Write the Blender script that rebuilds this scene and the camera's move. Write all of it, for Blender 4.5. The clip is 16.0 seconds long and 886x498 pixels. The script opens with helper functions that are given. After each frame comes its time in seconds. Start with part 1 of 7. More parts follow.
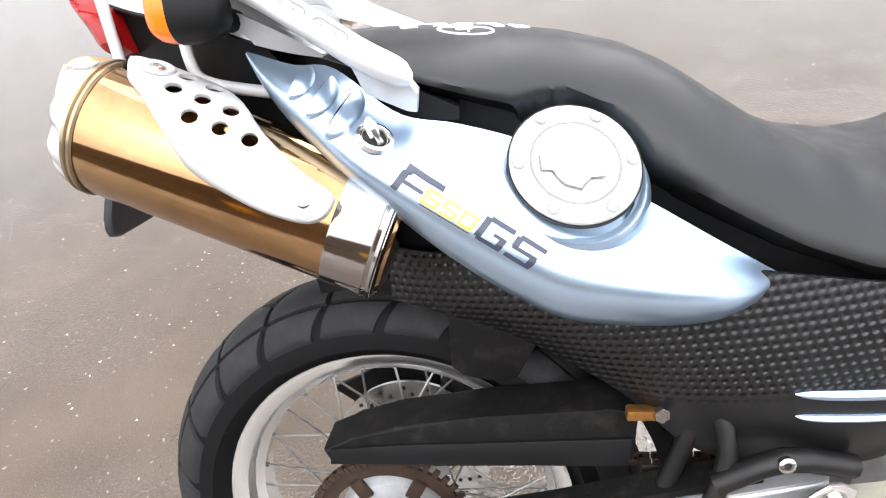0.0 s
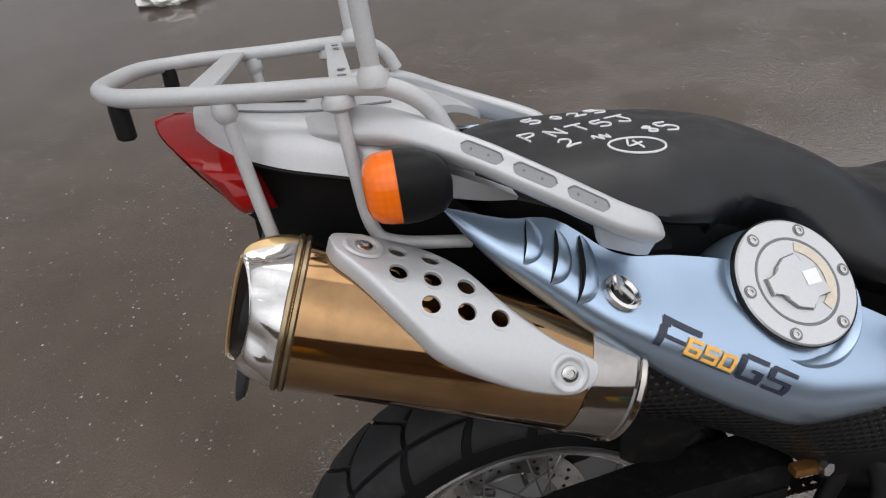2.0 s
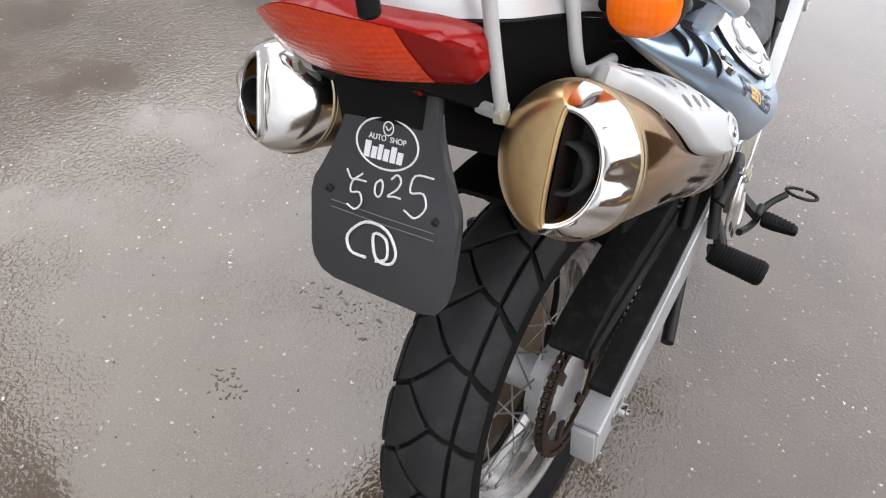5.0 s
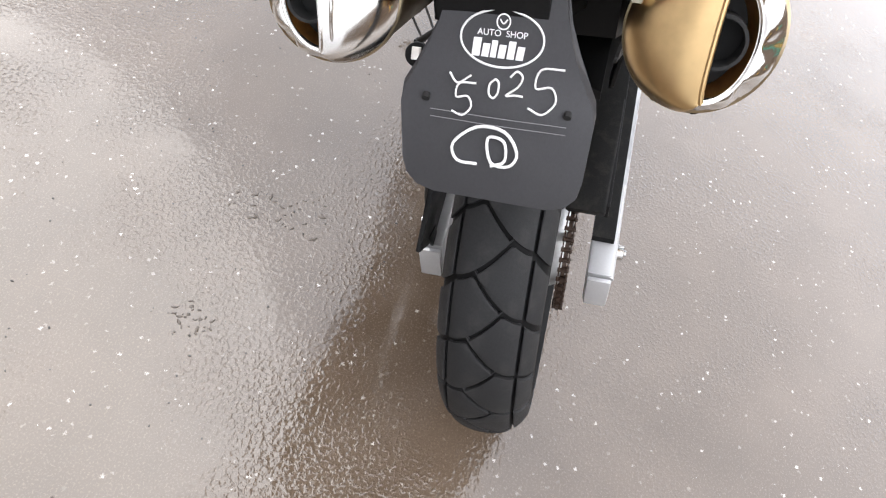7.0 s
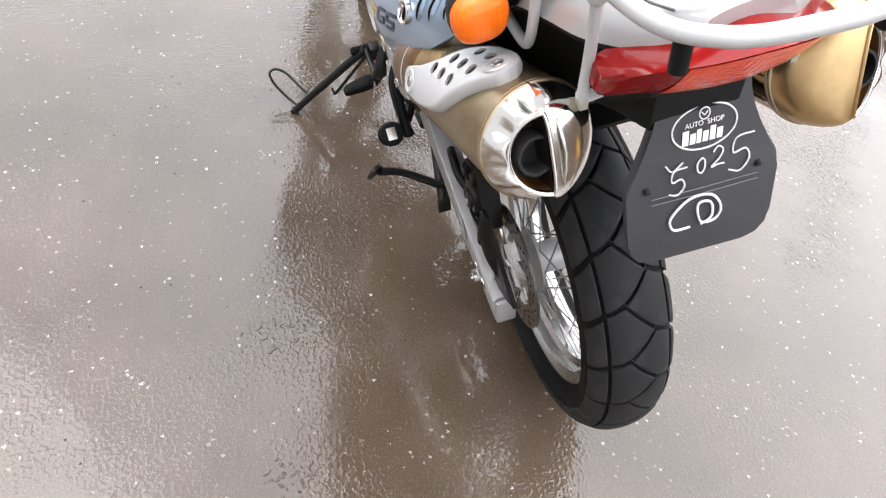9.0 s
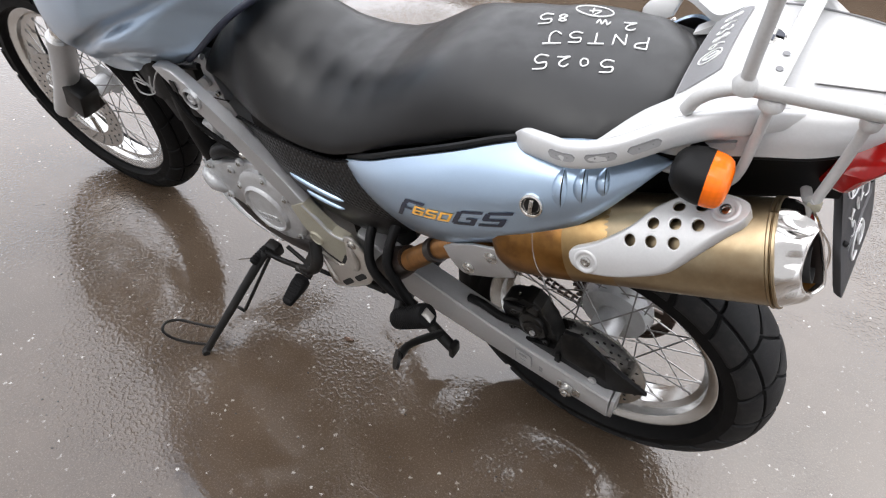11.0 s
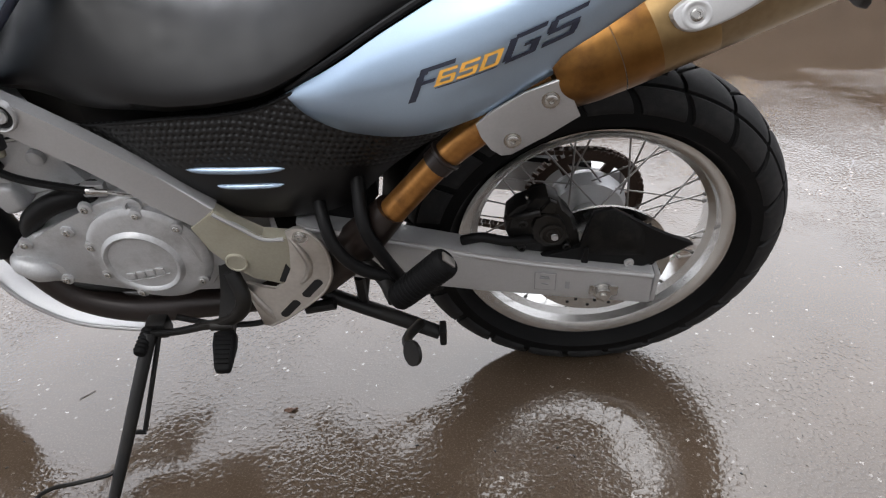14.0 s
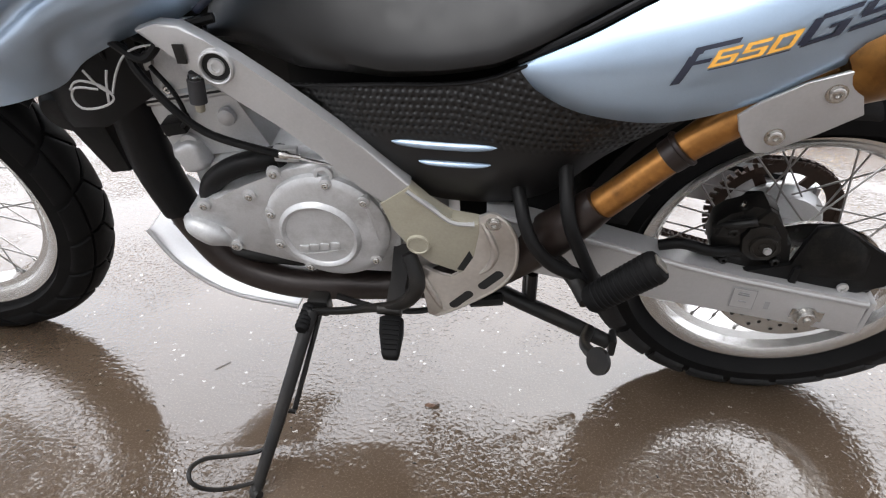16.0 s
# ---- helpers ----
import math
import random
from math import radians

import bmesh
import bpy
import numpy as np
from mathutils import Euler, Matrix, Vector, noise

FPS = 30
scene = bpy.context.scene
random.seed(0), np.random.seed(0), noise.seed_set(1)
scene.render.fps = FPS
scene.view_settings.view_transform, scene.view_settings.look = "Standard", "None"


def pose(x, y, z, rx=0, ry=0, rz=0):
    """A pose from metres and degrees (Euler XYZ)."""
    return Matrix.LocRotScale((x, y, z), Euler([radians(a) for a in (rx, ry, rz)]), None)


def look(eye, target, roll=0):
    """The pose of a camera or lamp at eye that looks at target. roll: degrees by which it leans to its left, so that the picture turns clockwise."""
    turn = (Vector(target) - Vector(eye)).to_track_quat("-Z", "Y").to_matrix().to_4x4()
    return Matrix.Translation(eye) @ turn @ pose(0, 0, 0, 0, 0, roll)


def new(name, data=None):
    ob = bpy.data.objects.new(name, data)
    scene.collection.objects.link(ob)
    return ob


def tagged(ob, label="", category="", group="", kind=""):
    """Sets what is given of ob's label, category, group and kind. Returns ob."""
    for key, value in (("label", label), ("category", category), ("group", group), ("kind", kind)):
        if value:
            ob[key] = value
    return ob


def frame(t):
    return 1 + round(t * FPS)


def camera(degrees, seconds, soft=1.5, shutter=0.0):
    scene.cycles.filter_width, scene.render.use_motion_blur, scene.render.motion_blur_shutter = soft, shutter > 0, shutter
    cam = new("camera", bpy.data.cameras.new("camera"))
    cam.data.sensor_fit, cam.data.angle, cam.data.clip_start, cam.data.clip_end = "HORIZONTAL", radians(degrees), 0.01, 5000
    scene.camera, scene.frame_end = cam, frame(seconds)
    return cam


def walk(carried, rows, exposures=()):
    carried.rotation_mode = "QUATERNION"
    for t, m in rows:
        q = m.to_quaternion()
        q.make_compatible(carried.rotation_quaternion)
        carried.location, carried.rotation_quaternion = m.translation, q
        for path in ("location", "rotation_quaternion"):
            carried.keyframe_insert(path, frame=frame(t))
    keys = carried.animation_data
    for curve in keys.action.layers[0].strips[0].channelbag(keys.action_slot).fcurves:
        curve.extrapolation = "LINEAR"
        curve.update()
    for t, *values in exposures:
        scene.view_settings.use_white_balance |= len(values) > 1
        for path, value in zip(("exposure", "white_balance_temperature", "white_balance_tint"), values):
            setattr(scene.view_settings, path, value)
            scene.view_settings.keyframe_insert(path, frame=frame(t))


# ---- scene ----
from mathutils.bvhtree import BVHTree

PATH = [
    (0.0, pose(0.2011, -0.4898, 1.1013, 56.02, 6.56, 5.59)),
    (0.5, pose(0.1655, -0.4026, 1.1677, 52.69, 9.26, -1.95)),
    (1.0, pose(0.1262, -0.3558, 1.2015, 50.09, 9.20, -3.75)),
    (1.5, pose(0.0360, -0.3484, 1.2244, 49.93, 6.56, -5.31)),
    (2.0, pose(-0.1137, -0.3489, 1.2608, 50.11, 5.47, -10.66)),
    (2.5, pose(-0.2488, -0.3531, 1.2710, 50.73, 3.98, -14.91)),
    (3.0, pose(-0.3324, -0.2774, 1.2424, 47.52, 4.06, -19.26)),
    (3.2, pose(-0.3638, -0.2310, 1.2379, 46.60, 3.42, -25.74)),
    (5.3, pose(-0.6453, -0.0009, 1.2015, 41.74, -7.47, -59.01)),
    (5.5, pose(-0.6327, 0.0393, 1.1957, 39.98, -7.21, -60.92)),
    (6.0, pose(-0.6212, 0.0989, 1.1616, 36.23, -6.15, -65.19)),
    (6.5, pose(-0.6610, 0.1545, 1.1618, 35.08, -8.86, -70.95)),
    (7.0, pose(-0.7100, 0.2225, 1.1727, 34.59, -12.02, -75.27)),
    (7.5, pose(-0.7134, 0.2935, 1.1796, 34.08, -14.93, -78.26)),
    (8.0, pose(-0.6860, 0.4331, 1.1725, 34.10, -13.16, -87.37)),
    (8.5, pose(-0.6554, 0.5280, 1.1927, 36.03, -10.83, -94.34)),
    (9.0, pose(-0.6274, 0.6839, 1.2069, 39.49, -10.88, -107.09)),
    (9.5, pose(-0.5975, 0.8452, 1.2376, 45.12, -9.12, -120.56)),
    (10.0, pose(-0.4715, 0.9206, 1.2166, 47.04, -8.02, -129.39)),
    (10.2, pose(-0.3989, 0.9470, 1.2213, 47.95, -6.54, -133.97)),
    (12.3, pose(0.0949, 1.1697, 1.2241, 55.62, -2.07, -164.55)),
    (12.5, pose(0.1464, 1.1433, 1.2056, 56.27, 0.44, -168.78)),
    (13.0, pose(0.2300, 1.1041, 1.1181, 57.90, -0.41, -174.40)),
    (13.5, pose(0.2609, 1.1245, 0.9729, 62.02, -0.20, 178.74)),
    (14.0, pose(0.2180, 1.1425, 0.8514, 61.39, 2.38, -179.05)),
    (14.5, pose(0.1541, 1.1690, 0.8218, 62.24, 2.39, -178.72)),
    (15.0, pose(0.2184, 1.1428, 0.8188, 63.17, 1.34, -176.51)),
    (15.5, pose(0.3222, 1.1133, 0.8168, 62.81, 0.10, -174.74)),
    (16.0, pose(0.4138, 1.1039, 0.8072, 61.95, -0.35, -172.19)),
]
EXPOSURES = [(0.0, 1.65), (0.2, 1.1), (0.4, 0.7), (0.7, 0.35), (1.2, 0.1), (2.0, -0.2), (3.2, -0.2), (5.3, 0.86), (6.2, 1.16), (7.0, 1.33), (9.3, 1.40), (10.2, 1.12), (12.3, 0.82), (13.5, 0.70), (14.2, 0.72), (14.6, 1.02), (15.0, 1.24), (15.5, 1.22), (16.0, 1.28)]

# ---- camera ----
cam = camera(67.04, 16.0, soft=1.2, shutter=0.0)
walk(cam, PATH, EXPOSURES)

# ---- daylight: overcast sky, broad weak sun ----
world = bpy.data.worlds.new("overcast_sky")
scene.world = world
world.use_nodes = True
wn, wl = world.node_tree.nodes, world.node_tree.links
sky = wn.new("ShaderNodeTexSky")
sky.sky_type = "NISHITA"
sky.sun_disc = False
sky.sun_elevation, sky.sun_rotation = radians(52), radians(200)
sky.air_density, sky.dust_density = 1.0, 4.0
grey = wn.new("ShaderNodeHueSaturation")
grey.inputs["Saturation"].default_value = 0.10
cloud = wn.new("ShaderNodeMix")
cloud.data_type = "RGBA"
cloud.inputs[0].default_value = 0.72
cloud.inputs[7].default_value = (11.5, 11.7, 12.6, 1)
wl.new(sky.outputs[0], grey.inputs["Color"])
wl.new(grey.outputs[0], cloud.inputs[6])
bg = wn["Background"]
# an overcast dome: darker towards the horizon, brightest half-way up, faint cloud banks
tc = wn.new("ShaderNodeTexCoord")
sep = wn.new("ShaderNodeSeparateXYZ")
wl.new(tc.outputs["Generated"], sep.inputs[0])
fall = wn.new("ShaderNodeMath")
fall.operation = "MULTIPLY_ADD"
fall.inputs[1].default_value, fall.inputs[2].default_value = -0.85, 1.36
wl.new(sep.outputs[2], fall.inputs[0])
dome = wn.new("ShaderNodeMath")
dome.operation = "MULTIPLY_ADD"
dome.inputs[2].default_value = 0.45
wl.new(sep.outputs[2], dome.inputs[0]), wl.new(fall.outputs[0], dome.inputs[1])
banks = wn.new("ShaderNodeTexNoise")
banks.inputs["Scale"].default_value, banks.inputs["Detail"].default_value = 1.6, 3
soft_banks = wn.new("ShaderNodeMapRange")
soft_banks.inputs[1].default_value, soft_banks.inputs[2].default_value, soft_banks.inputs[3].default_value, soft_banks.inputs[4].default_value = 0.35, 0.65, 0.88, 1.1
wl.new(tc.outputs["Generated"], banks.inputs["Vector"]), wl.new(banks.outputs[0], soft_banks.inputs[0])
shade = wn.new("ShaderNodeMath")
shade.operation = "MULTIPLY"
brighter = wn.new("ShaderNodeVectorMath")
brighter.operation = "DOT_PRODUCT"
brighter.inputs[1].default_value = (0.14, -0.17, 0)
wl.new(tc.outputs["Generated"], brighter.inputs[0])
side = wn.new("ShaderNodeMath")
side.operation = "MULTIPLY_ADD"
wl.new(brighter.outputs["Value"], side.inputs[0]), wl.new(dome.outputs[0], side.inputs[1]), wl.new(dome.outputs[0], side.inputs[2])
wl.new(side.outputs[0], shade.inputs[0]), wl.new(soft_banks.outputs[0], shade.inputs[1])
overcast = wn.new("ShaderNodeVectorMath")
overcast.operation = "SCALE"
wl.new(cloud.outputs[2], overcast.inputs[0]), wl.new(shade.outputs[0], overcast.inputs["Scale"])
wl.new(overcast.outputs[0], bg.inputs[0])
bg.inputs[1].default_value = 0.15
sun_data = bpy.data.lights.new("sun", "SUN")
sun_data.energy, sun_data.angle, sun_data.color = 1.1, radians(60), (1.0, 0.97, 0.93)
sun = new("sun", sun_data)
sun.matrix_world = look((1.0, 3.6, 5.2), (0.3, 0, 0))

# ---- materials ----
def material(name, base, rough=0.5, metal=0.0, coat=0.0, var=0.12, scale=40.0, bump=0.0, bump_scale=300.0, spec=0.5, rough_var=0.08, dirt=0.0, dirt_col=(0.12, 0.09, 0.06), dirt_scale=9.0):
    """A painted, cast or moulded surface with grain at two scales, fine relief and blotches of dirt."""
    m = bpy.data.materials.new(name)
    m.use_nodes = True
    nt = m.node_tree
    n, l = nt.nodes, nt.links
    p = n["Principled BSDF"]
    tc = n.new("ShaderNodeTexCoord")
    fine, broad = n.new("ShaderNodeTexNoise"), n.new("ShaderNodeTexNoise")
    fine.inputs["Scale"].default_value, broad.inputs["Scale"].default_value = scale * 6, scale * 0.35
    fine.inputs["Detail"].default_value = broad.inputs["Detail"].default_value = 4
    for t in (fine, broad):
        l.new(tc.outputs["Object"], t.inputs["Vector"])
    add = n.new("ShaderNodeMath")
    add.operation = "ADD"
    l.new(fine.outputs[0], add.inputs[0]), l.new(broad.outputs[0], add.inputs[1])
    mr = n.new("ShaderNodeMapRange")
    mr.inputs[1].default_value, mr.inputs[2].default_value = 0.6, 1.4
    mr.inputs[3].default_value, mr.inputs[4].default_value = 1 - var, 1 + var
    l.new(add.outputs[0], mr.inputs[0])
    mul = n.new("ShaderNodeVectorMath")
    mul.operation = "SCALE"
    mul.inputs[0].default_value = base[:3]
    l.new(mr.outputs[0], mul.inputs["Scale"])
    colour = mul.outputs[0]
    if dirt:
        dn = n.new("ShaderNodeTexNoise")
        dn.inputs["Scale"].default_value, dn.inputs["Detail"].default_value, dn.inputs["Roughness"].default_value = dirt_scale, 8, 0.65
        l.new(tc.outputs["Object"], dn.inputs["Vector"])
        dr = n.new("ShaderNodeMapRange")
        dr.inputs[1].default_value, dr.inputs[2].default_value, dr.inputs[4].default_value = 0.5, 0.75, dirt
        l.new(dn.outputs[0], dr.inputs[0])
        mx = n.new("ShaderNodeMix")
        mx.data_type = "RGBA"
        mx.inputs[7].default_value = (*dirt_col, 1)
        l.new(dr.outputs[0], mx.inputs[0]), l.new(colour, mx.inputs[6])
        colour = mx.outputs[2]
    l.new(colour, p.inputs["Base Color"])
    rr = n.new("ShaderNodeMapRange")
    rr.inputs[1].default_value, rr.inputs[2].default_value = 0.3, 0.7
    rr.inputs[3].default_value, rr.inputs[4].default_value = max(0.02, rough - rough_var), min(1, rough + rough_var)
    l.new(broad.outputs[0], rr.inputs[0]), l.new(rr.outputs[0], p.inputs["Roughness"])
    p.inputs["Metallic"].default_value = metal
    p.inputs["Coat Weight"].default_value = coat
    p.inputs["Coat Roughness"].default_value = 0.06
    p.inputs["Specular IOR Level"].default_value = spec
    if bump:
        bn, bt = n.new("ShaderNodeBump"), n.new("ShaderNodeTexNoise")
        bt.inputs["Scale"].default_value, bt.inputs["Detail"].default_value = bump_scale, 3
        l.new(tc.outputs["Object"], bt.inputs["Vector"])
        bn.inputs["Strength"].default_value, bn.inputs["Distance"].default_value = bump, 0.001
        l.new(bt.outputs[0], bn.inputs["Height"]), l.new(bn.outputs[0], p.inputs["Normal"])
    return m


SILVER = material("silver_paint", (0.52, 0.52, 0.518), 0.36, 0.3, 0.0, 0.05, 60, 0.05, 900)
BLUE = material("blue_metallic_paint", (0.38, 0.49, 0.62), 0.31, 0.86, 0.35, 0.04, 90, rough_var=0.015)
ALLOY = material("silver_frame_paint", (0.46, 0.46, 0.462), 0.35, 0.5, 0, 0.06, 50, 0.06, 500, rough_var=0.05, dirt=0.25, dirt_col=(0.30, 0.29, 0.275))
CAST = material("cast_engine_alloy", (0.50, 0.505, 0.51), 0.38, 0.4, 0, 0.1, 60, 0.25, 700, dirt=0.55, dirt_col=(0.14, 0.12, 0.10), dirt_scale=14)
RIMM = material("rim_alloy", (0.66, 0.655, 0.64), 0.21, 0.95, 0, 0.06, 30, rough_var=0.04, dirt=0.3, dirt_col=(0.35, 0.33, 0.3))
STEEL = material("spoke_steel", (0.50, 0.49, 0.47), 0.21, 1.0, 0, 0.15, 120, rough_var=0.05)
SPOKE = material("dull_spoke_wire", (0.30, 0.29, 0.28), 0.38, 0.9, 0, 0.2, 120)
CHROME = material("polished_steel", (0.70, 0.68, 0.65), 0.15, 1.0, 0, 0.06, 30, 0.10, 90, rough_var=0.06)
GOLD = material("heat_tinted_steel", (0.34, 0.205, 0.10), 0.09, 1.0, 0, 0.10, 14, rough_var=0.05, dirt=0.85, dirt_col=(0.15, 0.07, 0.027), dirt_scale=7)
DULLGOLD = material("heat_stained_steel", (0.35, 0.28, 0.18), 0.34, 1.0, 0, 0.15, 18, rough_var=0.05, dirt=0.75, dirt_col=(0.20, 0.115, 0.045), dirt_scale=9)
GREYSTEEL = material("dark_polished_steel", (0.33, 0.31, 0.29), 0.10, 1.0, 0, 0.08, 20, rough_var=0.05, dirt=0.4, dirt_col=(0.20, 0.15, 0.10))
CAPGOLD = material("golden_end_cap", (0.60, 0.42, 0.21), 0.34, 1.0, 0, 0.12, 16, 0.12, 70, rough_var=0.05, dirt=0.35, dirt_col=(0.36, 0.22, 0.09), dirt_scale=12)
BRONZE = material("brown_hot_pipe", (0.36, 0.165, 0.045), 0.35, 0.8, 0, 0.3, 18, rough_var=0.05, dirt=0.9, dirt_col=(0.055, 0.026, 0.013), dirt_scale=13)
HEAT = material("brown_heat_tint", (0.29, 0.195, 0.09), 0.34, 1.0, 0, 0.15, 16, rough_var=0.05, dirt=0.8, dirt_col=(0.13, 0.065, 0.022), dirt_scale=10)
BURNT = material("burnt_steel", (0.24, 0.12, 0.036), 0.33, 1.0, 0, 0.2, 14, rough_var=0.04, dirt=0.95, dirt_col=(0.075, 0.035, 0.022), dirt_scale=16)
PIPE = material("sooty_header_pipe", (0.018, 0.012, 0.010), 0.38, 0.3, 0, 0.3, 25, 0.15, 400)
SEATM = material("black_seat_vinyl", (0.0042, 0.0041, 0.0042), 0.40, 0, 0, 0.12, 90, 0.22, 1400, spec=0.42)
BLACK = material("black_plastic", (0.006, 0.006, 0.0062), 0.45, 0, 0, 0.2, 70, 0.2, 900, spec=0.14, dirt=0.15, dirt_col=(0.03, 0.028, 0.026))
FLAT = material("grey_plate_plastic", (0.040, 0.040, 0.043), 0.55, 0, 0, 0.12, 60, 0.2, 900, spec=0.35, dirt=0.25, dirt_col=(0.07, 0.07, 0.07))
DUSTY = material("dusty_black_plastic", (0.006, 0.0058, 0.0055), 0.6, 0, 0, 0.3, 60, 0.3, 500, spec=0.12, dirt=0.6, dirt_col=(0.028, 0.025, 0.021), dirt_scale=45)
RUBBER = material("tyre_rubber", (0.005, 0.005, 0.0052), 0.6, 0, 0, 0.2, 60, 0.25, 700, spec=0.10, dirt=0.25, dirt_col=(0.012, 0.011, 0.010))
TREAD = material("worn_tread_rubber", (0.019, 0.019, 0.0195), 0.6, 0, 0, 0.2, 60, 0.3, 600, spec=0.14, dirt=0.7, dirt_col=(0.040, 0.038, 0.036), dirt_scale=22)
IRON = material("black_iron", (0.007, 0.0068, 0.0066), 0.42, 0.05, 0, 0.25, 50, 0.2, 500, spec=0.28, dirt=0.35, dirt_col=(0.05, 0.04, 0.03))
RUST = material("rusty_chain", (0.040, 0.022, 0.014), 0.6, 0.4, 0, 0.4, 90, 0.4, 500)
RACKM = material("grey_rack_paint", (0.47, 0.47, 0.465), 0.45, 0.15, 0, 0.08, 60, 0.15, 500, dirt=0.25, dirt_col=(0.35, 0.32, 0.28))
CHALK = material("white_chalk", (0.72, 0.72, 0.71), 0.9, 0, 0, 0.15, 300)
PRINT = material("white_print", (0.80, 0.80, 0.80), 0.5, 0, 0, 0.05, 100)
INK = material("decal_blue_and_edge_shade", (0.022, 0.027, 0.045), 0.35)
AMBER = material("orange_decal", (0.85, 0.45, 0.08), 0.4)
STICKER = material("grey_sticker", (0.17, 0.17, 0.175), 0.5, 0, 0, 0.15, 80)
SLOTM = material("recessed_grey", (0.26, 0.26, 0.26), 0.6, 0, 0, 0.1, 80)
CAPM = material("fuel_cap_alloy", (0.56, 0.56, 0.555), 0.35, 0.6, 0, 0.05, 80, rough_var=0.05)
PLATEM = material("beige_cast_plate", (0.36, 0.34, 0.27), 0.5, 0.25, 0, 0.1, 40, 0.3, 500, dirt=0.4, dirt_col=(0.22, 0.19, 0.12))
PRESSED = material("pressed_steel", (0.60, 0.575, 0.54), 0.34, 0.85, 0, 0.12, 20, rough_var=0.05, dirt=0.4, dirt_col=(0.33, 0.28, 0.22))
# near black: joints, the outlet, and shade drawn into holes, slots and recesses
DARK = material("dark_hollow", (0.008, 0.008, 0.008), 0.8)
TAN = material("worn_tan_band", (0.62, 0.54, 0.43), 0.6)


def lens(name, col, rough=0.12, relief=0.35):
    m = bpy.data.materials.new(name)
    m.use_nodes = True
    n, l = m.node_tree.nodes, m.node_tree.links
    p = n["Principled BSDF"]
    p.inputs["Base Color"].default_value = (*col, 1)
    p.inputs["Roughness"].default_value = rough
    p.inputs["Coat Weight"].default_value, p.inputs["Coat Roughness"].default_value = 0.06, 0.05
    p.inputs["Specular IOR Level"].default_value = 0.35
    tc, v, b = n.new("ShaderNodeTexCoord"), n.new("ShaderNodeTexVoronoi"), n.new("ShaderNodeBump")
    v.inputs["Scale"].default_value, v.inputs["Randomness"].default_value = 170, 0.1
    b.inputs["Strength"].default_value, b.inputs["Distance"].default_value = relief, 0.002
    l.new(tc.outputs["Object"], v.inputs["Vector"]), l.new(v.outputs[0], b.inputs["Height"]), l.new(b.outputs[0], p.inputs["Normal"])
    r = n.new("ShaderNodeMapRange")
    r.inputs[2].default_value, r.inputs[3].default_value, r.inputs[4].default_value = 0.7, 1.05, 0.90
    s = n.new("ShaderNodeVectorMath")
    s.operation = "SCALE"
    s.inputs[0].default_value = col
    l.new(v.outputs[0], r.inputs[0]), l.new(r.outputs[0], s.inputs["Scale"]), l.new(s.outputs[0], p.inputs["Base Color"])
    return m


RED = lens("red_lens", (0.26, 0.005, 0.004), 0.12, 0.02)
ORANGE = lens("orange_lens", (0.95, 0.17, 0.006), 0.2, 0.15)


def dimpled():
    """Black moulded plastic with staggered rows of small round dimples."""
    m = material("dimpled_black_plastic", (0.006, 0.006, 0.0062), 0.38, 0, 0, 0.15, 70, spec=0.40)
    n, l = m.node_tree.nodes, m.node_tree.links
    p = n["Principled BSDF"]
    tc, sep = n.new("ShaderNodeTexCoord"), n.new("ShaderNodeSeparateXYZ")
    l.new(tc.outputs["UV"], sep.inputs[0])

    def math_node(op, a, b=None):
        q = n.new("ShaderNodeMath")
        q.operation = op
        for i, v in enumerate((a, b)):
            if v is None:
                continue
            if isinstance(v, (int, float)):
                q.inputs[i].default_value = v
            else:
                l.new(v, q.inputs[i])
        return q.outputs[0]

    # the rows follow the cover's upper edge: level in front, falling towards the rear
    front, rear = math_node("MAXIMUM", math_node("SUBTRACT", sep.outputs[0], 0.52), 0.0), math_node("MAXIMUM", math_node("SUBTRACT", 0.50, sep.outputs[0]), 0.0)
    along = math_node("ADD", math_node("ADD", sep.outputs[1], math_node("MULTIPLY", front, 0.05)), math_node("MULTIPLY", rear, 0.16))
    u, v = math_node("MULTIPLY", sep.outputs[0], 110.0), math_node("MULTIPLY", along, 108.0)
    row = math_node("FLOOR", v)
    half = math_node("MULTIPLY", math_node("MODULO", row, 2.0), 0.5)
    fu = math_node("SUBTRACT", math_node("FRACT", math_node("ADD", u, half)), 0.5)
    fv = math_node("SUBTRACT", math_node("FRACT", v), 0.5)
    d = math_node("SQRT", math_node("ADD", math_node("POWER", fu, 2.0), math_node("POWER", fv, 2.0)))
    hgt = math_node("SMOOTH_MIN", math_node("MULTIPLY", d, 2.6), 1.0)
    b = n.new("ShaderNodeBump")
    b.inputs["Distance"].default_value = 0.003
    # the dimples cover the upper band alone and fade out below it
    band = n.new("ShaderNodeMapRange")
    band.inputs[1].default_value, band.inputs[2].default_value, band.inputs[3].default_value, band.inputs[4].default_value = 0.592, 0.612, 0.0, 0.85
    l.new(along, band.inputs[0]), l.new(band.outputs[0], b.inputs["Strength"])
    l.new(hgt, b.inputs["Height"]), l.new(b.outputs[0], p.inputs["Normal"])
    return m


DIMPLE = dimpled()


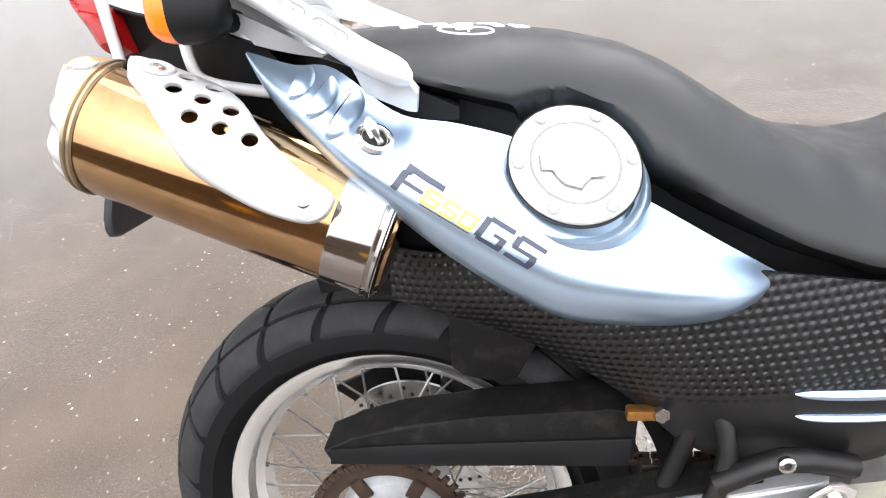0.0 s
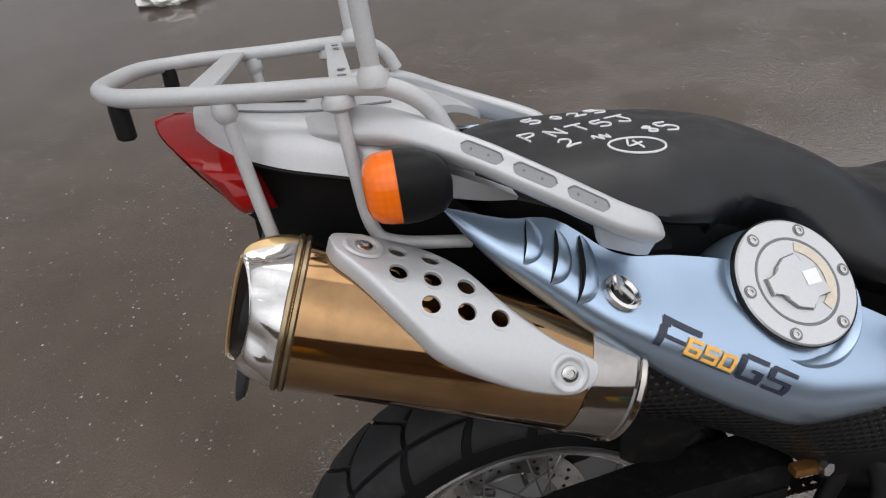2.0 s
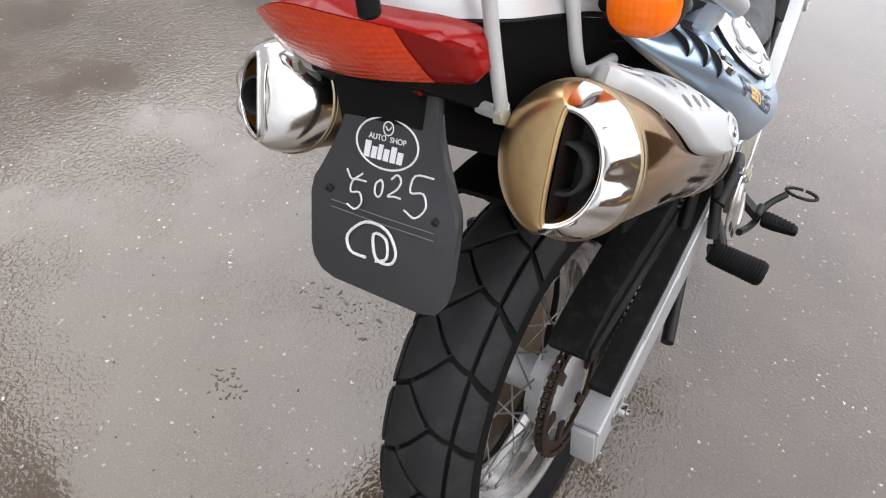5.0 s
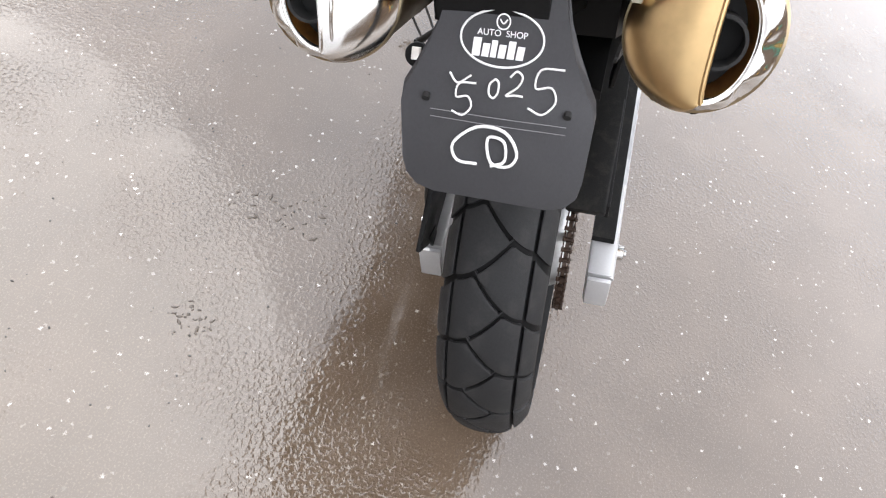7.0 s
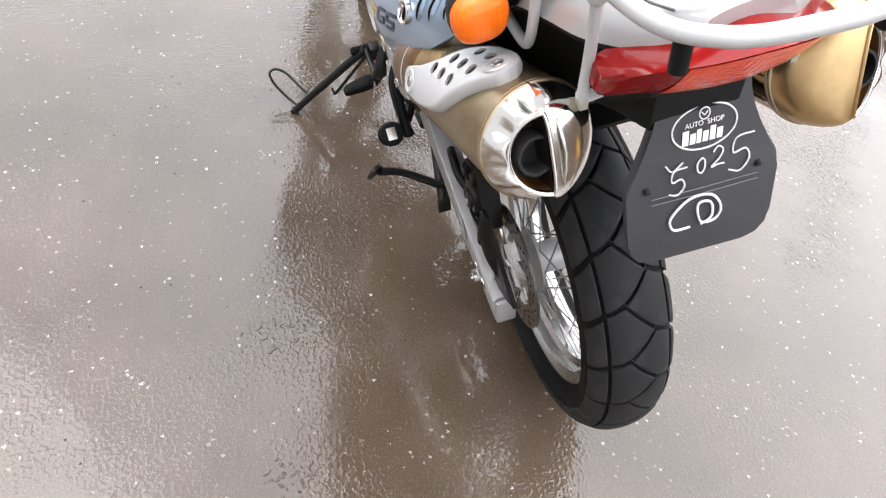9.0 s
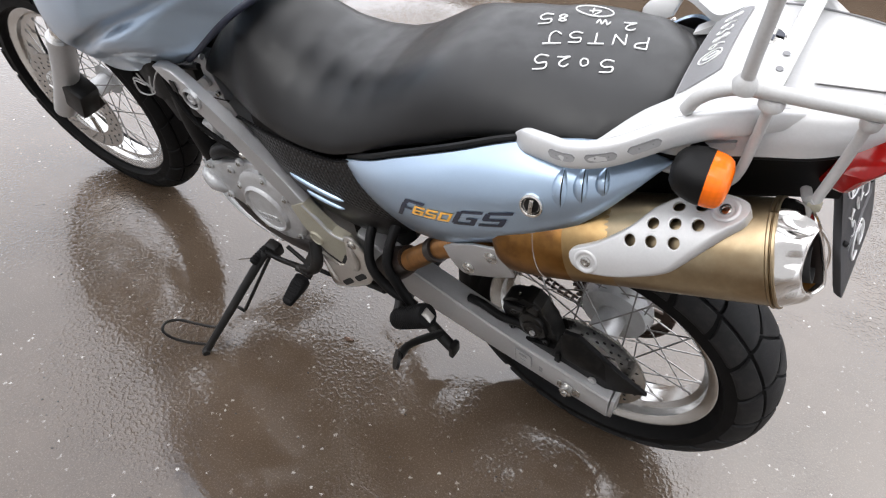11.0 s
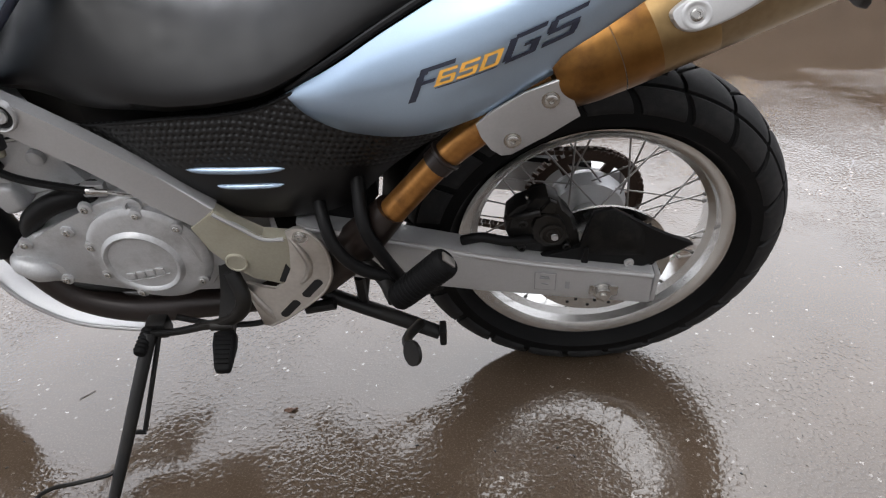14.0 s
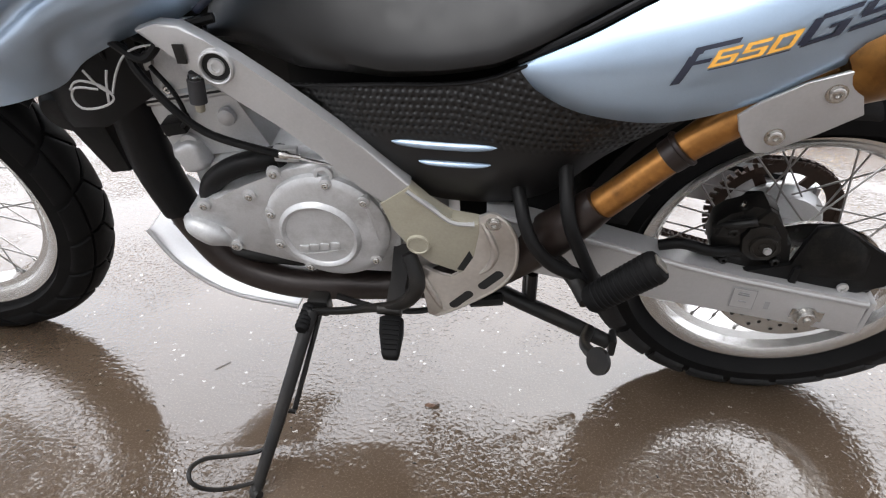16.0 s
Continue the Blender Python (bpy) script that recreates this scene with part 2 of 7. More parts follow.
def wet_asphalt():
    m = bpy.data.materials.new("wet_asphalt")
    m.use_nodes = True
    n, l = m.node_tree.nodes, m.node_tree.links
    p = n["Principled BSDF"]
    tc = n.new("ShaderNodeTexCoord")

    def noise_node(scale, detail=4, rough=0.55):
        t = n.new("ShaderNodeTexNoise")
        t.inputs["Scale"].default_value, t.inputs["Detail"].default_value, t.inputs["Roughness"].default_value = scale, detail, rough
        l.new(tc.outputs["Object"], t.inputs["Vector"])
        return t.outputs[0]

    def ramp(src, a, b, lo, hi):
        r = n.new("ShaderNodeMapRange")
        r.inputs[1].default_value, r.inputs[2].default_value, r.inputs[3].default_value, r.inputs[4].default_value = a, b, lo, hi
        l.new(src, r.inputs[0])
        return r.outputs[0]

    def mix(f, a, b):
        x = n.new("ShaderNodeMix")
        x.data_type = "RGBA"
        l.new(f, x.inputs[0])
        for i, v in ((6, a), (7, b)):
            if isinstance(v, tuple):
                x.inputs[i].default_value = (*v, 1)
            else:
                l.new(v, x.inputs[i])
        return x.outputs[2]

    grain, blotch, damp = noise_node(260, 5, 0.7), noise_node(3.2, 5), noise_node(1.1, 4)
    colour = mix(ramp(blotch, 0.35, 0.65, 0, 1), (0.0555, 0.0390, 0.0260), (0.0795, 0.0575, 0.0402))
    colour = mix(ramp(grain, 0.52, 0.72, 0, 0.85), colour, (0.142, 0.109, 0.082))
    chip = n.new("ShaderNodeTexVoronoi")
    chip.inputs["Scale"].default_value = 118
    wob = n.new("ShaderNodeTexNoise")
    wob.inputs["Scale"].default_value = 240
    l.new(tc.outputs["Object"], wob.inputs["Vector"])
    warp = n.new("ShaderNodeVectorMath")
    warp.operation = "MULTIPLY_ADD"
    warp.inputs[1].default_value = (0.013, 0.013, 0.0)
    l.new(wob.outputs["Color"], warp.inputs[0]), l.new(tc.outputs["Object"], warp.inputs[2])
    l.new(warp.outputs[0], chip.inputs["Vector"])
    pick, near = n.new("ShaderNodeSeparateColor"), n.new("ShaderNodeMath")
    l.new(chip.outputs["Color"], pick.inputs[0])
    near.operation = "MULTIPLY"
    patchy = n.new("ShaderNodeMath")
    patchy.operation = "MULTIPLY"
    l.new(ramp(pick.outputs[0], 0.862, 0.885, 0, 1), patchy.inputs[0]), l.new(ramp(noise_node(9, 4), 0.44, 0.62, 0.16, 1), patchy.inputs[1])
    some = n.new("ShaderNodeMath")
    some.operation = "MULTIPLY"
    l.new(patchy.outputs[0], some.inputs[0]), l.new(ramp(pick.outputs[1], 0.2, 1.0, 0.06, 1), some.inputs[1])
    span = n.new("ShaderNodeMath")
    span.operation = "DIVIDE"
    l.new(chip.outputs["Distance"], span.inputs[0]), l.new(ramp(pick.outputs[2], 0.0, 1.0, 0.35, 1.15), span.inputs[1])
    l.new(some.outputs[0], near.inputs[0]), l.new(ramp(span.outputs[0], 0.22, 0.42, 1, 0), near.inputs[1])
    colour = mix(near.outputs[0], colour, (0.56, 0.53, 0.49))
    l.new(colour, p.inputs["Base Color"])
    # thin water film: a near mirror where it stands, pebbly where grit comes through, still water further out
    sep = n.new("ShaderNodeSeparateXYZ")
    l.new(tc.outputs["Object"], sep.inputs[0])
    edge = n.new("ShaderNodeMath")
    edge.operation = "MULTIPLY_ADD"
    l.new(noise_node(1.7, 5), edge.inputs[0])
    edge.inputs[1].default_value = 1.1
    l.new(sep.outputs[1], edge.inputs[2])
    open_water = ramp(edge.outputs[0], -1.62, -1.52, 1, 0)
    wet = ramp(damp, 0.42, 0.58, 0, 1)
    rough = n.new("ShaderNodeMix")
    rough.data_type = "FLOAT"
    l.new(wet, rough.inputs[0])
    l.new(ramp(grain, 0.35, 0.7, 0.025, 0.07), rough.inputs[2])
    rough.inputs[3].default_value = 0.015
    l.new(rough.outputs[0], p.inputs["Roughness"])
    p.inputs["IOR"].default_value = 1.45
    p.inputs["Coat Weight"].default_value, p.inputs["Coat IOR"].default_value = 0.65, 1.5
    p.inputs["Coat Roughness"].default_value = 0.012
    p.inputs["Specular IOR Level"].default_value = 0.5
    b = n.new("ShaderNodeBump")
    st = n.new("ShaderNodeMix")
    st.data_type = "FLOAT"
    l.new(ramp(noise_node(2.3, 5), 0.40, 0.58, 0, 1), st.inputs[0])
    st.inputs[2].default_value, st.inputs[3].default_value = 0.03, 0.42
    calm = n.new("ShaderNodeMix")
    calm.data_type = "FLOAT"
    l.new(open_water, calm.inputs[0])
    l.new(st.outputs[0], calm.inputs[2])
    calm.inputs[3].default_value = 0.02
    l.new(calm.outputs[0], b.inputs["Strength"])
    b.inputs["Distance"].default_value = 0.002
    peb = n.new("ShaderNodeTexVoronoi")
    peb.feature = "SMOOTH_F1"
    peb.inputs["Scale"].default_value, peb.inputs["Smoothness"].default_value = 110, 0.6
    l.new(tc.outputs["Object"], peb.inputs["Vector"])
    relief = n.new("ShaderNodeMath")
    relief.operation = "MULTIPLY_ADD"
    l.new(ramp(noise_node(120, 2, 0.5), 0.48, 0.74, 0, 1), relief.inputs[0])
    relief.inputs[1].default_value = 0.9
    l.new(ramp(peb.outputs["Distance"], 0.0, 1.0, 0.0, 0.45), relief.inputs[2])
    # slow ripples of the film itself
    swell = n.new("ShaderNodeBump")
    swell.inputs["Strength"].default_value, swell.inputs["Distance"].default_value = 0.055, 0.004
    l.new(noise_node(38, 2, 0.5), swell.inputs["Height"])
    l.new(swell.outputs[0], b.inputs["Normal"])
    l.new(relief.outputs[0], b.inputs["Height"]), l.new(b.outputs[0], p.inputs["Normal"]), l.new(b.outputs[0], p.inputs["Coat Normal"])
    return m


ASPHALT = wet_asphalt()

# ---- mesh helpers ----
V = Vector


def link(name, bm, mat, parent, label="", smooth=True):
    bmesh.ops.recalc_face_normals(bm, faces=bm.faces)
    me = bpy.data.meshes.new(name)
    bm.to_mesh(me)
    bm.free()
    for f in me.polygons:
        f.use_smooth = smooth
    if smooth:
        me.set_sharp_from_angle(angle=radians(38))
    me.materials.append(mat)
    ob = new(name, me)
    if parent is not None:
        ob.parent = parent
    return tagged(ob, label)


def part(name, bm, mat, parent, label="", smooth=True):
    return link(name, bm, mat, parent, label, smooth)


def spline(pts, steps=6):
    """Catmull-Rom through the points."""
    pts = [V(p) for p in pts]
    if len(pts) < 3:
        return pts
    out = []
    q = [2 * pts[0] - pts[1], *pts, 2 * pts[-1] - pts[-2]]
    for a, b, c, d in zip(q, q[1:], q[2:], q[3:]):
        for i in range(steps):
            t = i / steps
            out.append(0.5 * (2 * b + (c - a) * t + (2 * a - 5 * b + 4 * c - d) * t * t + (3 * b - a - 3 * c + d) * t**3))
    return [*out, pts[-1]]


def loft(rings, cap=True, closed=True, bm=None):
    bm = bm or bmesh.new()
    vs = [[bm.verts.new(p) for p in r] for r in rings]
    k = len(rings[0])
    for a, b in zip(vs, vs[1:]):
        for i in range(k if closed else k - 1):
            j = (i + 1) % k
            bm.faces.new((a[i], a[j], b[j], b[i]))
    if cap and closed:
        bm.faces.new(vs[0]), bm.faces.new(vs[-1][::-1])
    return bm


def tube(pts, r, k=10, steps=6, smooth=True, bm=None, loop=False, flat=1.0):
    """A pipe along a smooth path; r is one radius or one per point."""
    p = spline(pts, steps) if smooth else [V(q) for q in pts]
    rs = [r] * len(p) if isinstance(r, (int, float)) else [float(np.interp(i / (len(p) - 1), np.linspace(0, 1, len(r)), r)) for i in range(len(p))]
    rings, u = [], None
    for i, c in enumerate(p):
        t = (p[min(i + 1, len(p) - 1)] - p[max(i - 1, 0)]).normalized()
        if u is None:
            u = t.orthogonal().normalized()
        u = (u - t * u.dot(t)).normalized()
        w = t.cross(u)
        rings.append([c + (u * math.cos(a) + w * math.sin(a) * flat) * rs[i] for a in (2 * math.pi * j / k for j in range(k))])
    return loft(rings, bm=bm)


def frame_of(axis):
    a = V(axis).normalized()
    u = a.orthogonal().normalized()
    if abs(a.z) < 0.9:
        u = (V((0, 0, 1)) - a * a.z).normalized()
    return a, u, a.cross(u)


def lathe(profile, origin, axis, k=32, bm=None, cap=True, closed=False):
    """Turn (along, radius) pairs about an axis; closed: the profile is a ring of its own."""
    a, u, w = frame_of(axis)
    o = V(origin)
    rings = [[o + a * s + (u * math.cos(t) + w * math.sin(t)) * r for t in (2 * math.pi * j / k for j in range(k))] for s, r in profile]
    if closed:
        rings.append(rings[0])
        bm = loft(rings, cap=False, bm=bm)
        bmesh.ops.remove_doubles(bm, verts=bm.verts, dist=1e-6)
        return bm
    return loft(rings, cap=cap, bm=bm)


def slab(outline, thick, bevel=0.0, bm=None):
    """A plate: a closed outline of 3D points pushed along the vector thick."""
    bm = bm or bmesh.new()
    a = [bm.verts.new(p) for p in outline]
    b = [bm.verts.new(V(p) + V(thick)) for p in outline]
    new_faces = [bm.faces.new(a), bm.faces.new(b[::-1])]
    for i in range(len(a)):
        j = (i + 1) % len(a)
        new_faces.append(bm.faces.new((a[j], a[i], b[i], b[j])))
    if bevel:
        e = {e for f in new_faces[:2] for e in f.edges}
        bmesh.ops.bevel(bm, geom=list(e), offset=bevel, segments=2, affect="EDGES", profile=0.6)
    return bm


def box(c, size, bevel=0.0, rot=None, bm=None):
    bm = bm or bmesh.new()
    m = Matrix.Translation(c) @ (rot.to_4x4() if rot else Matrix()) @ Matrix.Diagonal((*size, 1))
    g = bmesh.ops.create_cube(bm, size=1, matrix=m)
    if bevel:
        bmesh.ops.bevel(bm, geom=list({e for v in g["verts"] for e in v.link_edges}), offset=bevel, segments=2, affect="EDGES", profile=0.6)
    return bm


def patch(upper, lower, bulge, n=36, m=12, thick=0.004, out=(0, 1, 0), power=2.0, skew=1.0):
    """A bowed shell between two edge curves, bulging along out, with thickness."""
    u, w = resample(spline(upper, 8), n), resample(spline(lower, 8), n)
    o = V(out)
    bm = bmesh.new()
    front, rear = [], []
    for i in range(n):
        s = i / (n - 1)
        amp = bulge(s) if callable(bulge) else bulge * (1 - abs(2 * s - 1) ** 3)
        f, r = [], []
        for j in range(m):
            t = j / (m - 1)
            q = u[i].lerp(w[i], t) + o * amp * (1 - abs(2 * t**skew - 1) ** power)
            f.append(bm.verts.new(q)), r.append(bm.verts.new(q - o * thick))
        front.append(f), rear.append(r)
    uv = bm.loops.layers.uv.new("UVMap")
    for i in range(n - 1):
        for j in range(m - 1):
            bm.faces.new((front[i][j], front[i + 1][j], front[i + 1][j + 1], front[i][j + 1]))
            bm.faces.new((rear[i][j + 1], rear[i + 1][j + 1], rear[i + 1][j], rear[i][j]))
        for j in (0, m - 1):
            bm.faces.new((front[i][j], rear[i][j], rear[i + 1][j], front[i + 1][j]))
    for i in (0, n - 1):
        for j in range(m - 1):
            bm.faces.new((front[i][j], front[i][j + 1], rear[i][j + 1], rear[i][j]))
    bmesh.ops.remove_doubles(bm, verts=bm.verts, dist=2e-4)
    for f in bm.faces:
        for lp in f.loops:
            lp[uv].uv = (lp.vert.co.x, lp.vert.co.z)
    return bm


def resample(p, n):
    d = [0.0]
    for a, b in zip(p, p[1:]):
        d.append(d[-1] + (b - a).length)
    out = []
    for t in np.linspace(0, d[-1], n):
        i = min(max(int(np.searchsorted(d, t)) - 1, 0), len(p) - 2)
        out.append(p[i].lerp(p[i + 1], (t - d[i]) / max(d[i + 1] - d[i], 1e-9)))
    return out


def bolt(parent, at, axis, r=0.006, h=0.004, mat=None, name="bolt", washer=0.0):
    at, a = V(at), V(axis).normalized()
    bm = lathe([(0, r * 1.0), (h * 0.8, r), (h, r * 0.8), (h, r * 0.45), (h * 0.4, r * 0.4), (h * 0.4, 0.0005)], at, a, 12)
    if washer:
        lathe([(0, washer), (0.0012, washer), (0.0012, r)], at, a, 16, bm)
    return part(name, bm, mat or STEEL, parent)


def strokes(lines, place, r=0.0016, k=5):
    """Drawn lines: each a list of (u, v) turned into 3D by place."""
    bm = bmesh.new()
    for ln in lines:
        tube([place(*q) for q in ln], r, k, 4, bm=bm)
    return bm


def two(f):
    """Build the left half, then its mirror image on the other side."""
    for s in (1, -1):
        f(s)


def mir(p, s):
    return V((p[0], p[1] * s, p[2]))

# ---- ground ----
bm = bmesh.new()
bmesh.ops.create_grid(bm, x_segments=40, y_segments=40, size=60)
ground = tagged(link("ground", bm, ASPHALT, None), "wet grey-brown asphalt with a thin water film", "ground", kind="structure")

# ---- the motorcycle: built upright, leaning on its side stand ----
LEAN = Matrix.Translation((0, 0, 0.0020)) @ Matrix.Rotation(radians(-14.80), 4, "X")
moto = tagged(new("motorcycle"), "light blue and silver touring motorcycle leaning on its side stand", "motorcycle")
moto.matrix_world = LEAN
moto.empty_display_size = 0.2


def sheet(columns, thick=0.004, n=30, m=16):
    """A shell through rows of points, smoothed both ways, thickened inwards."""
    cols = [resample(spline(c, 6), m) for c in columns]
    rows = [resample(spline([c[j] for c in cols], 6), n) for j in range(m)]
    g = [[rows[j][i] for j in range(m)] for i in range(n)]
    bm = bmesh.new()
    nrm = []
    for i in range(n):
        for j in range(m):
            du = g[min(i + 1, n - 1)][j] - g[max(i - 1, 0)][j]
            dv = g[i][min(j + 1, m - 1)] - g[i][max(j - 1, 0)]
            nn = du.cross(dv)
            nrm.append(nn.normalized() if nn.length > 1e-9 else V((0, 0, 0)))
    way = 1 if sum(q.dot(V((0, p.y, 0.3))) for q, p in zip(nrm, (p for r in g for p in r))) > 0 else -1
    f, b = [], []
    for i in range(n):
        f.append([bm.verts.new(g[i][j]) for j in range(m)])
        b.append([bm.verts.new(g[i][j] - nrm[i * m + j] * (thick * way)) for j in range(m)])
    uv = bm.loops.layers.uv.new("UVMap")
    for i in range(n - 1):
        for j in range(m - 1):
            bm.faces.new((f[i][j], f[i + 1][j], f[i + 1][j + 1], f[i][j + 1]))
            bm.faces.new((b[i][j + 1], b[i + 1][j + 1], b[i + 1][j], b[i][j]))
        for j in (0, m - 1):
            bm.faces.new((f[i][j], b[i][j], b[i + 1][j], f[i + 1][j]))
    for i in (0, n - 1):
        for j in range(m - 1):
            bm.faces.new((f[i][j], f[i][j + 1], b[i][j + 1], b[i][j]))
    bmesh.ops.remove_doubles(bm, verts=bm.verts, dist=1e-5)
    for q in bm.faces:
        for lp in q.loops:
            lp[uv].uv = (lp.vert.co.x, lp.vert.co.z)
    return bm


# ---- wheels ----
def wheel(name, label, x, z, R, half, rim_r, rim_half, hub_r, hub_half, spoke_n, flange_r, pitch_n, turn=0.0, off=0.0, tread=None):
    o = V((x, off, z))
    T = Matrix.Translation(o) @ Matrix.Rotation(turn, 4, "Z")
    rim = part(name, lathe([(-rim_half, rim_r), (-rim_half + 0.006, rim_r - 0.001), (-rim_half + 0.010, rim_r - 0.012), (-rim_half * 0.55, rim_r - 0.016), (-0.014, rim_r - 0.027), (0.014, rim_r - 0.027),
                            (rim_half * 0.55, rim_r - 0.016), (rim_half - 0.010, rim_r - 0.012), (rim_half - 0.006, rim_r - 0.001), (rim_half, rim_r), (rim_half, rim_r - 0.006), (rim_half - 0.008, rim_r - 0.020), (rim_half * 0.5, rim_r - 0.024),
                            (0.016, rim_r - 0.035), (-0.016, rim_r - 0.035), (-rim_half * 0.5, rim_r - 0.024), (-rim_half + 0.008, rim_r - 0.020), (-rim_half, rim_r - 0.006)], (0, 0, 0), (0, 1, 0), 96, closed=True), RIMM, moto, label)
    rim.matrix_basis = T

    def crown(y):
        return (R - 0.066) + 0.066 * max(0.0, 1 - abs(y / half) ** 2.3) ** (1 / 2.1)

    ys = [half * math.sin(a) for a in np.linspace(-math.pi / 2, math.pi / 2, 21)]
    prof = [(-rim_half + 0.004, rim_r - 0.002), (-rim_half - 0.002, rim_r + 0.008)] + [(y, crown(y) - 0.0055) for y in ys] + [(rim_half + 0.002, rim_r + 0.008), (rim_half - 0.004, rim_r - 0.002)]
    part("tyre", lathe(prof, (0, 0, 0), (0, 1, 0), 120, closed=True), RUBBER, rim, "black rubber tyre")

    # tread blocks: long swept centre blocks and short shoulder blocks on either side
    pitch = 2 * math.pi / pitch_n

    def block(y0, y1, start, length, lift=0.0065, nu=10, nv=14):
        bm = bmesh.new()
        top, low = [], []
        for i in range(nv):
            v = i / (nv - 1)
            a0, a1 = start(v), start(v) + length(v)
            tr, lr = [], []
            for j in range(nu):
                a = a0 + (a1 - a0) * j / (nu - 1)
                y = y0 + (y1 - y0) * v
                a *= pitch
                edge = 0.0012 if (i in (0, nv - 1) or j in (0, nu - 1)) else 0
                r = crown(y) - 0.0055
                d = V((-math.cos(a), 0, math.sin(a)))
                side = V((0, y / half * 0.55, 0))
                nrm = (d + side).normalized()
                base = d * r + V((0, y, 0))
                tr.append(bm.verts.new(base + nrm * (lift - edge))), lr.append(bm.verts.new(base - nrm * 0.002))
            top.append(tr), low.append(lr)
        for i in range(nv - 1):
            for j in range(nu - 1):
                bm.faces.new((top[i][j], top[i][j + 1], top[i + 1][j + 1], top[i + 1][j]))
        for i in range(nv - 1):
            for j in (0, nu - 1):
                bm.faces.new((top[i][j], top[i + 1][j], low[i + 1][j], low[i][j]))
        for j in range(nu - 1):
            for i in (0, nv - 1):
                bm.faces.new((top[i][j], top[i][j + 1], low[i][j + 1], low[i][j]))
        return bm

    for side in (1, -1):
        sh = 0.0 if side > 0 else 0.5
        h = half
        # curved grooves run from beyond the middle out to the shoulder; each starts on one of the other side
        A, S, D, gap = 0.30, 0.635, 0.62, 0.085

        def arc(v):
            return D * (1 - (1 - v) ** 1.6)

        def top_edge(v):
            y = -A + (S + A) * v
            return 0.5 + arc((A - y) / (S + A)) if y < A else arc((y + A) / (S + A))

        def span(v):
            return max(0.015, 1 + arc(v) - top_edge(v) - gap)

        kinds = [(-A * h * side, S * h * side, lambda v: sh - 1 - arc(v) + gap / 2, span),
                 (0.70 * h * side, 0.965 * h * side, lambda v: sh - 0.60 - 0.20 * v, lambda v: 0.88 - 0.05 * v)]
        for y0, y1, st, ln in kinds:
            first = part("tread_block", block(y0, y1, st, ln), tread or TREAD, rim)
            for k in range(1, pitch_n):
                c = bpy.data.objects.new("tread_block", first.data)
                scene.collection.objects.link(c)
                c.parent = rim
                c.matrix_basis = Matrix.Rotation(k * pitch, 4, "Y")
    hub = part("hub", lathe([(-hub_half, flange_r * 0.6), (-hub_half, flange_r), (-hub_half + 0.006, flange_r), (-hub_half + 0.010, hub_r), (hub_half - 0.010, hub_r), (hub_half - 0.006, flange_r), (hub_half, flange_r), (hub_half, flange_r * 0.6)], (0, 0, 0), (0, 1, 0), 40), CAST, rim, "cast alloy hub")
    # crossed spokes with nipples
    outer = rim_r - 0.030
    lead = radians(58)
    length = math.sqrt(outer**2 + flange_r**2 - 2 * outer * flange_r * math.cos(lead))
    sp = tube([(0, 0, 0), (0, 0, 0.5), (0, 0, 1.0)], 0.0016, 6, 1, smooth=False)
    lathe([(0.955, 0.0034), (1.0, 0.0034)], (0, 0, 0), (0, 0, 1), 6, sp)
    spoke = None
    for side in (1, -1):
        for k in range(spoke_n // 2):
            base = 2 * math.pi * (k + (0.5 if side < 0 else 0)) / (spoke_n / 2)
            way = 1 if k % 2 else -1
            a = V((math.cos(base) * (flange_r - 0.004), side * (hub_half - 0.003), math.sin(base) * (flange_r - 0.004)))
            b = V((math.cos(base + way * lead) * outer, side * 0.009, math.sin(base + way * lead) * outer))
            if spoke is None:
                spoke = part("spoke", sp, SPOKE, rim)
                ob = spoke
            else:
                ob = bpy.data.objects.new("spoke", spoke.data)
                scene.collection.objects.link(ob)
                ob.parent = rim
            q = (b - a).to_track_quat("Z", "Y")
            ob.matrix_basis = Matrix.LocRotScale(a, q, (1, 1, (b - a).length))
    return rim


rear = wheel("rear_wheel", "spoked silver rear wheel", 0, 0.322, 0.322, 0.068, 0.2325, 0.047, 0.030, 0.052, 36, 0.058, 22, off=0.004)
front = wheel("front_wheel", "spoked silver front wheel", 1.497, 0.347, 0.338, 0.052, 0.2555, 0.036, 0.026, 0.045, 36, 0.045, 22, turn=radians(4), off=0.045, tread=RUBBER)


def disc_rotor(parent, y, r0, r1, holes, x=0.0, z=0.0):
    bm = lathe([(-0.0025, r0), (0.0025, r0), (0.0025, r1), (-0.0025, r1)], (x, y, z), (0, 1, 0), 64, closed=True)
    for k in range(6):
        a = 2 * math.pi * k / 6
        tube([(x + 0.05 * math.cos(a), y, z + 0.05 * math.sin(a)), (x + r0 * math.cos(a + 0.25), y, z + r0 * math.sin(a + 0.25))], 0.006, 6, 1, False, bm, flat=0.5)
    d = part("brake_disc", bm, STEEL, parent, "drilled steel brake disc")
    bm = bmesh.new()
    for k in range(holes):
        for rr, s in ((0.25, 0), (0.5, 0.33), (0.75, 0.66)):
            a = 2 * math.pi * (k + s) / holes
            r = r0 + (r1 - r0) * rr
            lathe([(-0.0029, 0.0032), (0.0029, 0.0032)], (x + r * math.cos(a), y, z + r * math.sin(a)), (0, 1, 0), 8, bm)
    # near-black pegs stand for the shade inside the drilled holes
    part("drilled_holes", bm, DARK, d)
    return d


disc_rotor(rear, 0.085, 0.075, 0.118, 18)
disc_rotor(front, 0.068, 0.10, 0.148, 20)
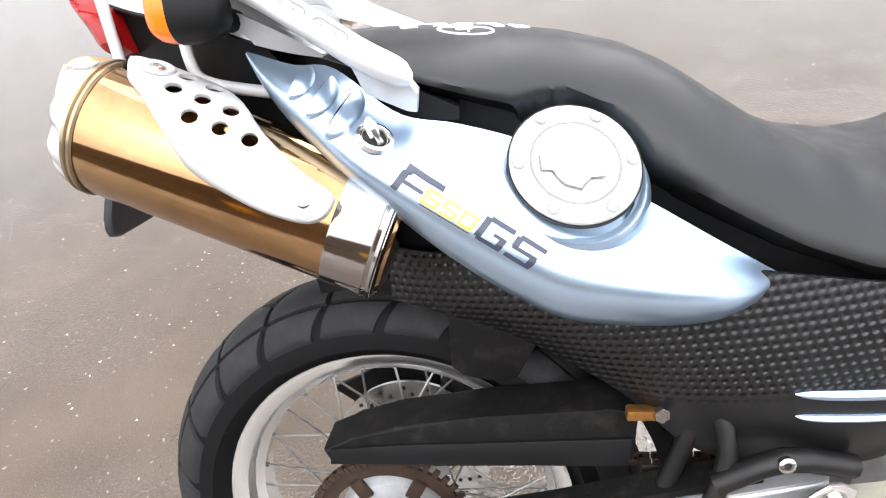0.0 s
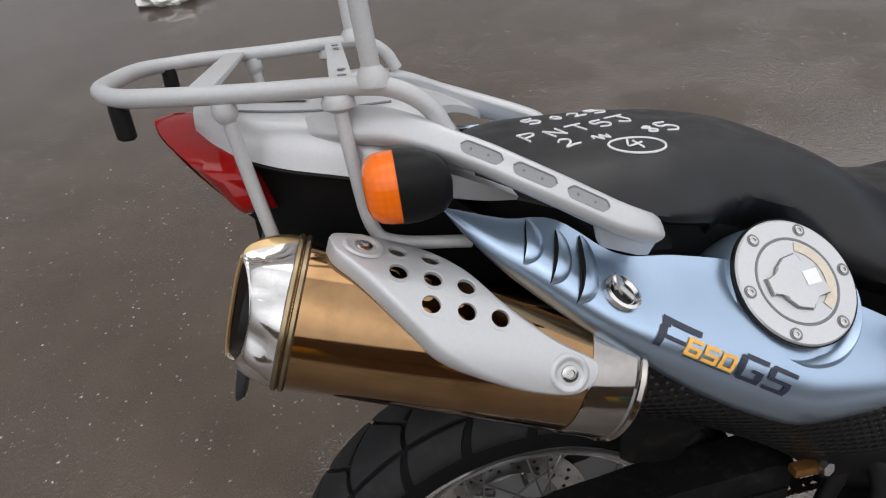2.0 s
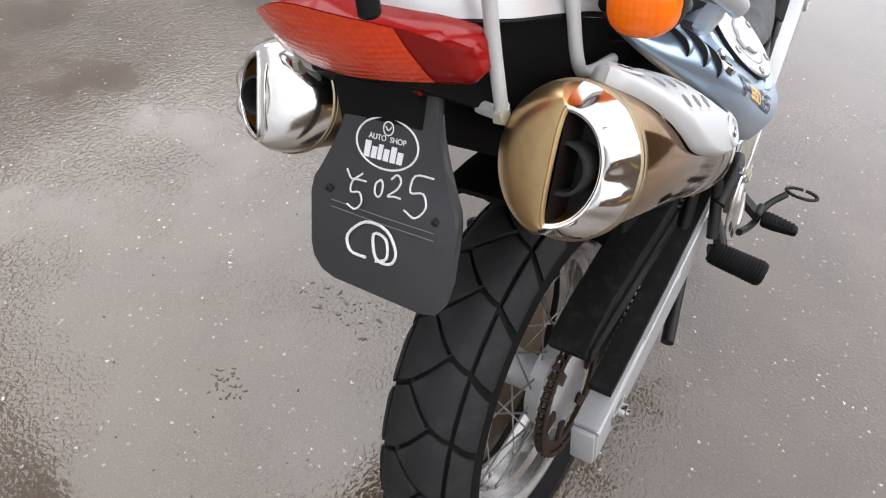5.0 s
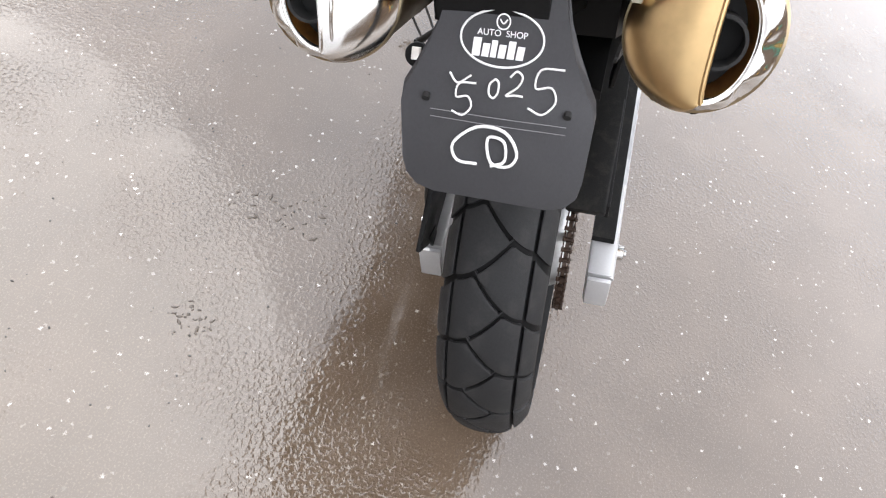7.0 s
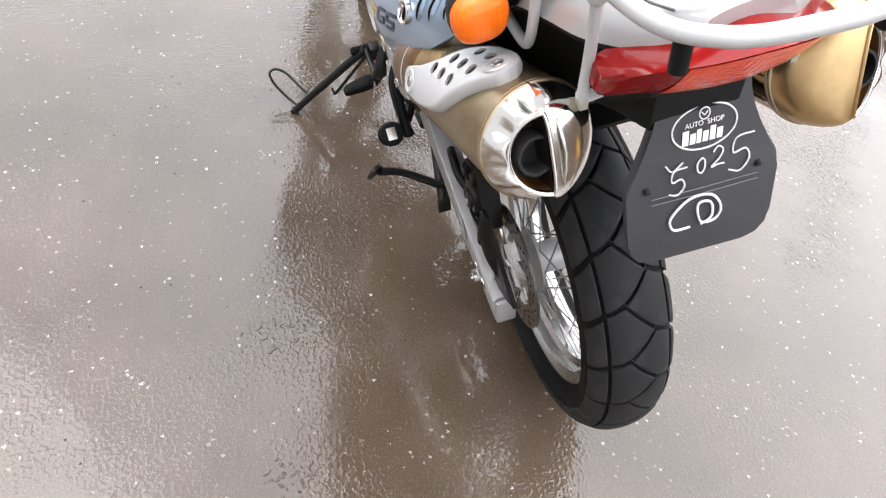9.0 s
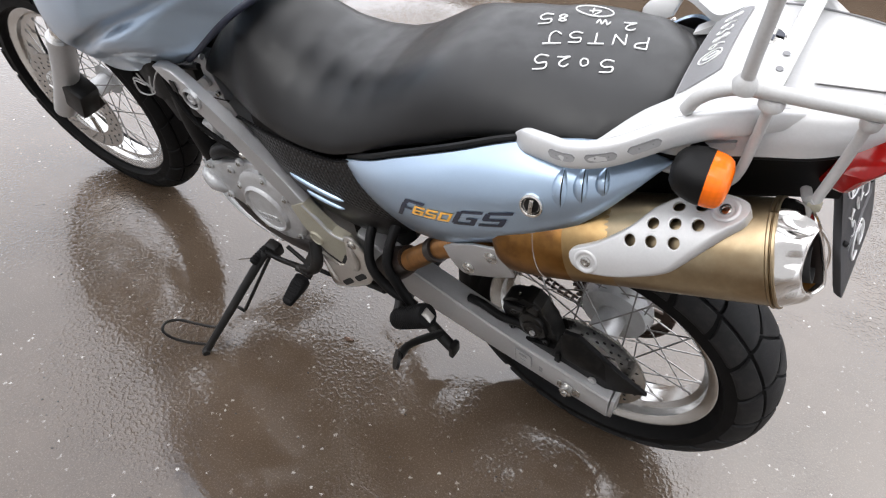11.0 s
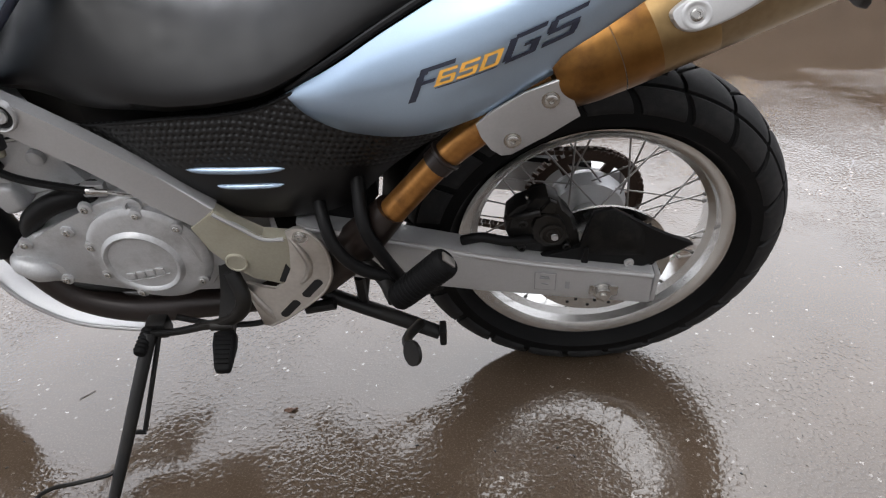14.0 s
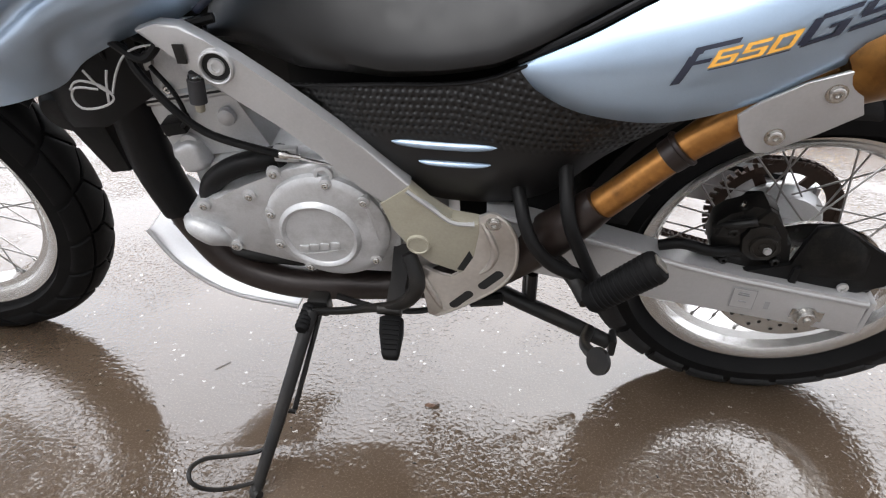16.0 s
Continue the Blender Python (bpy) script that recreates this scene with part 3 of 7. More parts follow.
# sprocket and chain
TEETH, SPR, CY = 47, 0.105, -0.082
bm = lathe([(-0.003, 0.084), (0.003, 0.084), (0.003, SPR - 0.004), (-0.003, SPR - 0.004)], (0, CY, 0), (0, 1, 0), 64, closed=True)
for k in range(6):
    a = 2 * math.pi * k / 6
    box((math.cos(a) * 0.073, CY, math.sin(a) * 0.073), (0.034, 0.006, 0.018), 0.001, Matrix.Rotation(-a, 3, "Y"), bm)
for k in range(TEETH):
    a = 2 * math.pi * k / TEETH
    box((math.cos(a) * SPR, CY, math.sin(a) * SPR), (0.011, 0.005, 0.007), 0, Matrix.Rotation(-a, 3, "Y"), bm)
part("sprocket", bm, RUST, rear, "worn brown steel sprocket")
part("sprocket_carrier", lathe([(-0.079, 0.06), (-0.079, 0.066), (-0.06, 0.074), (-0.035, 0.066), (-0.03, 0.05)], (0, 0, 0), (0, 1, 0), 36), CAST, rear)


def chain():
    fx, fz, fr = 0.545, 0.40, 0.035
    run = [V((fx, CY + 0.004, fz + fr)), V((0.0, CY + 0.004, 0.322 + SPR))]
    for k in range(1, 24):
        a = math.pi / 2 + math.pi * k / 24
        run.append(V((math.cos(a) * SPR, CY + 0.004, 0.322 + math.sin(a) * SPR)))
    run += [V((0, CY + 0.004, 0.322 - SPR)), V((fx, CY + 0.004, fz - fr))]
    total = sum((b - a).length for a, b in zip(run, run[1:]))
    n = int(total / 0.0159)
    p = resample(run, n)
    bm = box((0, 0, 0), (0.0155, 0.0022, 0.009), 0.001)
    bmesh.ops.translate(bm, verts=bm.verts, vec=(0, 0.006, 0))
    box((0, -0.006, 0), (0.0155, 0.0022, 0.009), 0.001, bm=bm)
    lathe([(-0.0085, 0.0036), (0.0085, 0.0036)], (0.0035, 0, 0), (0, 1, 0), 8, bm)
    first = None
    holder = None
    for a, b in zip(p, p[1:]):
        if first is None:
            holder = part("drive_chain", bm, RUST, moto, "rusty brown drive chain")
            first = holder
            base = Matrix.LocRotScale((a + b) / 2, (b - a).to_track_quat("X", "Z"), None)
            holder.matrix_basis = base
            continue
        ob = bpy.data.objects.new("chain_link", first.data)
        scene.collection.objects.link(ob)
        ob.parent = holder
        ob.matrix_basis = base.inverted() @ Matrix.LocRotScale((a + b) / 2, (b - a).to_track_quat("X", "Z"), None)


chain()

# ---- swing arm and rear axle ----
def swingarm(s):
    y0, y1 = 0.112, 0.150
    top = [(0.46, 0.475), (0.349, 0.447), (0.197, 0.405), (0.093, 0.381), (-0.074, 0.352)]
    low = [(-0.078, 0.283), (0.03, 0.300), (0.201, 0.326), (0.328, 0.350), (0.46, 0.375)]
    bm = slab([mir((x, y0, z), s) for x, z in top + low], (0, (y1 - y0) * s, 0), 0.005)
    arm = part("swing_arm", bm, ALLOY, moto, "silver box-section swing arm")
    part("arm_ridge", tube([mir((x, y1 - 0.0035, z - 0.008), s) for x, z in top], 0.0055, 10, 4), ALLOY, arm)
    part("weld_step", tube([mir((0.215, y1 - 0.010, 0.404), s), mir((0.225, y1 - 0.002, 0.400), s), mir((0.24, y1 - 0.001, 0.406), s)], 0.004, 8, 4), ALLOY, arm)
    part("axle_plate", slab([mir((x, y1 + 0.0005, z), s) for x, z in ((0.024, 0.331), (0.024, 0.311), (-0.022, 0.306), (-0.022, 0.326))], (0, 0.002 * s, 0), 0.0008), STEEL, arm)
    part("axle_nut", lathe([(0, 0.017), (0.003, 0.017), (0.003, 0.0125), (0.011, 0.0125), (0.012, 0.011), (0.012, 0.006), (0.016, 0.006), (0.016, 0.001)], mir((0.003, y1 + 0.002, 0.319), s), (0, s, 0), 12), STEEL, arm, "steel axle nut")
    part("end_cap", box(mir((-0.081, (y0 + y1) / 2, 0.317), s), (0.008, y1 - y0 - 0.004, 0.062), 0.002), ALLOY, arm)
    if s < 0:
        rail = [(0.40, 0.462), (0.349, 0.449), (0.197, 0.407), (0.093, 0.383), (-0.020, 0.363)]
        part("arm_cover", loft([[V((x, yy, z + dz)) for yy, dz in ((-0.110, 0.001), (-0.110, 0.012), (-0.144, 0.010), (-0.144, 0.001))] for x, z in rail]), DUSTY, arm, "dusty black strip along the arm")
    if s > 0:
        part("warning_sticker", slab([(x, y1 + 0.0022, z) for x, z in ((0.112, 0.365), (0.112, 0.327), (0.078, 0.323), (0.078, 0.361))], (0, 0.0006, 0)), SLOTM, arm)
        part("sticker_field", slab([(x, y1 + 0.0029, z) for x, z in ((0.1105, 0.3635), (0.1105, 0.3285), (0.0795, 0.3245), (0.0795, 0.3595))], (0, 0.0004, 0)), ALLOY, arm)
        part("adjuster_mark", slab([(x, y1 + 0.0005, z) for x, z in ((0.063, 0.340), (0.063, 0.325), (0.056, 0.324), (0.056, 0.339))], (0, 0.0006, 0)), SLOTM, arm)
        part("sticker_print", strokes([[(0.103, 0.357), (0.089, 0.354)], [(0.104, 0.353), (0.088, 0.350)], [(0.101, 0.340), (0.090, 0.338)]], lambda u, v: V((u, y1 + 0.0034, v)), 0.0011), STICKER, arm)


two(swingarm)

# ---- mufflers ----
def muffler(s):
    a, b = V((-0.205, 0.143, 0.8425)), V((0.052, 0.165, 0.7425))
    if s < 0:
        a, b = V((-0.207, -0.157, 0.842)), V((0.046, -0.160, 0.741))
    ax = (a - b).normalized()
    L = (a - b).length
    r = 0.056 if s > 0 else 0.0575
    cut = 0.05 if s > 0 else 0.16
    nose = [(0.0, r * 0.55), (0.004, r * 0.9), (0.010, r - 0.002)] if s < 0 else [(-0.072, r * 0.5), (-0.066, r * 0.80), (-0.052, r * 0.95), (-0.030, r - 0.001)]
    body = part("muffler", lathe([*nose, (0.018, r - 0.001), (0.020, r), (L - 0.004, r), (L, r - 0.001)], b, ax, 56),
                GOLD if s < 0 else DULLGOLD, moto, "gold heat-tinted steel muffler")
    for d in (L - 0.0065, L - 0.0015):
        bead = [b + ax * d + ((V((0, 0, 1)) - ax * ax.z).normalized() * math.cos(t) + ax.cross(V((0, 0, 1))).normalized() * math.sin(t)) * r for t in (2 * math.pi * i / 300 for i in range(300))]
        part("weld_bead", tube(bead, [0.0022 + 0.0003 * (i % 2) for i in range(300)], 6, 1, False, loop=True), DULLGOLD, body)
    for d in (0.014,) if s < 0 else ():
        part("band", lathe([(d - 0.0045, r), (d - 0.003, r + 0.0025), (d, r + 0.001), (d + 0.003, r + 0.0025), (d + 0.0045, r)], b, ax, 56, cap=False), GREYSTEEL, body)
    if s < 0:
        part("front_collar", lathe([(0.003, r * 0.8), (0.009, r + 0.0006), (0.052, r + 0.0008), (0.054, r)], b, ax, 56), GREYSTEEL, body, "grey steel front end of the muffler")
    else:
        part("tinted_band", lathe([(0.040, r + 0.0004), (0.100, r + 0.0004), (0.101, r)], b, ax, 56, cap=False), HEAT, body, "golden brown heat tint behind the burnt end")
        part("burnt_collar", lathe([(-0.068, r * 0.80), (-0.053, r * 0.955), (-0.030, r), (0.012, r + 0.0008), (0.040, r + 0.0008), (0.042, r)], b, ax, 56), BURNT, body, "brown burnt front end of the muffler")
        part("collar_seam", lathe([(-0.001, r), (0.0, r + 0.0016), (0.001, r)], b, ax, 56, cap=False), STEEL, body)
    # end cap: tapered dome with flutes, half closed, half open
    u = V((0, 0, 1)) - ax * ax.z
    u.normalize()
    w = V((0, s, 0)) - ax * (ax.y * s)
    w = (w - u * w.dot(u)).normalized()
    k = 64
    base, last = [], []
    for i in range(k):
        t = 2 * math.pi * i / k
        c, q = math.cos(t), math.sin(t)
        base.append(a + (w * c + u * q) * (r + 0.0005))
        if c >= 0:
            last.append(a + ax * (0.034 - 0.014 * c) + (w * (c * (0.67 - cut) + cut) + u * q * 0.72) * r)
        else:
            last.append(a + ax * (0.036 - 0.002 * q * q) + (w * (cut + 0.05 * c) + u * math.copysign(abs(q) ** 0.6, q) * 0.72) * r)
    rings = [base]
    for f in np.linspace(0.12, 1.0, 9):
        ring = []
        for i in range(k):
            t = 2 * math.pi * i / k
            c = math.cos(t)
            swell = math.sin(math.pi * min(1, f)) ** 0.8
            p = base[i].lerp(last[i], f ** (1.25 if c > 0 else 1.5))
            p += ax * (0.009 if c > 0 else 0.014) * swell * (f < 1)
            out = (base[i] - a).normalized()
            if c > -0.2:
                p -= out * 0.0075 * abs(math.cos(4.5 * t)) ** 3 * math.sin(math.pi * f ** 0.75) ** 1.2
            ring.append(p)
        rings.append(ring)
    rolled = [p + (a + ax * 0.034 - p).normalized() * 0.0022 - ax * 0.0005 for p in last]
    rings += [rolled, [p - ax * 0.006 for p in rolled]]
    outer = [[ring[i % k] for i in range(-16, 17)] for ring in rings]
    inner = [[ring[i] for i in range(16, 49)] for ring in rings]
    cap = part("end_cap", loft(outer, closed=False), CHROME, body, "polished fluted end cap")
    part("closed_half", loft(inner, closed=False), CHROME if s > 0 else CAPGOLD, cap)
    part("mouth_lip", tube([last[i] for i in range(-16, 17)], 0.0017, 8, 2), CHROME, cap)
    part("straight_lip", tube([last[i] + w * 0.001 for i in range(16, 49)], 0.0020, 8, 2), CHROME if s > 0 else CAPGOLD, cap)
    if s > 0:
        part("cap_ridge", tube([last[32] * 0 + a + ax * (0.040 - 0.012 * v * v) - w * r * (0.24 - cut - 0.08 * abs(v)) + u * v * r * 0.78 for v in np.linspace(-1, 1, 9)], 0.0016, 8, 2), CHROME, cap)
    mouth = bmesh.new()
    arc = [a + ax * (0.034 - 0.014 * math.cos(t)) + (w * (math.cos(t) * (0.90 - cut) + cut) + u * math.sin(t)) * r * 0.71 for t in np.linspace(-math.pi / 2, math.pi / 2, 21)]
    deep = [a + ax * 0.004 + (w * math.cos(t) * 0.8 + u * math.sin(t)) * r * 0.66 for t in np.linspace(-math.pi / 2, math.pi / 2, 21)]
    loft([arc, deep], closed=False, bm=mouth)
    part("mouth", mouth, BRONZE, cap)
    flat_wall = [[a + ax * d + u * v * r * 0.70 + w * (cut * r + 0.0008) for v in np.linspace(-1, 1, 9)] for d in (0.034, 0.004)]
    part("mouth_wall", loft(flat_wall, closed=False), PIPE, cap)
    part("baffle", lathe([(0.002, r * 0.9), (0.004, 0.001)], a, ax, 32), DARK, cap)
    part("outlet_pipe", lathe([(0.004, 0.019), (0.028, 0.019), (0.028, 0.0165), (0.004, 0.0165)], a + w * 0.012, ax, 24, closed=True), DARK, cap)
    # heat shield: a bowed plate over the outer upper flank with eight holes
    c0 = b

    def on(d, ang, lift):
        """d along the axis from the front, ang round it from straight up towards the outside."""
        return c0 + ax * d + (u * math.cos(ang) + w * math.sin(ang)) * (r + lift)

    n, m = 150, 60
    holes = ((0.206, 0.09), (0.182, 0.11), (0.205, 0.41), (0.181, 0.41), (0.157, 0.42), (0.181, 0.71), (0.156, 0.71), (0.132, 0.71))
    centres = [on(d, ang, 0.0110) for d, ang in holes]
    low = [(0.056, 1.08), (0.060, 1.28), (0.073, 1.42), (0.104, 1.47), (0.136, 1.42), (0.168, 1.30), (0.190, 1.06), (0.210, 0.81), (0.232, 0.53), (0.248, 0.33), (0.254, 0.12)]
    up = [(0.056, 1.08), (0.060, 0.92), (0.093, 0.75), (0.130, 0.43), (0.160, -0.02), (0.191, -0.30), (0.225, -0.30), (0.249, -0.08), (0.254, 0.12)]
    lo = resample(spline([(x, y * 0.07, 0) for x, y in low], 6), n)
    hi = resample(spline([(x, y * 0.07, 0) for x, y in up], 6), n)
    bm = bmesh.new()
    f, g = [], []
    for i in range(n):
        row, row2 = [], []
        for j in range(m):
            t = j / (m - 1)
            q = hi[i].lerp(lo[i], t)
            e = min(t, 1 - t) * 2
            edge = 0.0095 * (1 - min(1, e / 0.26)) ** 2
            row.append(bm.verts.new(on(q.x, q.y / 0.07, 0.0125 - edge))), row2.append(bm.verts.new(on(q.x, q.y / 0.07, 0.0095 - edge)))
        f.append(row), g.append(row2)
    for i in range(n - 1):
        for j in range(m - 1):
            mid = (f[i][j].co + f[i + 1][j + 1].co) / 2
            if any((mid - c).length < 0.0076 for c in centres):
                continue
            bm.faces.new((f[i][j], f[i + 1][j], f[i + 1][j + 1], f[i][j + 1]))
            bm.faces.new((g[i][j + 1], g[i + 1][j + 1], g[i + 1][j], g[i][j]))
        for j in (0, m - 1):
            bm.faces.new((f[i][j], g[i][j], g[i + 1][j], f[i + 1][j]))
    for i in (0, n - 1):
        for j in range(m - 1):
            bm.faces.new((f[i][j], f[i][j + 1], g[i][j + 1], g[i][j]))
    bmesh.ops.remove_doubles(bm, verts=bm.verts, dist=6e-5)
    sh = part("heat_shield", bm, SILVER, body, "silver perforated heat shield")
    for d, ang in holes:
        o, nrm = on(d, ang, 0.0124), (on(d, ang, 1) - on(d, ang, 0)).normalized()
        part("hole_rim", lathe([(-0.0030, 0.0066), (0.0001, 0.0066), (0.0003, 0.0070), (0.0, 0.0092), (-0.0030, 0.0092)], o, nrm, 28, closed=True), SILVER, sh)
    for d, ang in ((0.230, 0.13), (0.077, 1.14)):
        nrm = (on(d, ang, 1) - on(d, ang, 0)).normalized()
        part("dished_seat", lathe([(0.0, 0.0150), (0.0014, 0.0135), (0.0016, 0.0122), (0.0006, 0.0098), (-0.0002, 0.0086), (-0.0002, 0.0005)], on(d, ang, 0.0124), nrm, 28), SILVER, sh)
        part("shield_bolt", lathe([(0, 0.0066), (0.0012, 0.0062), (0.0020, 0.0045), (0.0020, 0.0034), (0.0003, 0.003), (0.0003, 0.0003)], on(d, ang, 0.0124), nrm, 16), STEEL, sh)


two(muffler)
# ---- side panels ----
def panel_left():
    upper = [(0.431, 0.156, 0.690), (0.36, 0.173, 0.735), (0.299, 0.177, 0.775), (0.199, 0.172, 0.830), (0.141, 0.162, 0.859), (0.083, 0.148, 0.880), (0.02, 0.133, 0.892), (-0.03, 0.127, 0.895), (-0.0695, 0.1256, 0.8935)]
    lower = [(0.431, 0.156, 0.688), (0.396, 0.168, 0.662), (0.348, 0.181, 0.648), (0.272, 0.197, 0.651), (0.199, 0.207, 0.680), (0.146, 0.207, 0.713), (0.064, 0.200, 0.762), (-0.002, 0.184, 0.823), (-0.045, 0.152, 0.868), (-0.0697, 0.1260, 0.8920)]
    return part("side_panel", patch(upper, lower, lambda s: 0.030 * (1 - abs(2 * s - 1) ** 2.4), 56, 16, 0.005, (0, 0.93, 0.36)), BLUE, moto, "pale metallic blue side panel")


def panel_right():
    upper = [(0.376, -0.146, 0.700), (0.31, -0.165, 0.742), (0.24, -0.160, 0.782), (0.16, -0.147, 0.820), (0.10, -0.148, 0.838), (0.05, -0.150, 0.848), (0.0, -0.150, 0.885), (-0.036, -0.143, 0.888), (-0.079, -0.133, 0.899)]
    lower = [(0.376, -0.147, 0.698), (0.345, -0.170, 0.681), (0.292, -0.190, 0.675), (0.198, -0.205, 0.686), (0.144, -0.205, 0.709), (0.092, -0.203, 0.743), (0.051, -0.200, 0.776), (0.003, -0.190, 0.814), (-0.040, -0.168, 0.850), (-0.066, -0.148, 0.878), (-0.080, -0.134, 0.897)]
    return part("side_panel", patch(upper, lower, lambda s: (0.043 - 0.020 * s) * (1 - abs(2 * s - 1) ** 2.4), 56, 20, 0.005, (0, -0.93, 0.36), 2.0, 1.6), BLUE, moto, "pale metallic blue side panel with the fuel filler")


PL, PR = panel_left(), panel_right()
part("panel_edge", tube([(0.425, 0.150, 0.694), (0.36, 0.168, 0.741), (0.299, 0.172, 0.781), (0.199, 0.167, 0.836), (0.141, 0.157, 0.864), (0.105, 0.149, 0.877)], 0.0045, 8, 6), BLACK, PL, "black rubber edge strip")


def facing(ob):
    """Ray down onto a panel, so that decals and vents sit on its surface."""
    me = ob.data
    tree = BVHTree.FromPolygons([v.co for v in me.vertices], [p.vertices for p in me.polygons])

    def drop(x, z, s, lift=0.0006):
        hit = tree.ray_cast(V((x, s * 0.6, z)), V((0, -s, 0)))
        if hit[0] is None:
            near = tree.find_nearest(V((x, s * 0.2, z)))
            return near[0] + V((0, s * lift, 0)), V((0, s, 0))
        n = hit[1] if hit[1].y * s > 0 else -hit[1]
        return hit[0] + n * lift, n
    return drop


on_left, on_right = facing(PL), facing(PR)


def decal(drop, s, panel, origin, along, up, tail, stem):
    """A slanted two-colour model mark as plain strokes, each laid on the panel as a piece of its own."""
    def piece(name, mat, u0, v0, u1, v1, sl=0.04):
        bm = bmesh.new()
        n = 5
        rows = []
        for v in np.linspace(v0, v1, 6):
            row = []
            for i in range(n):
                uu = u0 + (u1 - u0) * i / (n - 1) + sl * v
                p, _ = drop(origin[0] + along[0] * uu + up[0] * v, origin[1] + along[1] * uu + up[1] * v, s, 0.0011)
                row.append(p)
            rows.append(row)
        loft(rows, closed=False, bm=bm)
        part(name, bm, mat, panel, smooth=False)

    d = lambda *q: piece("dark_stroke", INK, *q)
    o = lambda *q: piece("orange_stroke", AMBER, *q)
    f = stem
    d(f, tail, f + 0.045, 0.72), d(f + 0.01, 0.72, f + 0.06, 0.98), d(f + 0.05, 0.82, 0.27, 0.98), d(f + 0.045, 0.36, 0.18, 0.50)
    bars = {"top": (0.0, 0.60, 0.105, 0.72), "low": (0.0, 0.12, 0.105, 0.24), "mid": (0.0, 0.37, 0.105, 0.47), "lu": (0.0, 0.40, 0.026, 0.68), "ll": (0.0, 0.16, 0.026, 0.44), "ru": (0.083, 0.40, 0.109, 0.68), "rl": (0.083, 0.16, 0.109, 0.44)}
    for u, keys in ((0.19, ("top", "low", "mid", "lu", "ll", "rl")), (0.315, ("top", "low", "mid", "lu", "rl")), (0.44, ("top", "low", "lu", "ll", "ru", "rl"))):
        for k in keys:
            a, b, c, e = bars[k]
            o(u + a, b, u + c, e)
    d(0.20, 0.03, 0.55, 0.065)
    d(0.57, 0.12, 0.615, 0.90), d(0.60, 0.82, 0.77, 0.98), d(0.59, 0.02, 0.76, 0.18), d(0.715, 0.18, 0.76, 0.54), d(0.67, 0.42, 0.72, 0.54)
    d(0.81, 0.82, 0.99, 0.98), d(0.79, 0.50, 0.835, 0.88), d(0.80, 0.42, 0.97, 0.57), d(0.93, 0.14, 0.975, 0.46), d(0.79, 0.02, 0.97, 0.18)


decal(on_left, 1, PL, (0.2876, 0.7106), (-0.190, 0.0718), (-0.0040, 0.0285), -0.30, 0.06)
decal(on_right, -1, PR, (0.050, 0.8035), (0.1068, -0.0655), (0.0095, 0.0180), 0.0, 0.0)


def vent(drop, s, panel, low, high, wide, split):
    """A raised oval scoop: a long dome cut by a dark slit, its rear rim lower than its front."""
    lo, hi = V((low[0], 0, low[1])), V((high[0], 0, high[1]))
    front, rear, slot = [], [], []
    for i in range(19):
        v = i / 18
        e = math.sin(math.pi * min(max(v, 0.015), 0.985)) ** 0.55
        q = lo.lerp(hi, v)

        def on(f, lift):
            p, n = drop(q.x + wide[0] * f * e, q.z + wide[1] * f * e, s, 0.0004)
            return p + n * lift * e

        front.append([on(f, 0.0055 * (1 - ((f - 0.1) / 0.9) ** 2 if f > 0.1 else 1) ** 0.7) for f in np.linspace(0, 1, 8)])
        rear.append([on(-split * f - 0.10, 0.0028 * (1 - f * f)) for f in np.linspace(0, 1, 6)])
        slot.append([on(0.0, 0.0052), on(0.0, 0.0003), on(-0.12, 0.0003), on(-0.12, 0.0026)])
    part("vent_scoop", loft(front, closed=False), BLUE, panel)
    if split > 0.01:
        part("vent_rim", loft(rear, closed=False), BLUE, panel)
    part("vent_slot", loft(slot, closed=False), DARK, panel)


for low, high, wide in (((-0.032, 0.864), (-0.021, 0.887), (0.012, -0.002)), ((-0.016, 0.851), (-0.002, 0.879), (0.013, -0.003)), ((0.000, 0.837), (0.017, 0.870), (0.015, -0.004))):
    vent(on_right, -1, PR, low, high, wide, 0.0)
for low, high, wide in (((-0.012, 0.860), (-0.006, 0.883), (0.010, -0.001)), ((0.010, 0.849), (0.017, 0.879), (0.011, -0.001)), ((0.033, 0.838), (0.040, 0.873), (0.012, -0.001))):
    vent(on_left, 1, PL, low, high, wide, 0.45)


def lock(drop, s, panel, x, z, key):
    p, n = drop(x, z, s, 0.0)
    bm = lathe([(0, 0.0155), (0.004, 0.0150), (0.005, 0.0125), (0.002, 0.0105), (0.002, 0.001)], p, n, 28)
    part("lock_bezel", bm, CHROME, panel, "round steel panel lock")
    a, u, w = frame_of(n)
    bm = box(p + n * 0.0045, (0.004, 0.018, 0.006), 0.0015, Matrix((a, u, w)).transposed())
    part("lock_slot", bm, STEEL, panel)
    part("lock_barrel", lathe([(0.0022, 0.0100), (0.0026, 0.0098), (0.0026, 0.0002)], p, n, 24), IRON, panel)
    if key:
        up = (V((-0.15, 0, 1)) - n * (V((-0.15, 0, 1)).dot(n))).normalized()
        lean, wide = (up * 0.80 + n * 0.60).normalized(), up.cross(n).normalized()
        part("key", slab([p + n * 0.003 + lean * (0.006 + 0.0105 * math.cos(t)) + wide * 0.0055 * math.sin(t) for t in (2 * math.pi * i / 24 for i in range(24))], lean.cross(wide) * 0.003, 0.0012), CHROME, panel, "short chromed key left in the lock")


lock(on_left, 1, PL, 0.068, 0.830, False)
lock(on_right, -1, PR, 0.036, 0.8345, True)


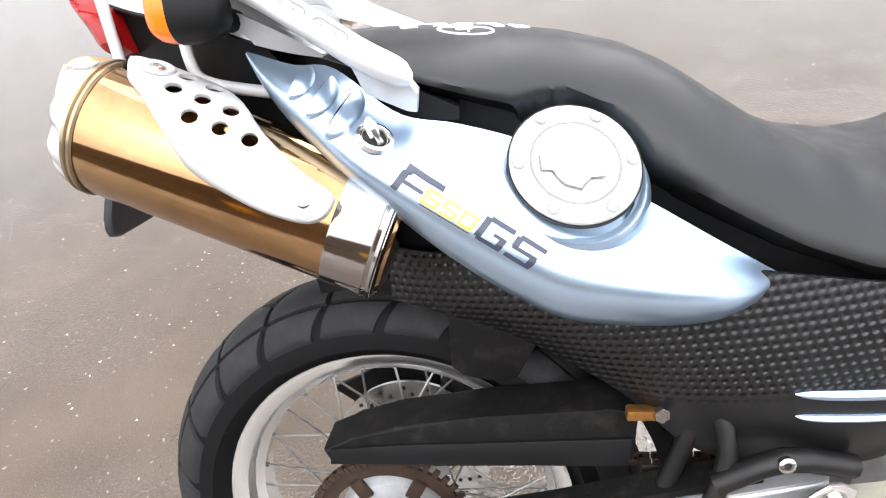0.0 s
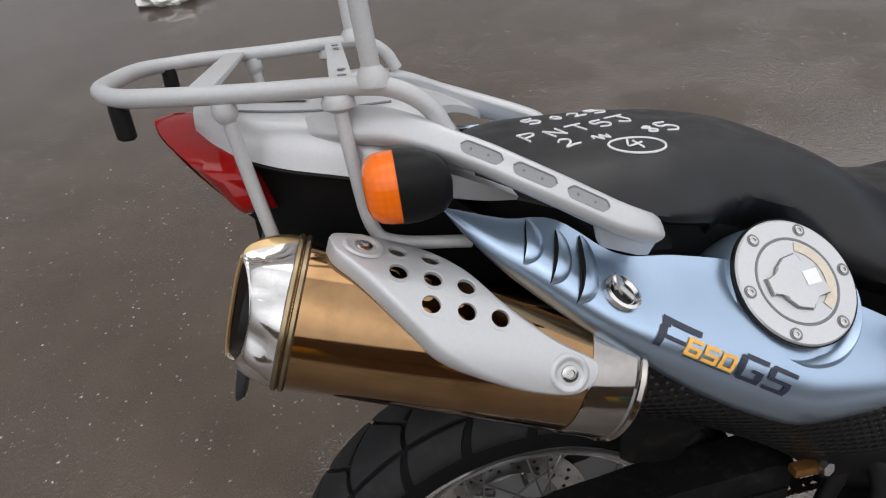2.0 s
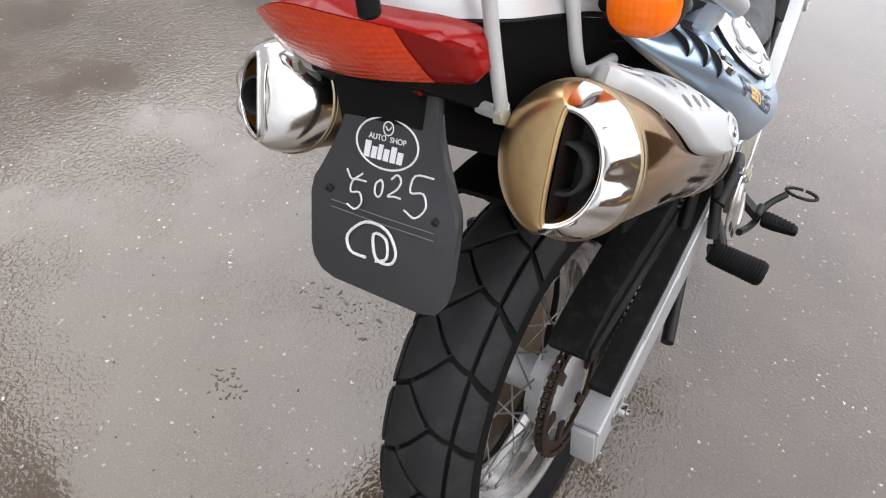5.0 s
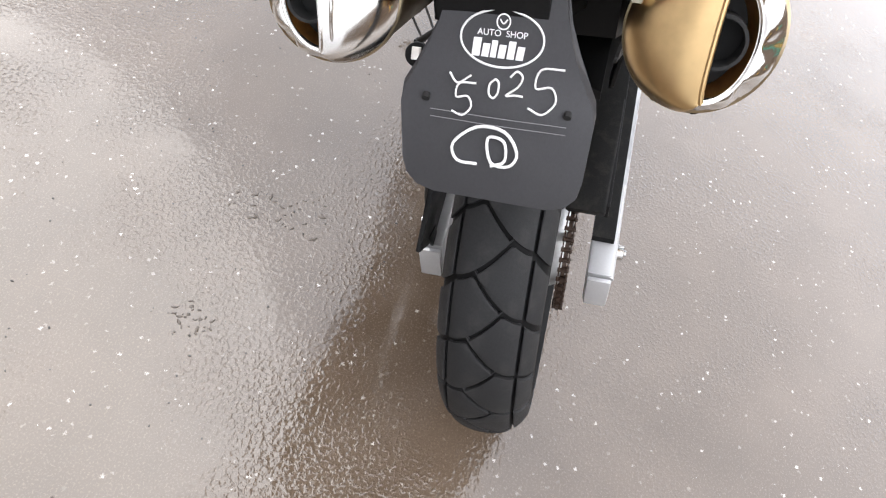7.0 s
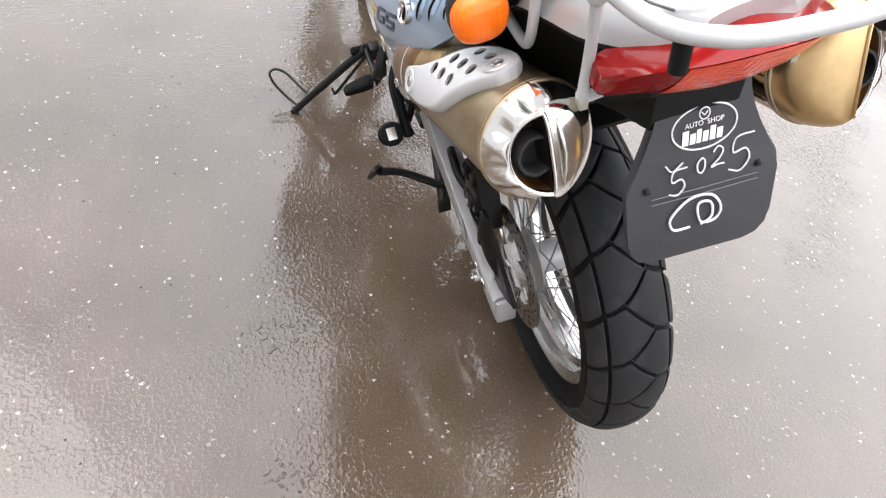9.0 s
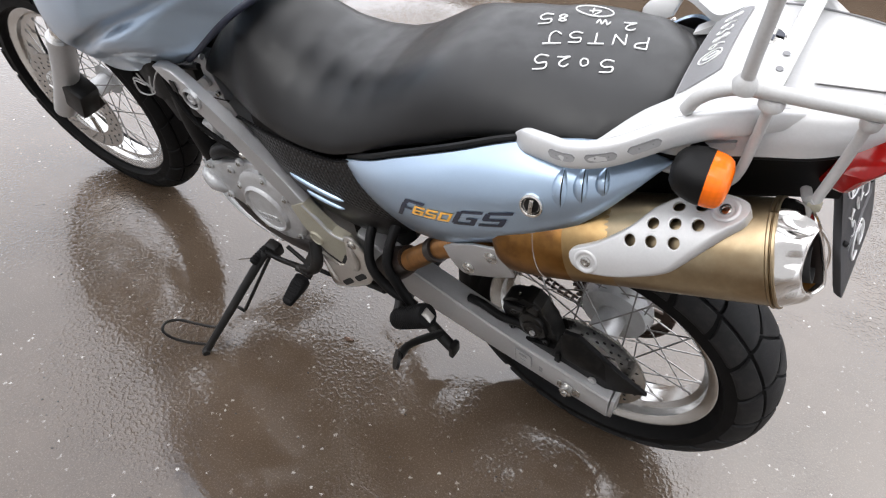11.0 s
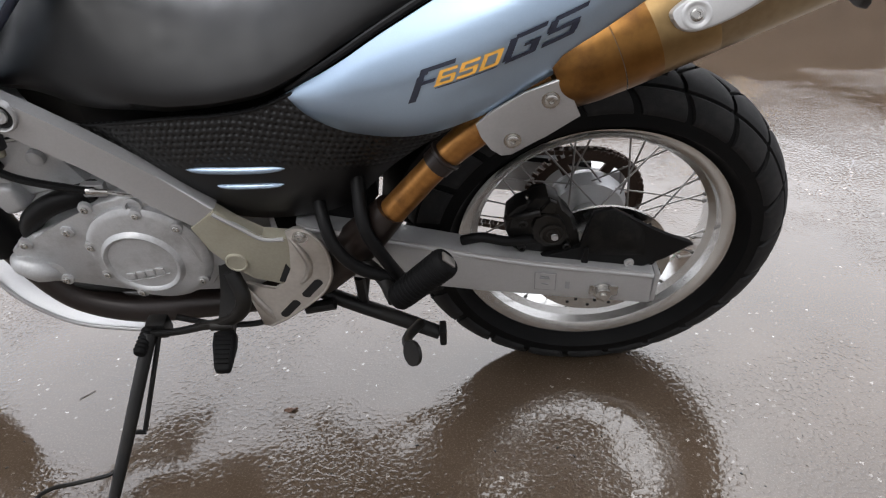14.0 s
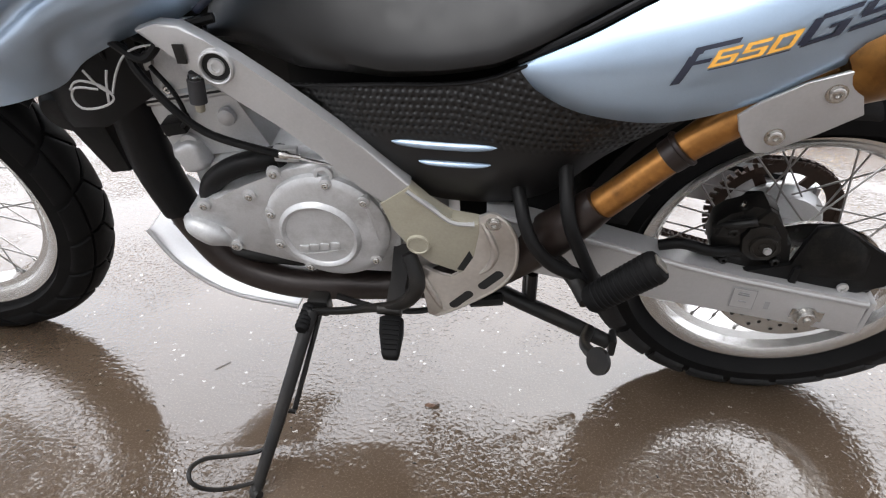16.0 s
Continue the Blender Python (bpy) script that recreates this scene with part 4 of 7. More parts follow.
# ---- fuel filler on the right-hand panel ----
def filler():
    c, n = V((0.1935, -0.1685, 0.8085)), V((0.11, -0.71, 0.69)).normalized()
    body = part("fuel_cap", lathe([(-0.030, 0.050), (-0.004, 0.0535), (0.001, 0.0535), (0.0025, 0.052), (0.0025, 0.0375), (0.0015, 0.037), (0.0015, 0.0355), (0.0025, 0.035), (0.0025, 0.001)], c, n, 64), CAPM, moto, "round brushed alloy fuel cap with six screws")
    part("cap_gasket", lathe([(-0.004, 0.0537), (-0.004, 0.0549), (0.0005, 0.0549), (0.0005, 0.0537)], c, n, 64, closed=True), BLACK, body)
    part("filler_collar", lathe([(-0.055, 0.068), (-0.040, 0.0685), (-0.026, 0.067), (-0.014, 0.0635), (-0.006, 0.0590), (-0.004, 0.057), (-0.008, 0.050), (-0.055, 0.050)], c - frame_of(n)[1] * 0.0105, n, 64, closed=True), BLUE, body)
    a, u, w = frame_of(n)
    if w.x < 0:
        w = -w
    for k in range(6):
        t = 2 * math.pi * k / 6 + 0.55
        part("screw_rim", lathe([(0, 0.0040), (0.0006, 0.0040), (0.0006, 0.0054), (0, 0.0054)], c + n * 0.0024 + (u * math.cos(t) + w * math.sin(t)) * 0.0462, n, 16, closed=True), STICKER, body)
        bolt(body, c + n * 0.0025 + (u * math.cos(t) + w * math.sin(t)) * 0.0462, n, 0.0036, 0.0018, STEEL, "cap_screw")
    part("worn_band", slab([c + n * 0.0028 + (u * math.cos(t) + w * math.sin(t)) * r for r, ts in ((0.0335, np.linspace(0.4, 2.6, 18)), (0.0255, np.linspace(2.6, 0.4, 18))) for t in ts], n * 0.0005), TAN, body)
    part("cap_ring", lathe([(0.0016, 0.0356), (0.0023, 0.0356), (0.0023, 0.0369), (0.0016, 0.0369)], c, n, 64, closed=True), STICKER, body)
    q = lambda x, y, h: c + n * h + w * x + u * y
    outline = [(0.0075, 0.0215), (0.0090, 0.0085), (0.0215, 0.0070), (0.0215, -0.0165), (0.0085, -0.0150), (0.0005, -0.0245), (-0.0120, -0.0200), (-0.0180, -0.0120), (-0.0195, -0.0070), (-0.0285, -0.0065), (-0.0285, 0.0075), (-0.0195, 0.0080), (-0.0150, 0.0140), (-0.0060, 0.0200)]
    part("cover_gap", slab([q(x * 1.05, y * 1.05, 0.0026) for x, y in outline], n * 0.0006), STICKER, body)
    part("cap_key_cover", slab([q(x, y, 0.0028) for x, y in outline], n * 0.0035, 0.0012), CAPM, body, "hinged alloy key cover")
    part("cover_print", slab([q(x, y, 0.0064) for x, y in ((0.004, 0.006), (0.018, 0.006), (0.018, -0.006), (0.004, -0.006))], n * 0.0004), PRINT, body)


filler()


# ---- seat ----
def seat():
    rows = [(-0.056, 0.860, 0.046, 0.060, 0.850), (-0.051, 0.889, 0.060, 0.078, 0.852), (-0.040, 0.901, 0.076, 0.096, 0.856), (-0.02, 0.906, 0.092, 0.116, 0.866), (0.02, 0.908, 0.106, 0.135, 0.872), (0.07, 0.907, 0.112, 0.146, 0.854), (0.14, 0.904, 0.115, 0.152, 0.83),
            (0.2, 0.897, 0.116, 0.158, 0.803), (0.26, 0.883, 0.115, 0.163, 0.761), (0.3, 0.864, 0.116, 0.167, 0.742), (0.34, 0.838, 0.118, 0.171, 0.722), (0.39, 0.806, 0.122, 0.176, 0.7), (0.45, 0.782, 0.124, 0.178, 0.682),
            (0.52, 0.772, 0.122, 0.177, 0.672), (0.58, 0.781, 0.114, 0.172, 0.661), (0.63, 0.806, 0.104, 0.167, 0.658), (0.67, 0.838, 0.095, 0.16, 0.646), (0.71, 0.85, 0.088, 0.152, 0.64), (0.77, 0.8, 0.08, 0.136, 0.664), (0.83, 0.73, 0.075, 0.118, 0.68)]
    xs = [r[0] for r in rows]
    rings = []
    for x in np.concatenate([np.linspace(-0.056, -0.03, 9), np.linspace(-0.02, 0.83, 170)]):
        zt, wt, wb, zb = (float(np.interp(x, xs, [r[i] for r in rows])) for i in (1, 2, 3, 4))
        nick = 0.026 * math.exp(-((x - 0.205) / 0.075) ** 4)
        ring = []
        for t in np.linspace(0, 1, 57):
            a = math.pi * t
            cx, sz = math.cos(a), math.sin(a)
            y = math.copysign(abs(cx) ** 0.45, cx)
            drop = 0.014 * math.exp(-((x - 0.56) / 0.16) ** 4) if cx > 0 else 0.0
            h = abs(sz) ** 0.55
            wy = wb + (wt - wb) * h
            if y < 0:
                wy -= nick * (1 - 0.25 * h)
            crown = 0.006 * (1 - y * y)
            ring.append(V((x, y * wy + (1.1 * drop * (1 - h) ** 0.6), zb - drop + (zt - zb + drop) * h + crown)))
        ring += [V((x, -wb * 0.6, zb - 0.004)), V((x, wb * 0.6, zb - 0.006 - 0.014 * math.exp(-((x - 0.56) / 0.16) ** 4)))]
        rings.append(ring)
    bm = loft(rings)
    for _ in range(9):
        bmesh.ops.smooth_vert(bm, verts=bm.verts, factor=0.5, use_axis_x=True, use_axis_y=True, use_axis_z=True)
    # deep pocket round the fuel cap
    c, n = V((0.1935, -0.1685, 0.8085)), V((0.11, -0.71, 0.69)).normalized()
    for _ in range(3):
        for v in bm.verts:
            d = v.co - c
            h = d.dot(n)
            r = (d - n * h).length
            if v.co.y < 0 and r < 0.076 and h > -0.050:
                f = min(1.0, (0.076 - r) / 0.013)
                v.co -= n * (h + 0.050) * (f * f * (3 - 2 * f))
        bmesh.ops.smooth_vert(bm, verts=[v for v in bm.verts if (v.co - c).length < 0.13 and v.co.y < 0], factor=0.25, use_axis_x=True, use_axis_y=True, use_axis_z=True)
    return part("seat", bm, SEATM, moto, "black vinyl seat with stepped pillion and chalk marks")


SEAT = seat()
tree = BVHTree.FromPolygons([v.co for v in SEAT.data.vertices], [p.vertices for p in SEAT.data.polygons])


def on_seat(x, y):
    h = tree.ray_cast(V((x, y, 1.5)), V((0, 0, -1)))
    return h[0] + V((0, 0, 0.0006)) if h[0] else V((x, y, 0.905))


# hand-drawn characters as strokes in a unit box
GLYPH = {
    "5": [[(0.85, 1.0), (0.2, 0.95), (0.15, 0.55), (0.6, 0.6), (0.8, 0.3), (0.5, 0.0), (0.05, 0.1)]],
    "0": [[(0.5, 1.0), (0.15, 0.7), (0.2, 0.2), (0.55, 0.0), (0.8, 0.3), (0.75, 0.8), (0.5, 1.0)]],
    "2": [[(0.1, 0.75), (0.4, 1.0), (0.75, 0.8), (0.6, 0.4), (0.05, 0.0), (0.5, 0.06), (0.95, 0.05)]],
    "P": [[(0.15, 0.0), (0.2, 0.5), (0.25, 1.0)], [(0.25, 1.0), (0.8, 0.9), (0.75, 0.6), (0.2, 0.45)]],
    "N": [[(0.1, 0.0), (0.15, 0.95)], [(0.15, 0.95), (0.75, 0.05)], [(0.75, 0.05), (0.85, 1.0)]],
    "T": [[(0.0, 0.95), (0.95, 1.0)], [(0.5, 0.97), (0.45, 0.0)]],
    "E": [[(0.75, 1.0), (0.15, 0.95), (0.1, 0.5), (0.05, 0.05), (0.7, 0.0)], [(0.1, 0.5), (0.6, 0.52)]],
    "4": [[(0.55, 1.0), (0.1, 0.4), (0.9, 0.45)], [(0.65, 0.75), (0.6, 0.0)]],
    "~": [[(0.0, 0.5), (0.2, 0.85), (0.4, 0.2), (0.6, 0.8), (0.8, 0.2), (1.0, 0.7)]],
}


GLYPH["B"] = [[(0.1, 0.0), (0.1, 1.0), (0.6, 0.9), (0.55, 0.6), (0.15, 0.52), (0.7, 0.4), (0.65, 0.05), (0.1, 0.0)]]
GLYPH["6"] = [[(0.7, 1.0), (0.25, 0.6), (0.15, 0.2), (0.5, 0.0), (0.8, 0.25), (0.5, 0.48), (0.2, 0.3)]]
GLYPH["3"] = [[(0.1, 0.9), (0.5, 1.0), (0.75, 0.78), (0.4, 0.55), (0.8, 0.3), (0.5, 0.0), (0.1, 0.12)]]
GLYPH["J"] = [[(0.0, 0.95), (0.95, 1.0)], [(0.6, 0.98), (0.62, 0.3), (0.35, 0.0), (0.05, 0.25)]]
GLYPH["8"] = [[(0.6, 0.55), (0.2, 0.8), (0.5, 1.0), (0.8, 0.8), (0.4, 0.45), (0.15, 0.2), (0.5, 0.0), (0.8, 0.25), (0.5, 0.55)]]
# read from the right-hand side of the seat, lines running slightly uphill
for ch, x, y, size in (("5", 0.040, 0.022, 0.022), ("0", 0.070, 0.031, 0.014), ("2", 0.094, 0.036, 0.018), ("5", 0.120, 0.042, 0.024), ("P", 0.016, -0.036, 0.024), ("N", 0.044, -0.030, 0.022), ("T", 0.072, -0.021, 0.022), ("5", 0.098, -0.014, 0.022),
                       ("J", 0.124, -0.006, 0.026), ("2", 0.044, -0.059, 0.018), ("~", 0.078, -0.055, 0.018), ("8", 0.132, -0.043, 0.016), ("5", 0.152, -0.040, 0.024), ("4", 0.098, -0.077, 0.020)):
    part("chalk_mark", strokes(GLYPH[ch], lambda p, q, x=x, y=y, size=size: on_seat(x + (p * 0.94 - q * 0.30) * size, y + (p * 0.30 + q * 0.94) * size), 0.0011), CHALK, SEAT, "white chalk mark")
part("chalk_ring", strokes([[(0.106 + 0.026 * math.cos(t), -0.067 + 0.015 * math.sin(t)) for t in np.linspace(0.2, 6.6, 18)]], on_seat, 0.0011), CHALK, SEAT, "white chalk ring")

# ---- tail ----
def tail():
    secs = ((-0.046, (0.072, 0.930), (0.080, 0.927), (0.086, 0.920), (0.090, 0.905)), (-0.060, (0.069, 0.945), (0.086, 0.938), (0.102, 0.924), (0.113, 0.902)), (-0.082, (0.062, 0.966), (0.090, 0.956), (0.114, 0.935), (0.126, 0.909)),
            (-0.110, (0.073, 0.970), (0.096, 0.961), (0.115, 0.943), (0.123, 0.919)), (-0.150, (0.080, 0.970), (0.095, 0.962), (0.107, 0.947), (0.113, 0.927)), (-0.190, (0.076, 0.972), (0.089, 0.964), (0.098, 0.951), (0.103, 0.934)),
            (-0.220, (0.066, 0.974), (0.077, 0.967), (0.085, 0.956), (0.089, 0.941)), (-0.245, (0.052, 0.975), (0.060, 0.969), (0.066, 0.959), (0.069, 0.947)), (-0.264, (0.030, 0.976), (0.035, 0.972), (0.039, 0.966), (0.041, 0.958)))
    tracks = []
    for k in range(4):
        tracks.append(spline([(sec[0], *sec[k + 1]) for sec in secs], 5))
    rings = []
    for i in range(len(tracks[0])):
        edge = resample(spline([tr[i] for tr in tracks], 5), 14)
        crown = [V((edge[0].x, edge[0].y * f, edge[0].z + 0.005 * (1 - f * f))) for f in (0.0, 0.3, 0.6, 0.85)]
        half = crown + edge
        inner = V((edge[-1].x, edge[-1].y - 0.005, edge[-1].z - 0.002))
        full = [*half, inner]
        rings.append(full[::-1] + [V((p.x, -p.y, p.z)) for p in full[1:]])
    t = part("tail_cowl", loft(rings), SILVER, moto, "silver tail cowl behind the seat")
    for sd in (1, -1):
        part("cowl_seam", tube([mir((tracks[0][i].x, tracks[0][i].y * 0.985, tracks[0][i].z + 0.0008), sd) for i in range(14, len(tracks[0]) - 3, 3)], 0.0012, 6, 3), STICKER, t)
        part("cowl_edge", tube([mir(tracks[3][i] + V((0, -0.002, -0.002)), sd) for i in range(4, len(tracks[3]), 3)], 0.0026, 6, 3), BLACK, t, "black rubber edge strip")
        part("cowl_screw", lathe([(0, 0.006), (0.004, 0.0055), (0.004, 0.003), (0.002, 0.0005)], mir((-0.139, 0.056, 0.9725), sd), (0, 0, 1), 12), STICKER, t)
    part("cowl_recess", slab([(-0.17, 0.050, 0.9755), (-0.240, 0.038, 0.9795), (-0.240, -0.038, 0.9795), (-0.17, -0.050, 0.9755)], (0, 0, 0.0012), 0.0005), RACKM, t)
    # sloping grey sticker at the pillion's back, with hand-written marks
    top = BVHTree.FromPolygons([v.co for v in t.data.vertices], [p.vertices for p in t.data.polygons])

    def on_cowl(x, y, lift):
        h = top.ray_cast(V((x, y, 1.5)), V((0, 0, -1)))
        return (h[0] if h[0] else V((x, y, 0.96))) + V((-0.3, 0, 0.95)) * lift

    rows = []
    for i in range(9):
        f = i / 8
        x = -0.0464 - 0.037 * f
        w = 0.0735 - 0.012 * f - 0.005 * (2 * f - 1) ** 4
        rows.append([on_cowl(x, w * (k / 8 - 1), 0.0016) for k in range(17)])
    st = part("sticker_panel", loft(rows, closed=False), STICKER, t, "dark grey panel with hand-written white marks")
    for ch, u in (("B", -0.052), ("6", -0.037), ("3", -0.023), ("8", -0.009), ("6", 0.005), ("0", 0.023)):
        part("written_mark", strokes(GLYPH[ch], lambda p, q, u=u: on_cowl(-0.059 - 0.014 * q, u + 0.010 * p, 0.0026), 0.0010), CHALK, st)
    part("written_ring", strokes([[(-0.065 + 0.010 * math.sin(a), 0.028 + 0.0095 * math.cos(a)) for a in np.linspace(0, 6.6, 18)]], lambda p, q: on_cowl(p, q, 0.0026), 0.0009), CHALK, st)
    part("badge", lathe([(0, 0.014), (0.002, 0.0135), (0.0025, 0.011), (0.0025, 0.0005)], (-0.118, -0.005, 0.9735), (-0.1, 0, 1), 24), CHROME, t, "round badge")
    for q in (0, math.pi):
        part("badge_quarter", slab([(-0.118, -0.005, 0.9765), *((-0.118 + 0.0095 * math.cos(q + a), -0.005 + 0.0095 * math.sin(q + a), 0.9765) for a in np.linspace(0, math.pi / 2, 6))], (0, 0, 0.0006)), INK, t)
    # dark under-tail
    bm = loft([[V((x, y * s2, z)) for s2, y, z in ((1, w, zt), (1, w * 0.9, zb), (-1, w * 0.9, zb), (-1, w, zt))] for x, w, zt, zb in ((0.05, 0.125, 0.85, 0.74), (-0.045, 0.112, 0.872, 0.80), (-0.07, 0.110, 0.900, 0.81), (-0.14, 0.100, 0.925, 0.845), (-0.21, 0.086, 0.937, 0.87), (-0.245, 0.062, 0.948, 0.895))])
    part("under_tail", bm, BLACK, moto, "black plastic under-tail")
    part("seat_base", loft([[V((x, y * s2, z)) for s2, y, z in ((1, w, zt), (1, w, 0.84), (-1, w, 0.84), (-1, w, zt))] for x, w, zt in ((-0.060, 0.085, 0.905), (-0.03, 0.105, 0.892), (0.03, 0.135, 0.878), (0.10, 0.140, 0.850))]), BLACK, moto, "black plastic seat base")


tail()


def grab_rail(s):
    path = [(-0.185, 0.076, 0.958), (-0.150, 0.098, 0.962), (-0.105, 0.124, 0.962), (-0.060, 0.149, 0.950), (-0.012, 0.172, 0.927), (0.032, 0.184, 0.902), (0.066, 0.180, 0.884), (0.096, 0.166, 0.873), (0.118, 0.148, 0.866)]
    if s > 0:
        path[-4:] = [(0.032, 0.177, 0.908), (0.066, 0.167, 0.894), (0.094, 0.156, 0.881), (0.114, 0.147, 0.870)]
    else:
        path[-3:] = [(0.048, 0.184, 0.893), (0.058, 0.181, 0.887), (0.066, 0.176, 0.881)]
    tilt = (0.75, 0.66) if s < 0 else (0.95, 0.30)
    p = resample(spline(path, 8), 44)
    rings = []
    for i, c in enumerate(p):
        t = (p[min(i + 1, 43)] - p[max(i - 1, 0)]).normalized()
        side = V((-t.y, t.x, 0)).normalized()
        side = side if side.y > 0 else -side
        up = t.cross(side)
        up = up if up.z > 0 else -up
        f = i / 43
        w, h = 0.0125, 0.0108
        if f < 0.2:
            w, h = w * (0.5 + 2.5 * f), h * (0.5 + 2.5 * f)
        if s < 0:
            w *= 1 - 0.24 * min(1.0, max(0.0, (f - 0.25) / 0.2))
        if s < 0 and f > 0.93:
            k = math.sqrt(max(0.3, 1 - ((f - 0.93) / 0.071) ** 4))
            w, h = w * k, h * k
        elif f > 0.93:
            k = math.sqrt(max(0.25, 1 - ((f - 0.93) / 0.071) ** 2))
            w, h = w * k, h * k
        nrm = (side * tilt[0] + up * tilt[1]).normalized()
        tan = (up * tilt[0] - side * tilt[1]).normalized()
        if s < 0:
            c = c - tan * 0.005 * min(1.0, max(0.0, (f - 0.25) / 0.2))
        rings.append([mir(c + nrm * h * math.copysign(abs(math.cos(a)) ** 0.6, math.cos(a)) * 0.85 + tan * w * math.copysign(abs(math.sin(a)) ** 0.6, math.sin(a)) * 1.15, s) for a in (2 * math.pi * j / 16 for j in range(16))])
    g = part("grab_rail", loft(rings), SILVER, moto, "silver pillion grab rail with three slots")
    for a, b in ((20.9, 25.2), (26.3, 30.6), (31.7, 36.0)) if s < 0 else ((18.7, 23.0), (24.4, 28.7), (30.1, 34.4)):
        bm = bmesh.new()
        q = []
        for f in np.linspace(a, b, 13):
            i = int(f)
            c = p[i].lerp(p[i + 1], f - i)
            t = (p[i + 1] - p[i]).normalized()
            side = V((-t.y, t.x, 0)).normalized()
            side = side if side.y > 0 else -side
            up = t.cross(side)
            up = up if up.z > 0 else -up
            nrm = (side * tilt[0] + up * tilt[1]).normalized()
            tan = (up * tilt[0] - side * tilt[1]).normalized()
            c = c - tan * (0.005 if s < 0 else 0.0)
            q.append((c + nrm * 0.0088, tan, nrm))
        ends = [0.0046 * math.sqrt(max(0.02, 1 - (max(0, abs(i - 6) - 4) / 2) ** 2)) for i in range(13)]
        o = [c + w * e for (c, w, _), e in zip(q, ends)] + [c - w * e for (c, w, _), e in zip(q, ends)][::-1]
        # grey inlay and darker line on one edge draw the slot's shade in colour
        part("slot", slab([mir(c, s) for c in o], mir(q[6][2] * 0.0006, s)), SLOTM, g)
        part("slot_shadow_lip", tube([mir(c + w * e + nr * 0.0006, s) for (c, w, nr), e in zip(q, ends)], 0.0007, 5, 2), STICKER, g)
        for e in (0.28, 0.72):
            i = int(12 * e)
            part("slot_screw", lathe([(0, 0.0012), (0.0009, 0.0010), (0.0009, 0.0002)], mir(q[i][0], s), mir(q[i][2], s), 8), STICKER, g)
    if s < 0:
        part("rail_foot", slab([mir(v, s) for v in ((0.020, 0.183, 0.893), (0.045, 0.182, 0.884), (0.066, 0.176, 0.874), (0.071, 0.172, 0.866), (0.068, 0.164, 0.850), (0.060, 0.163, 0.851), (0.028, 0.170, 0.866))], mir((0, -0.014, 0.004), s), 0.003), SILVER, g)
    else:
        part("rail_foot", loft([[mir(V((x + dx, y + dy, z)), s) for dx, dy in ((-0.013 * k, -0.005), (0.012 * k, -0.006), (0.012 * k, 0.004), (-0.013 * k, 0.005))] for x, y, z, k in ((0.085, 0.155, 0.882, 1.0), (0.082, 0.148, 0.866, 0.9), (0.078, 0.140, 0.850, 0.8))]), SILVER, g)
    # fin under the rail, and the web that joins rail and cowl
    outer_fin = [(-0.125, 0.119, 0.940), (-0.090, 0.126, 0.931), (-0.050, 0.126, 0.913), (-0.018, 0.116, 0.894)]
    lower_fin = [(-0.125, 0.116, 0.918), (-0.090, 0.124, 0.908), (-0.050, 0.122, 0.897), (-0.019, 0.115, 0.891)]
    part("side_fin", loft([[mir(a, s), mir(b, s), mir(V(b) + V((0, -0.02, 0.002)), s), mir(V(a) + V((0, -0.02, 0.0)), s)] for a, b in zip(resample(spline(outer_fin, 5), 16), resample(spline(lower_fin, 5), 16))]), SILVER, g)
    inner = [(-0.110, 0.086, 0.9645), (-0.080, 0.080, 0.9585), (-0.055, 0.077, 0.941), (-0.040, 0.084, 0.932), (-0.018, 0.108, 0.926), (0.008, 0.143, 0.914), (0.034, 0.170, 0.899)]
    outer = [(-0.150, 0.100, 0.9615), (-0.105, 0.125, 0.9605), (-0.080, 0.139, 0.9545), (-0.060, 0.150, 0.948), (-0.030, 0.165, 0.935), (0.005, 0.178, 0.917), (0.036, 0.181, 0.899)]
    ia, oa = resample(spline(inner, 6), 26), resample(spline(outer, 6), 26)
    rows = []
    for a, b in zip(ia, oa):
        wide = (b - a).length
        rows.append([mir(a.lerp(b, f) + V((0, 0, 0.10 * wide * math.sin(math.pi * f))), s) for f in np.linspace(0, 1, 8)] + [mir(a.lerp(b, f) - V((0, 0, 0.009)), s) for f in (1.0, 0.5, 0.0)])
    part("rail_web", loft(rows), SILVER, g)


two(grab_rail)


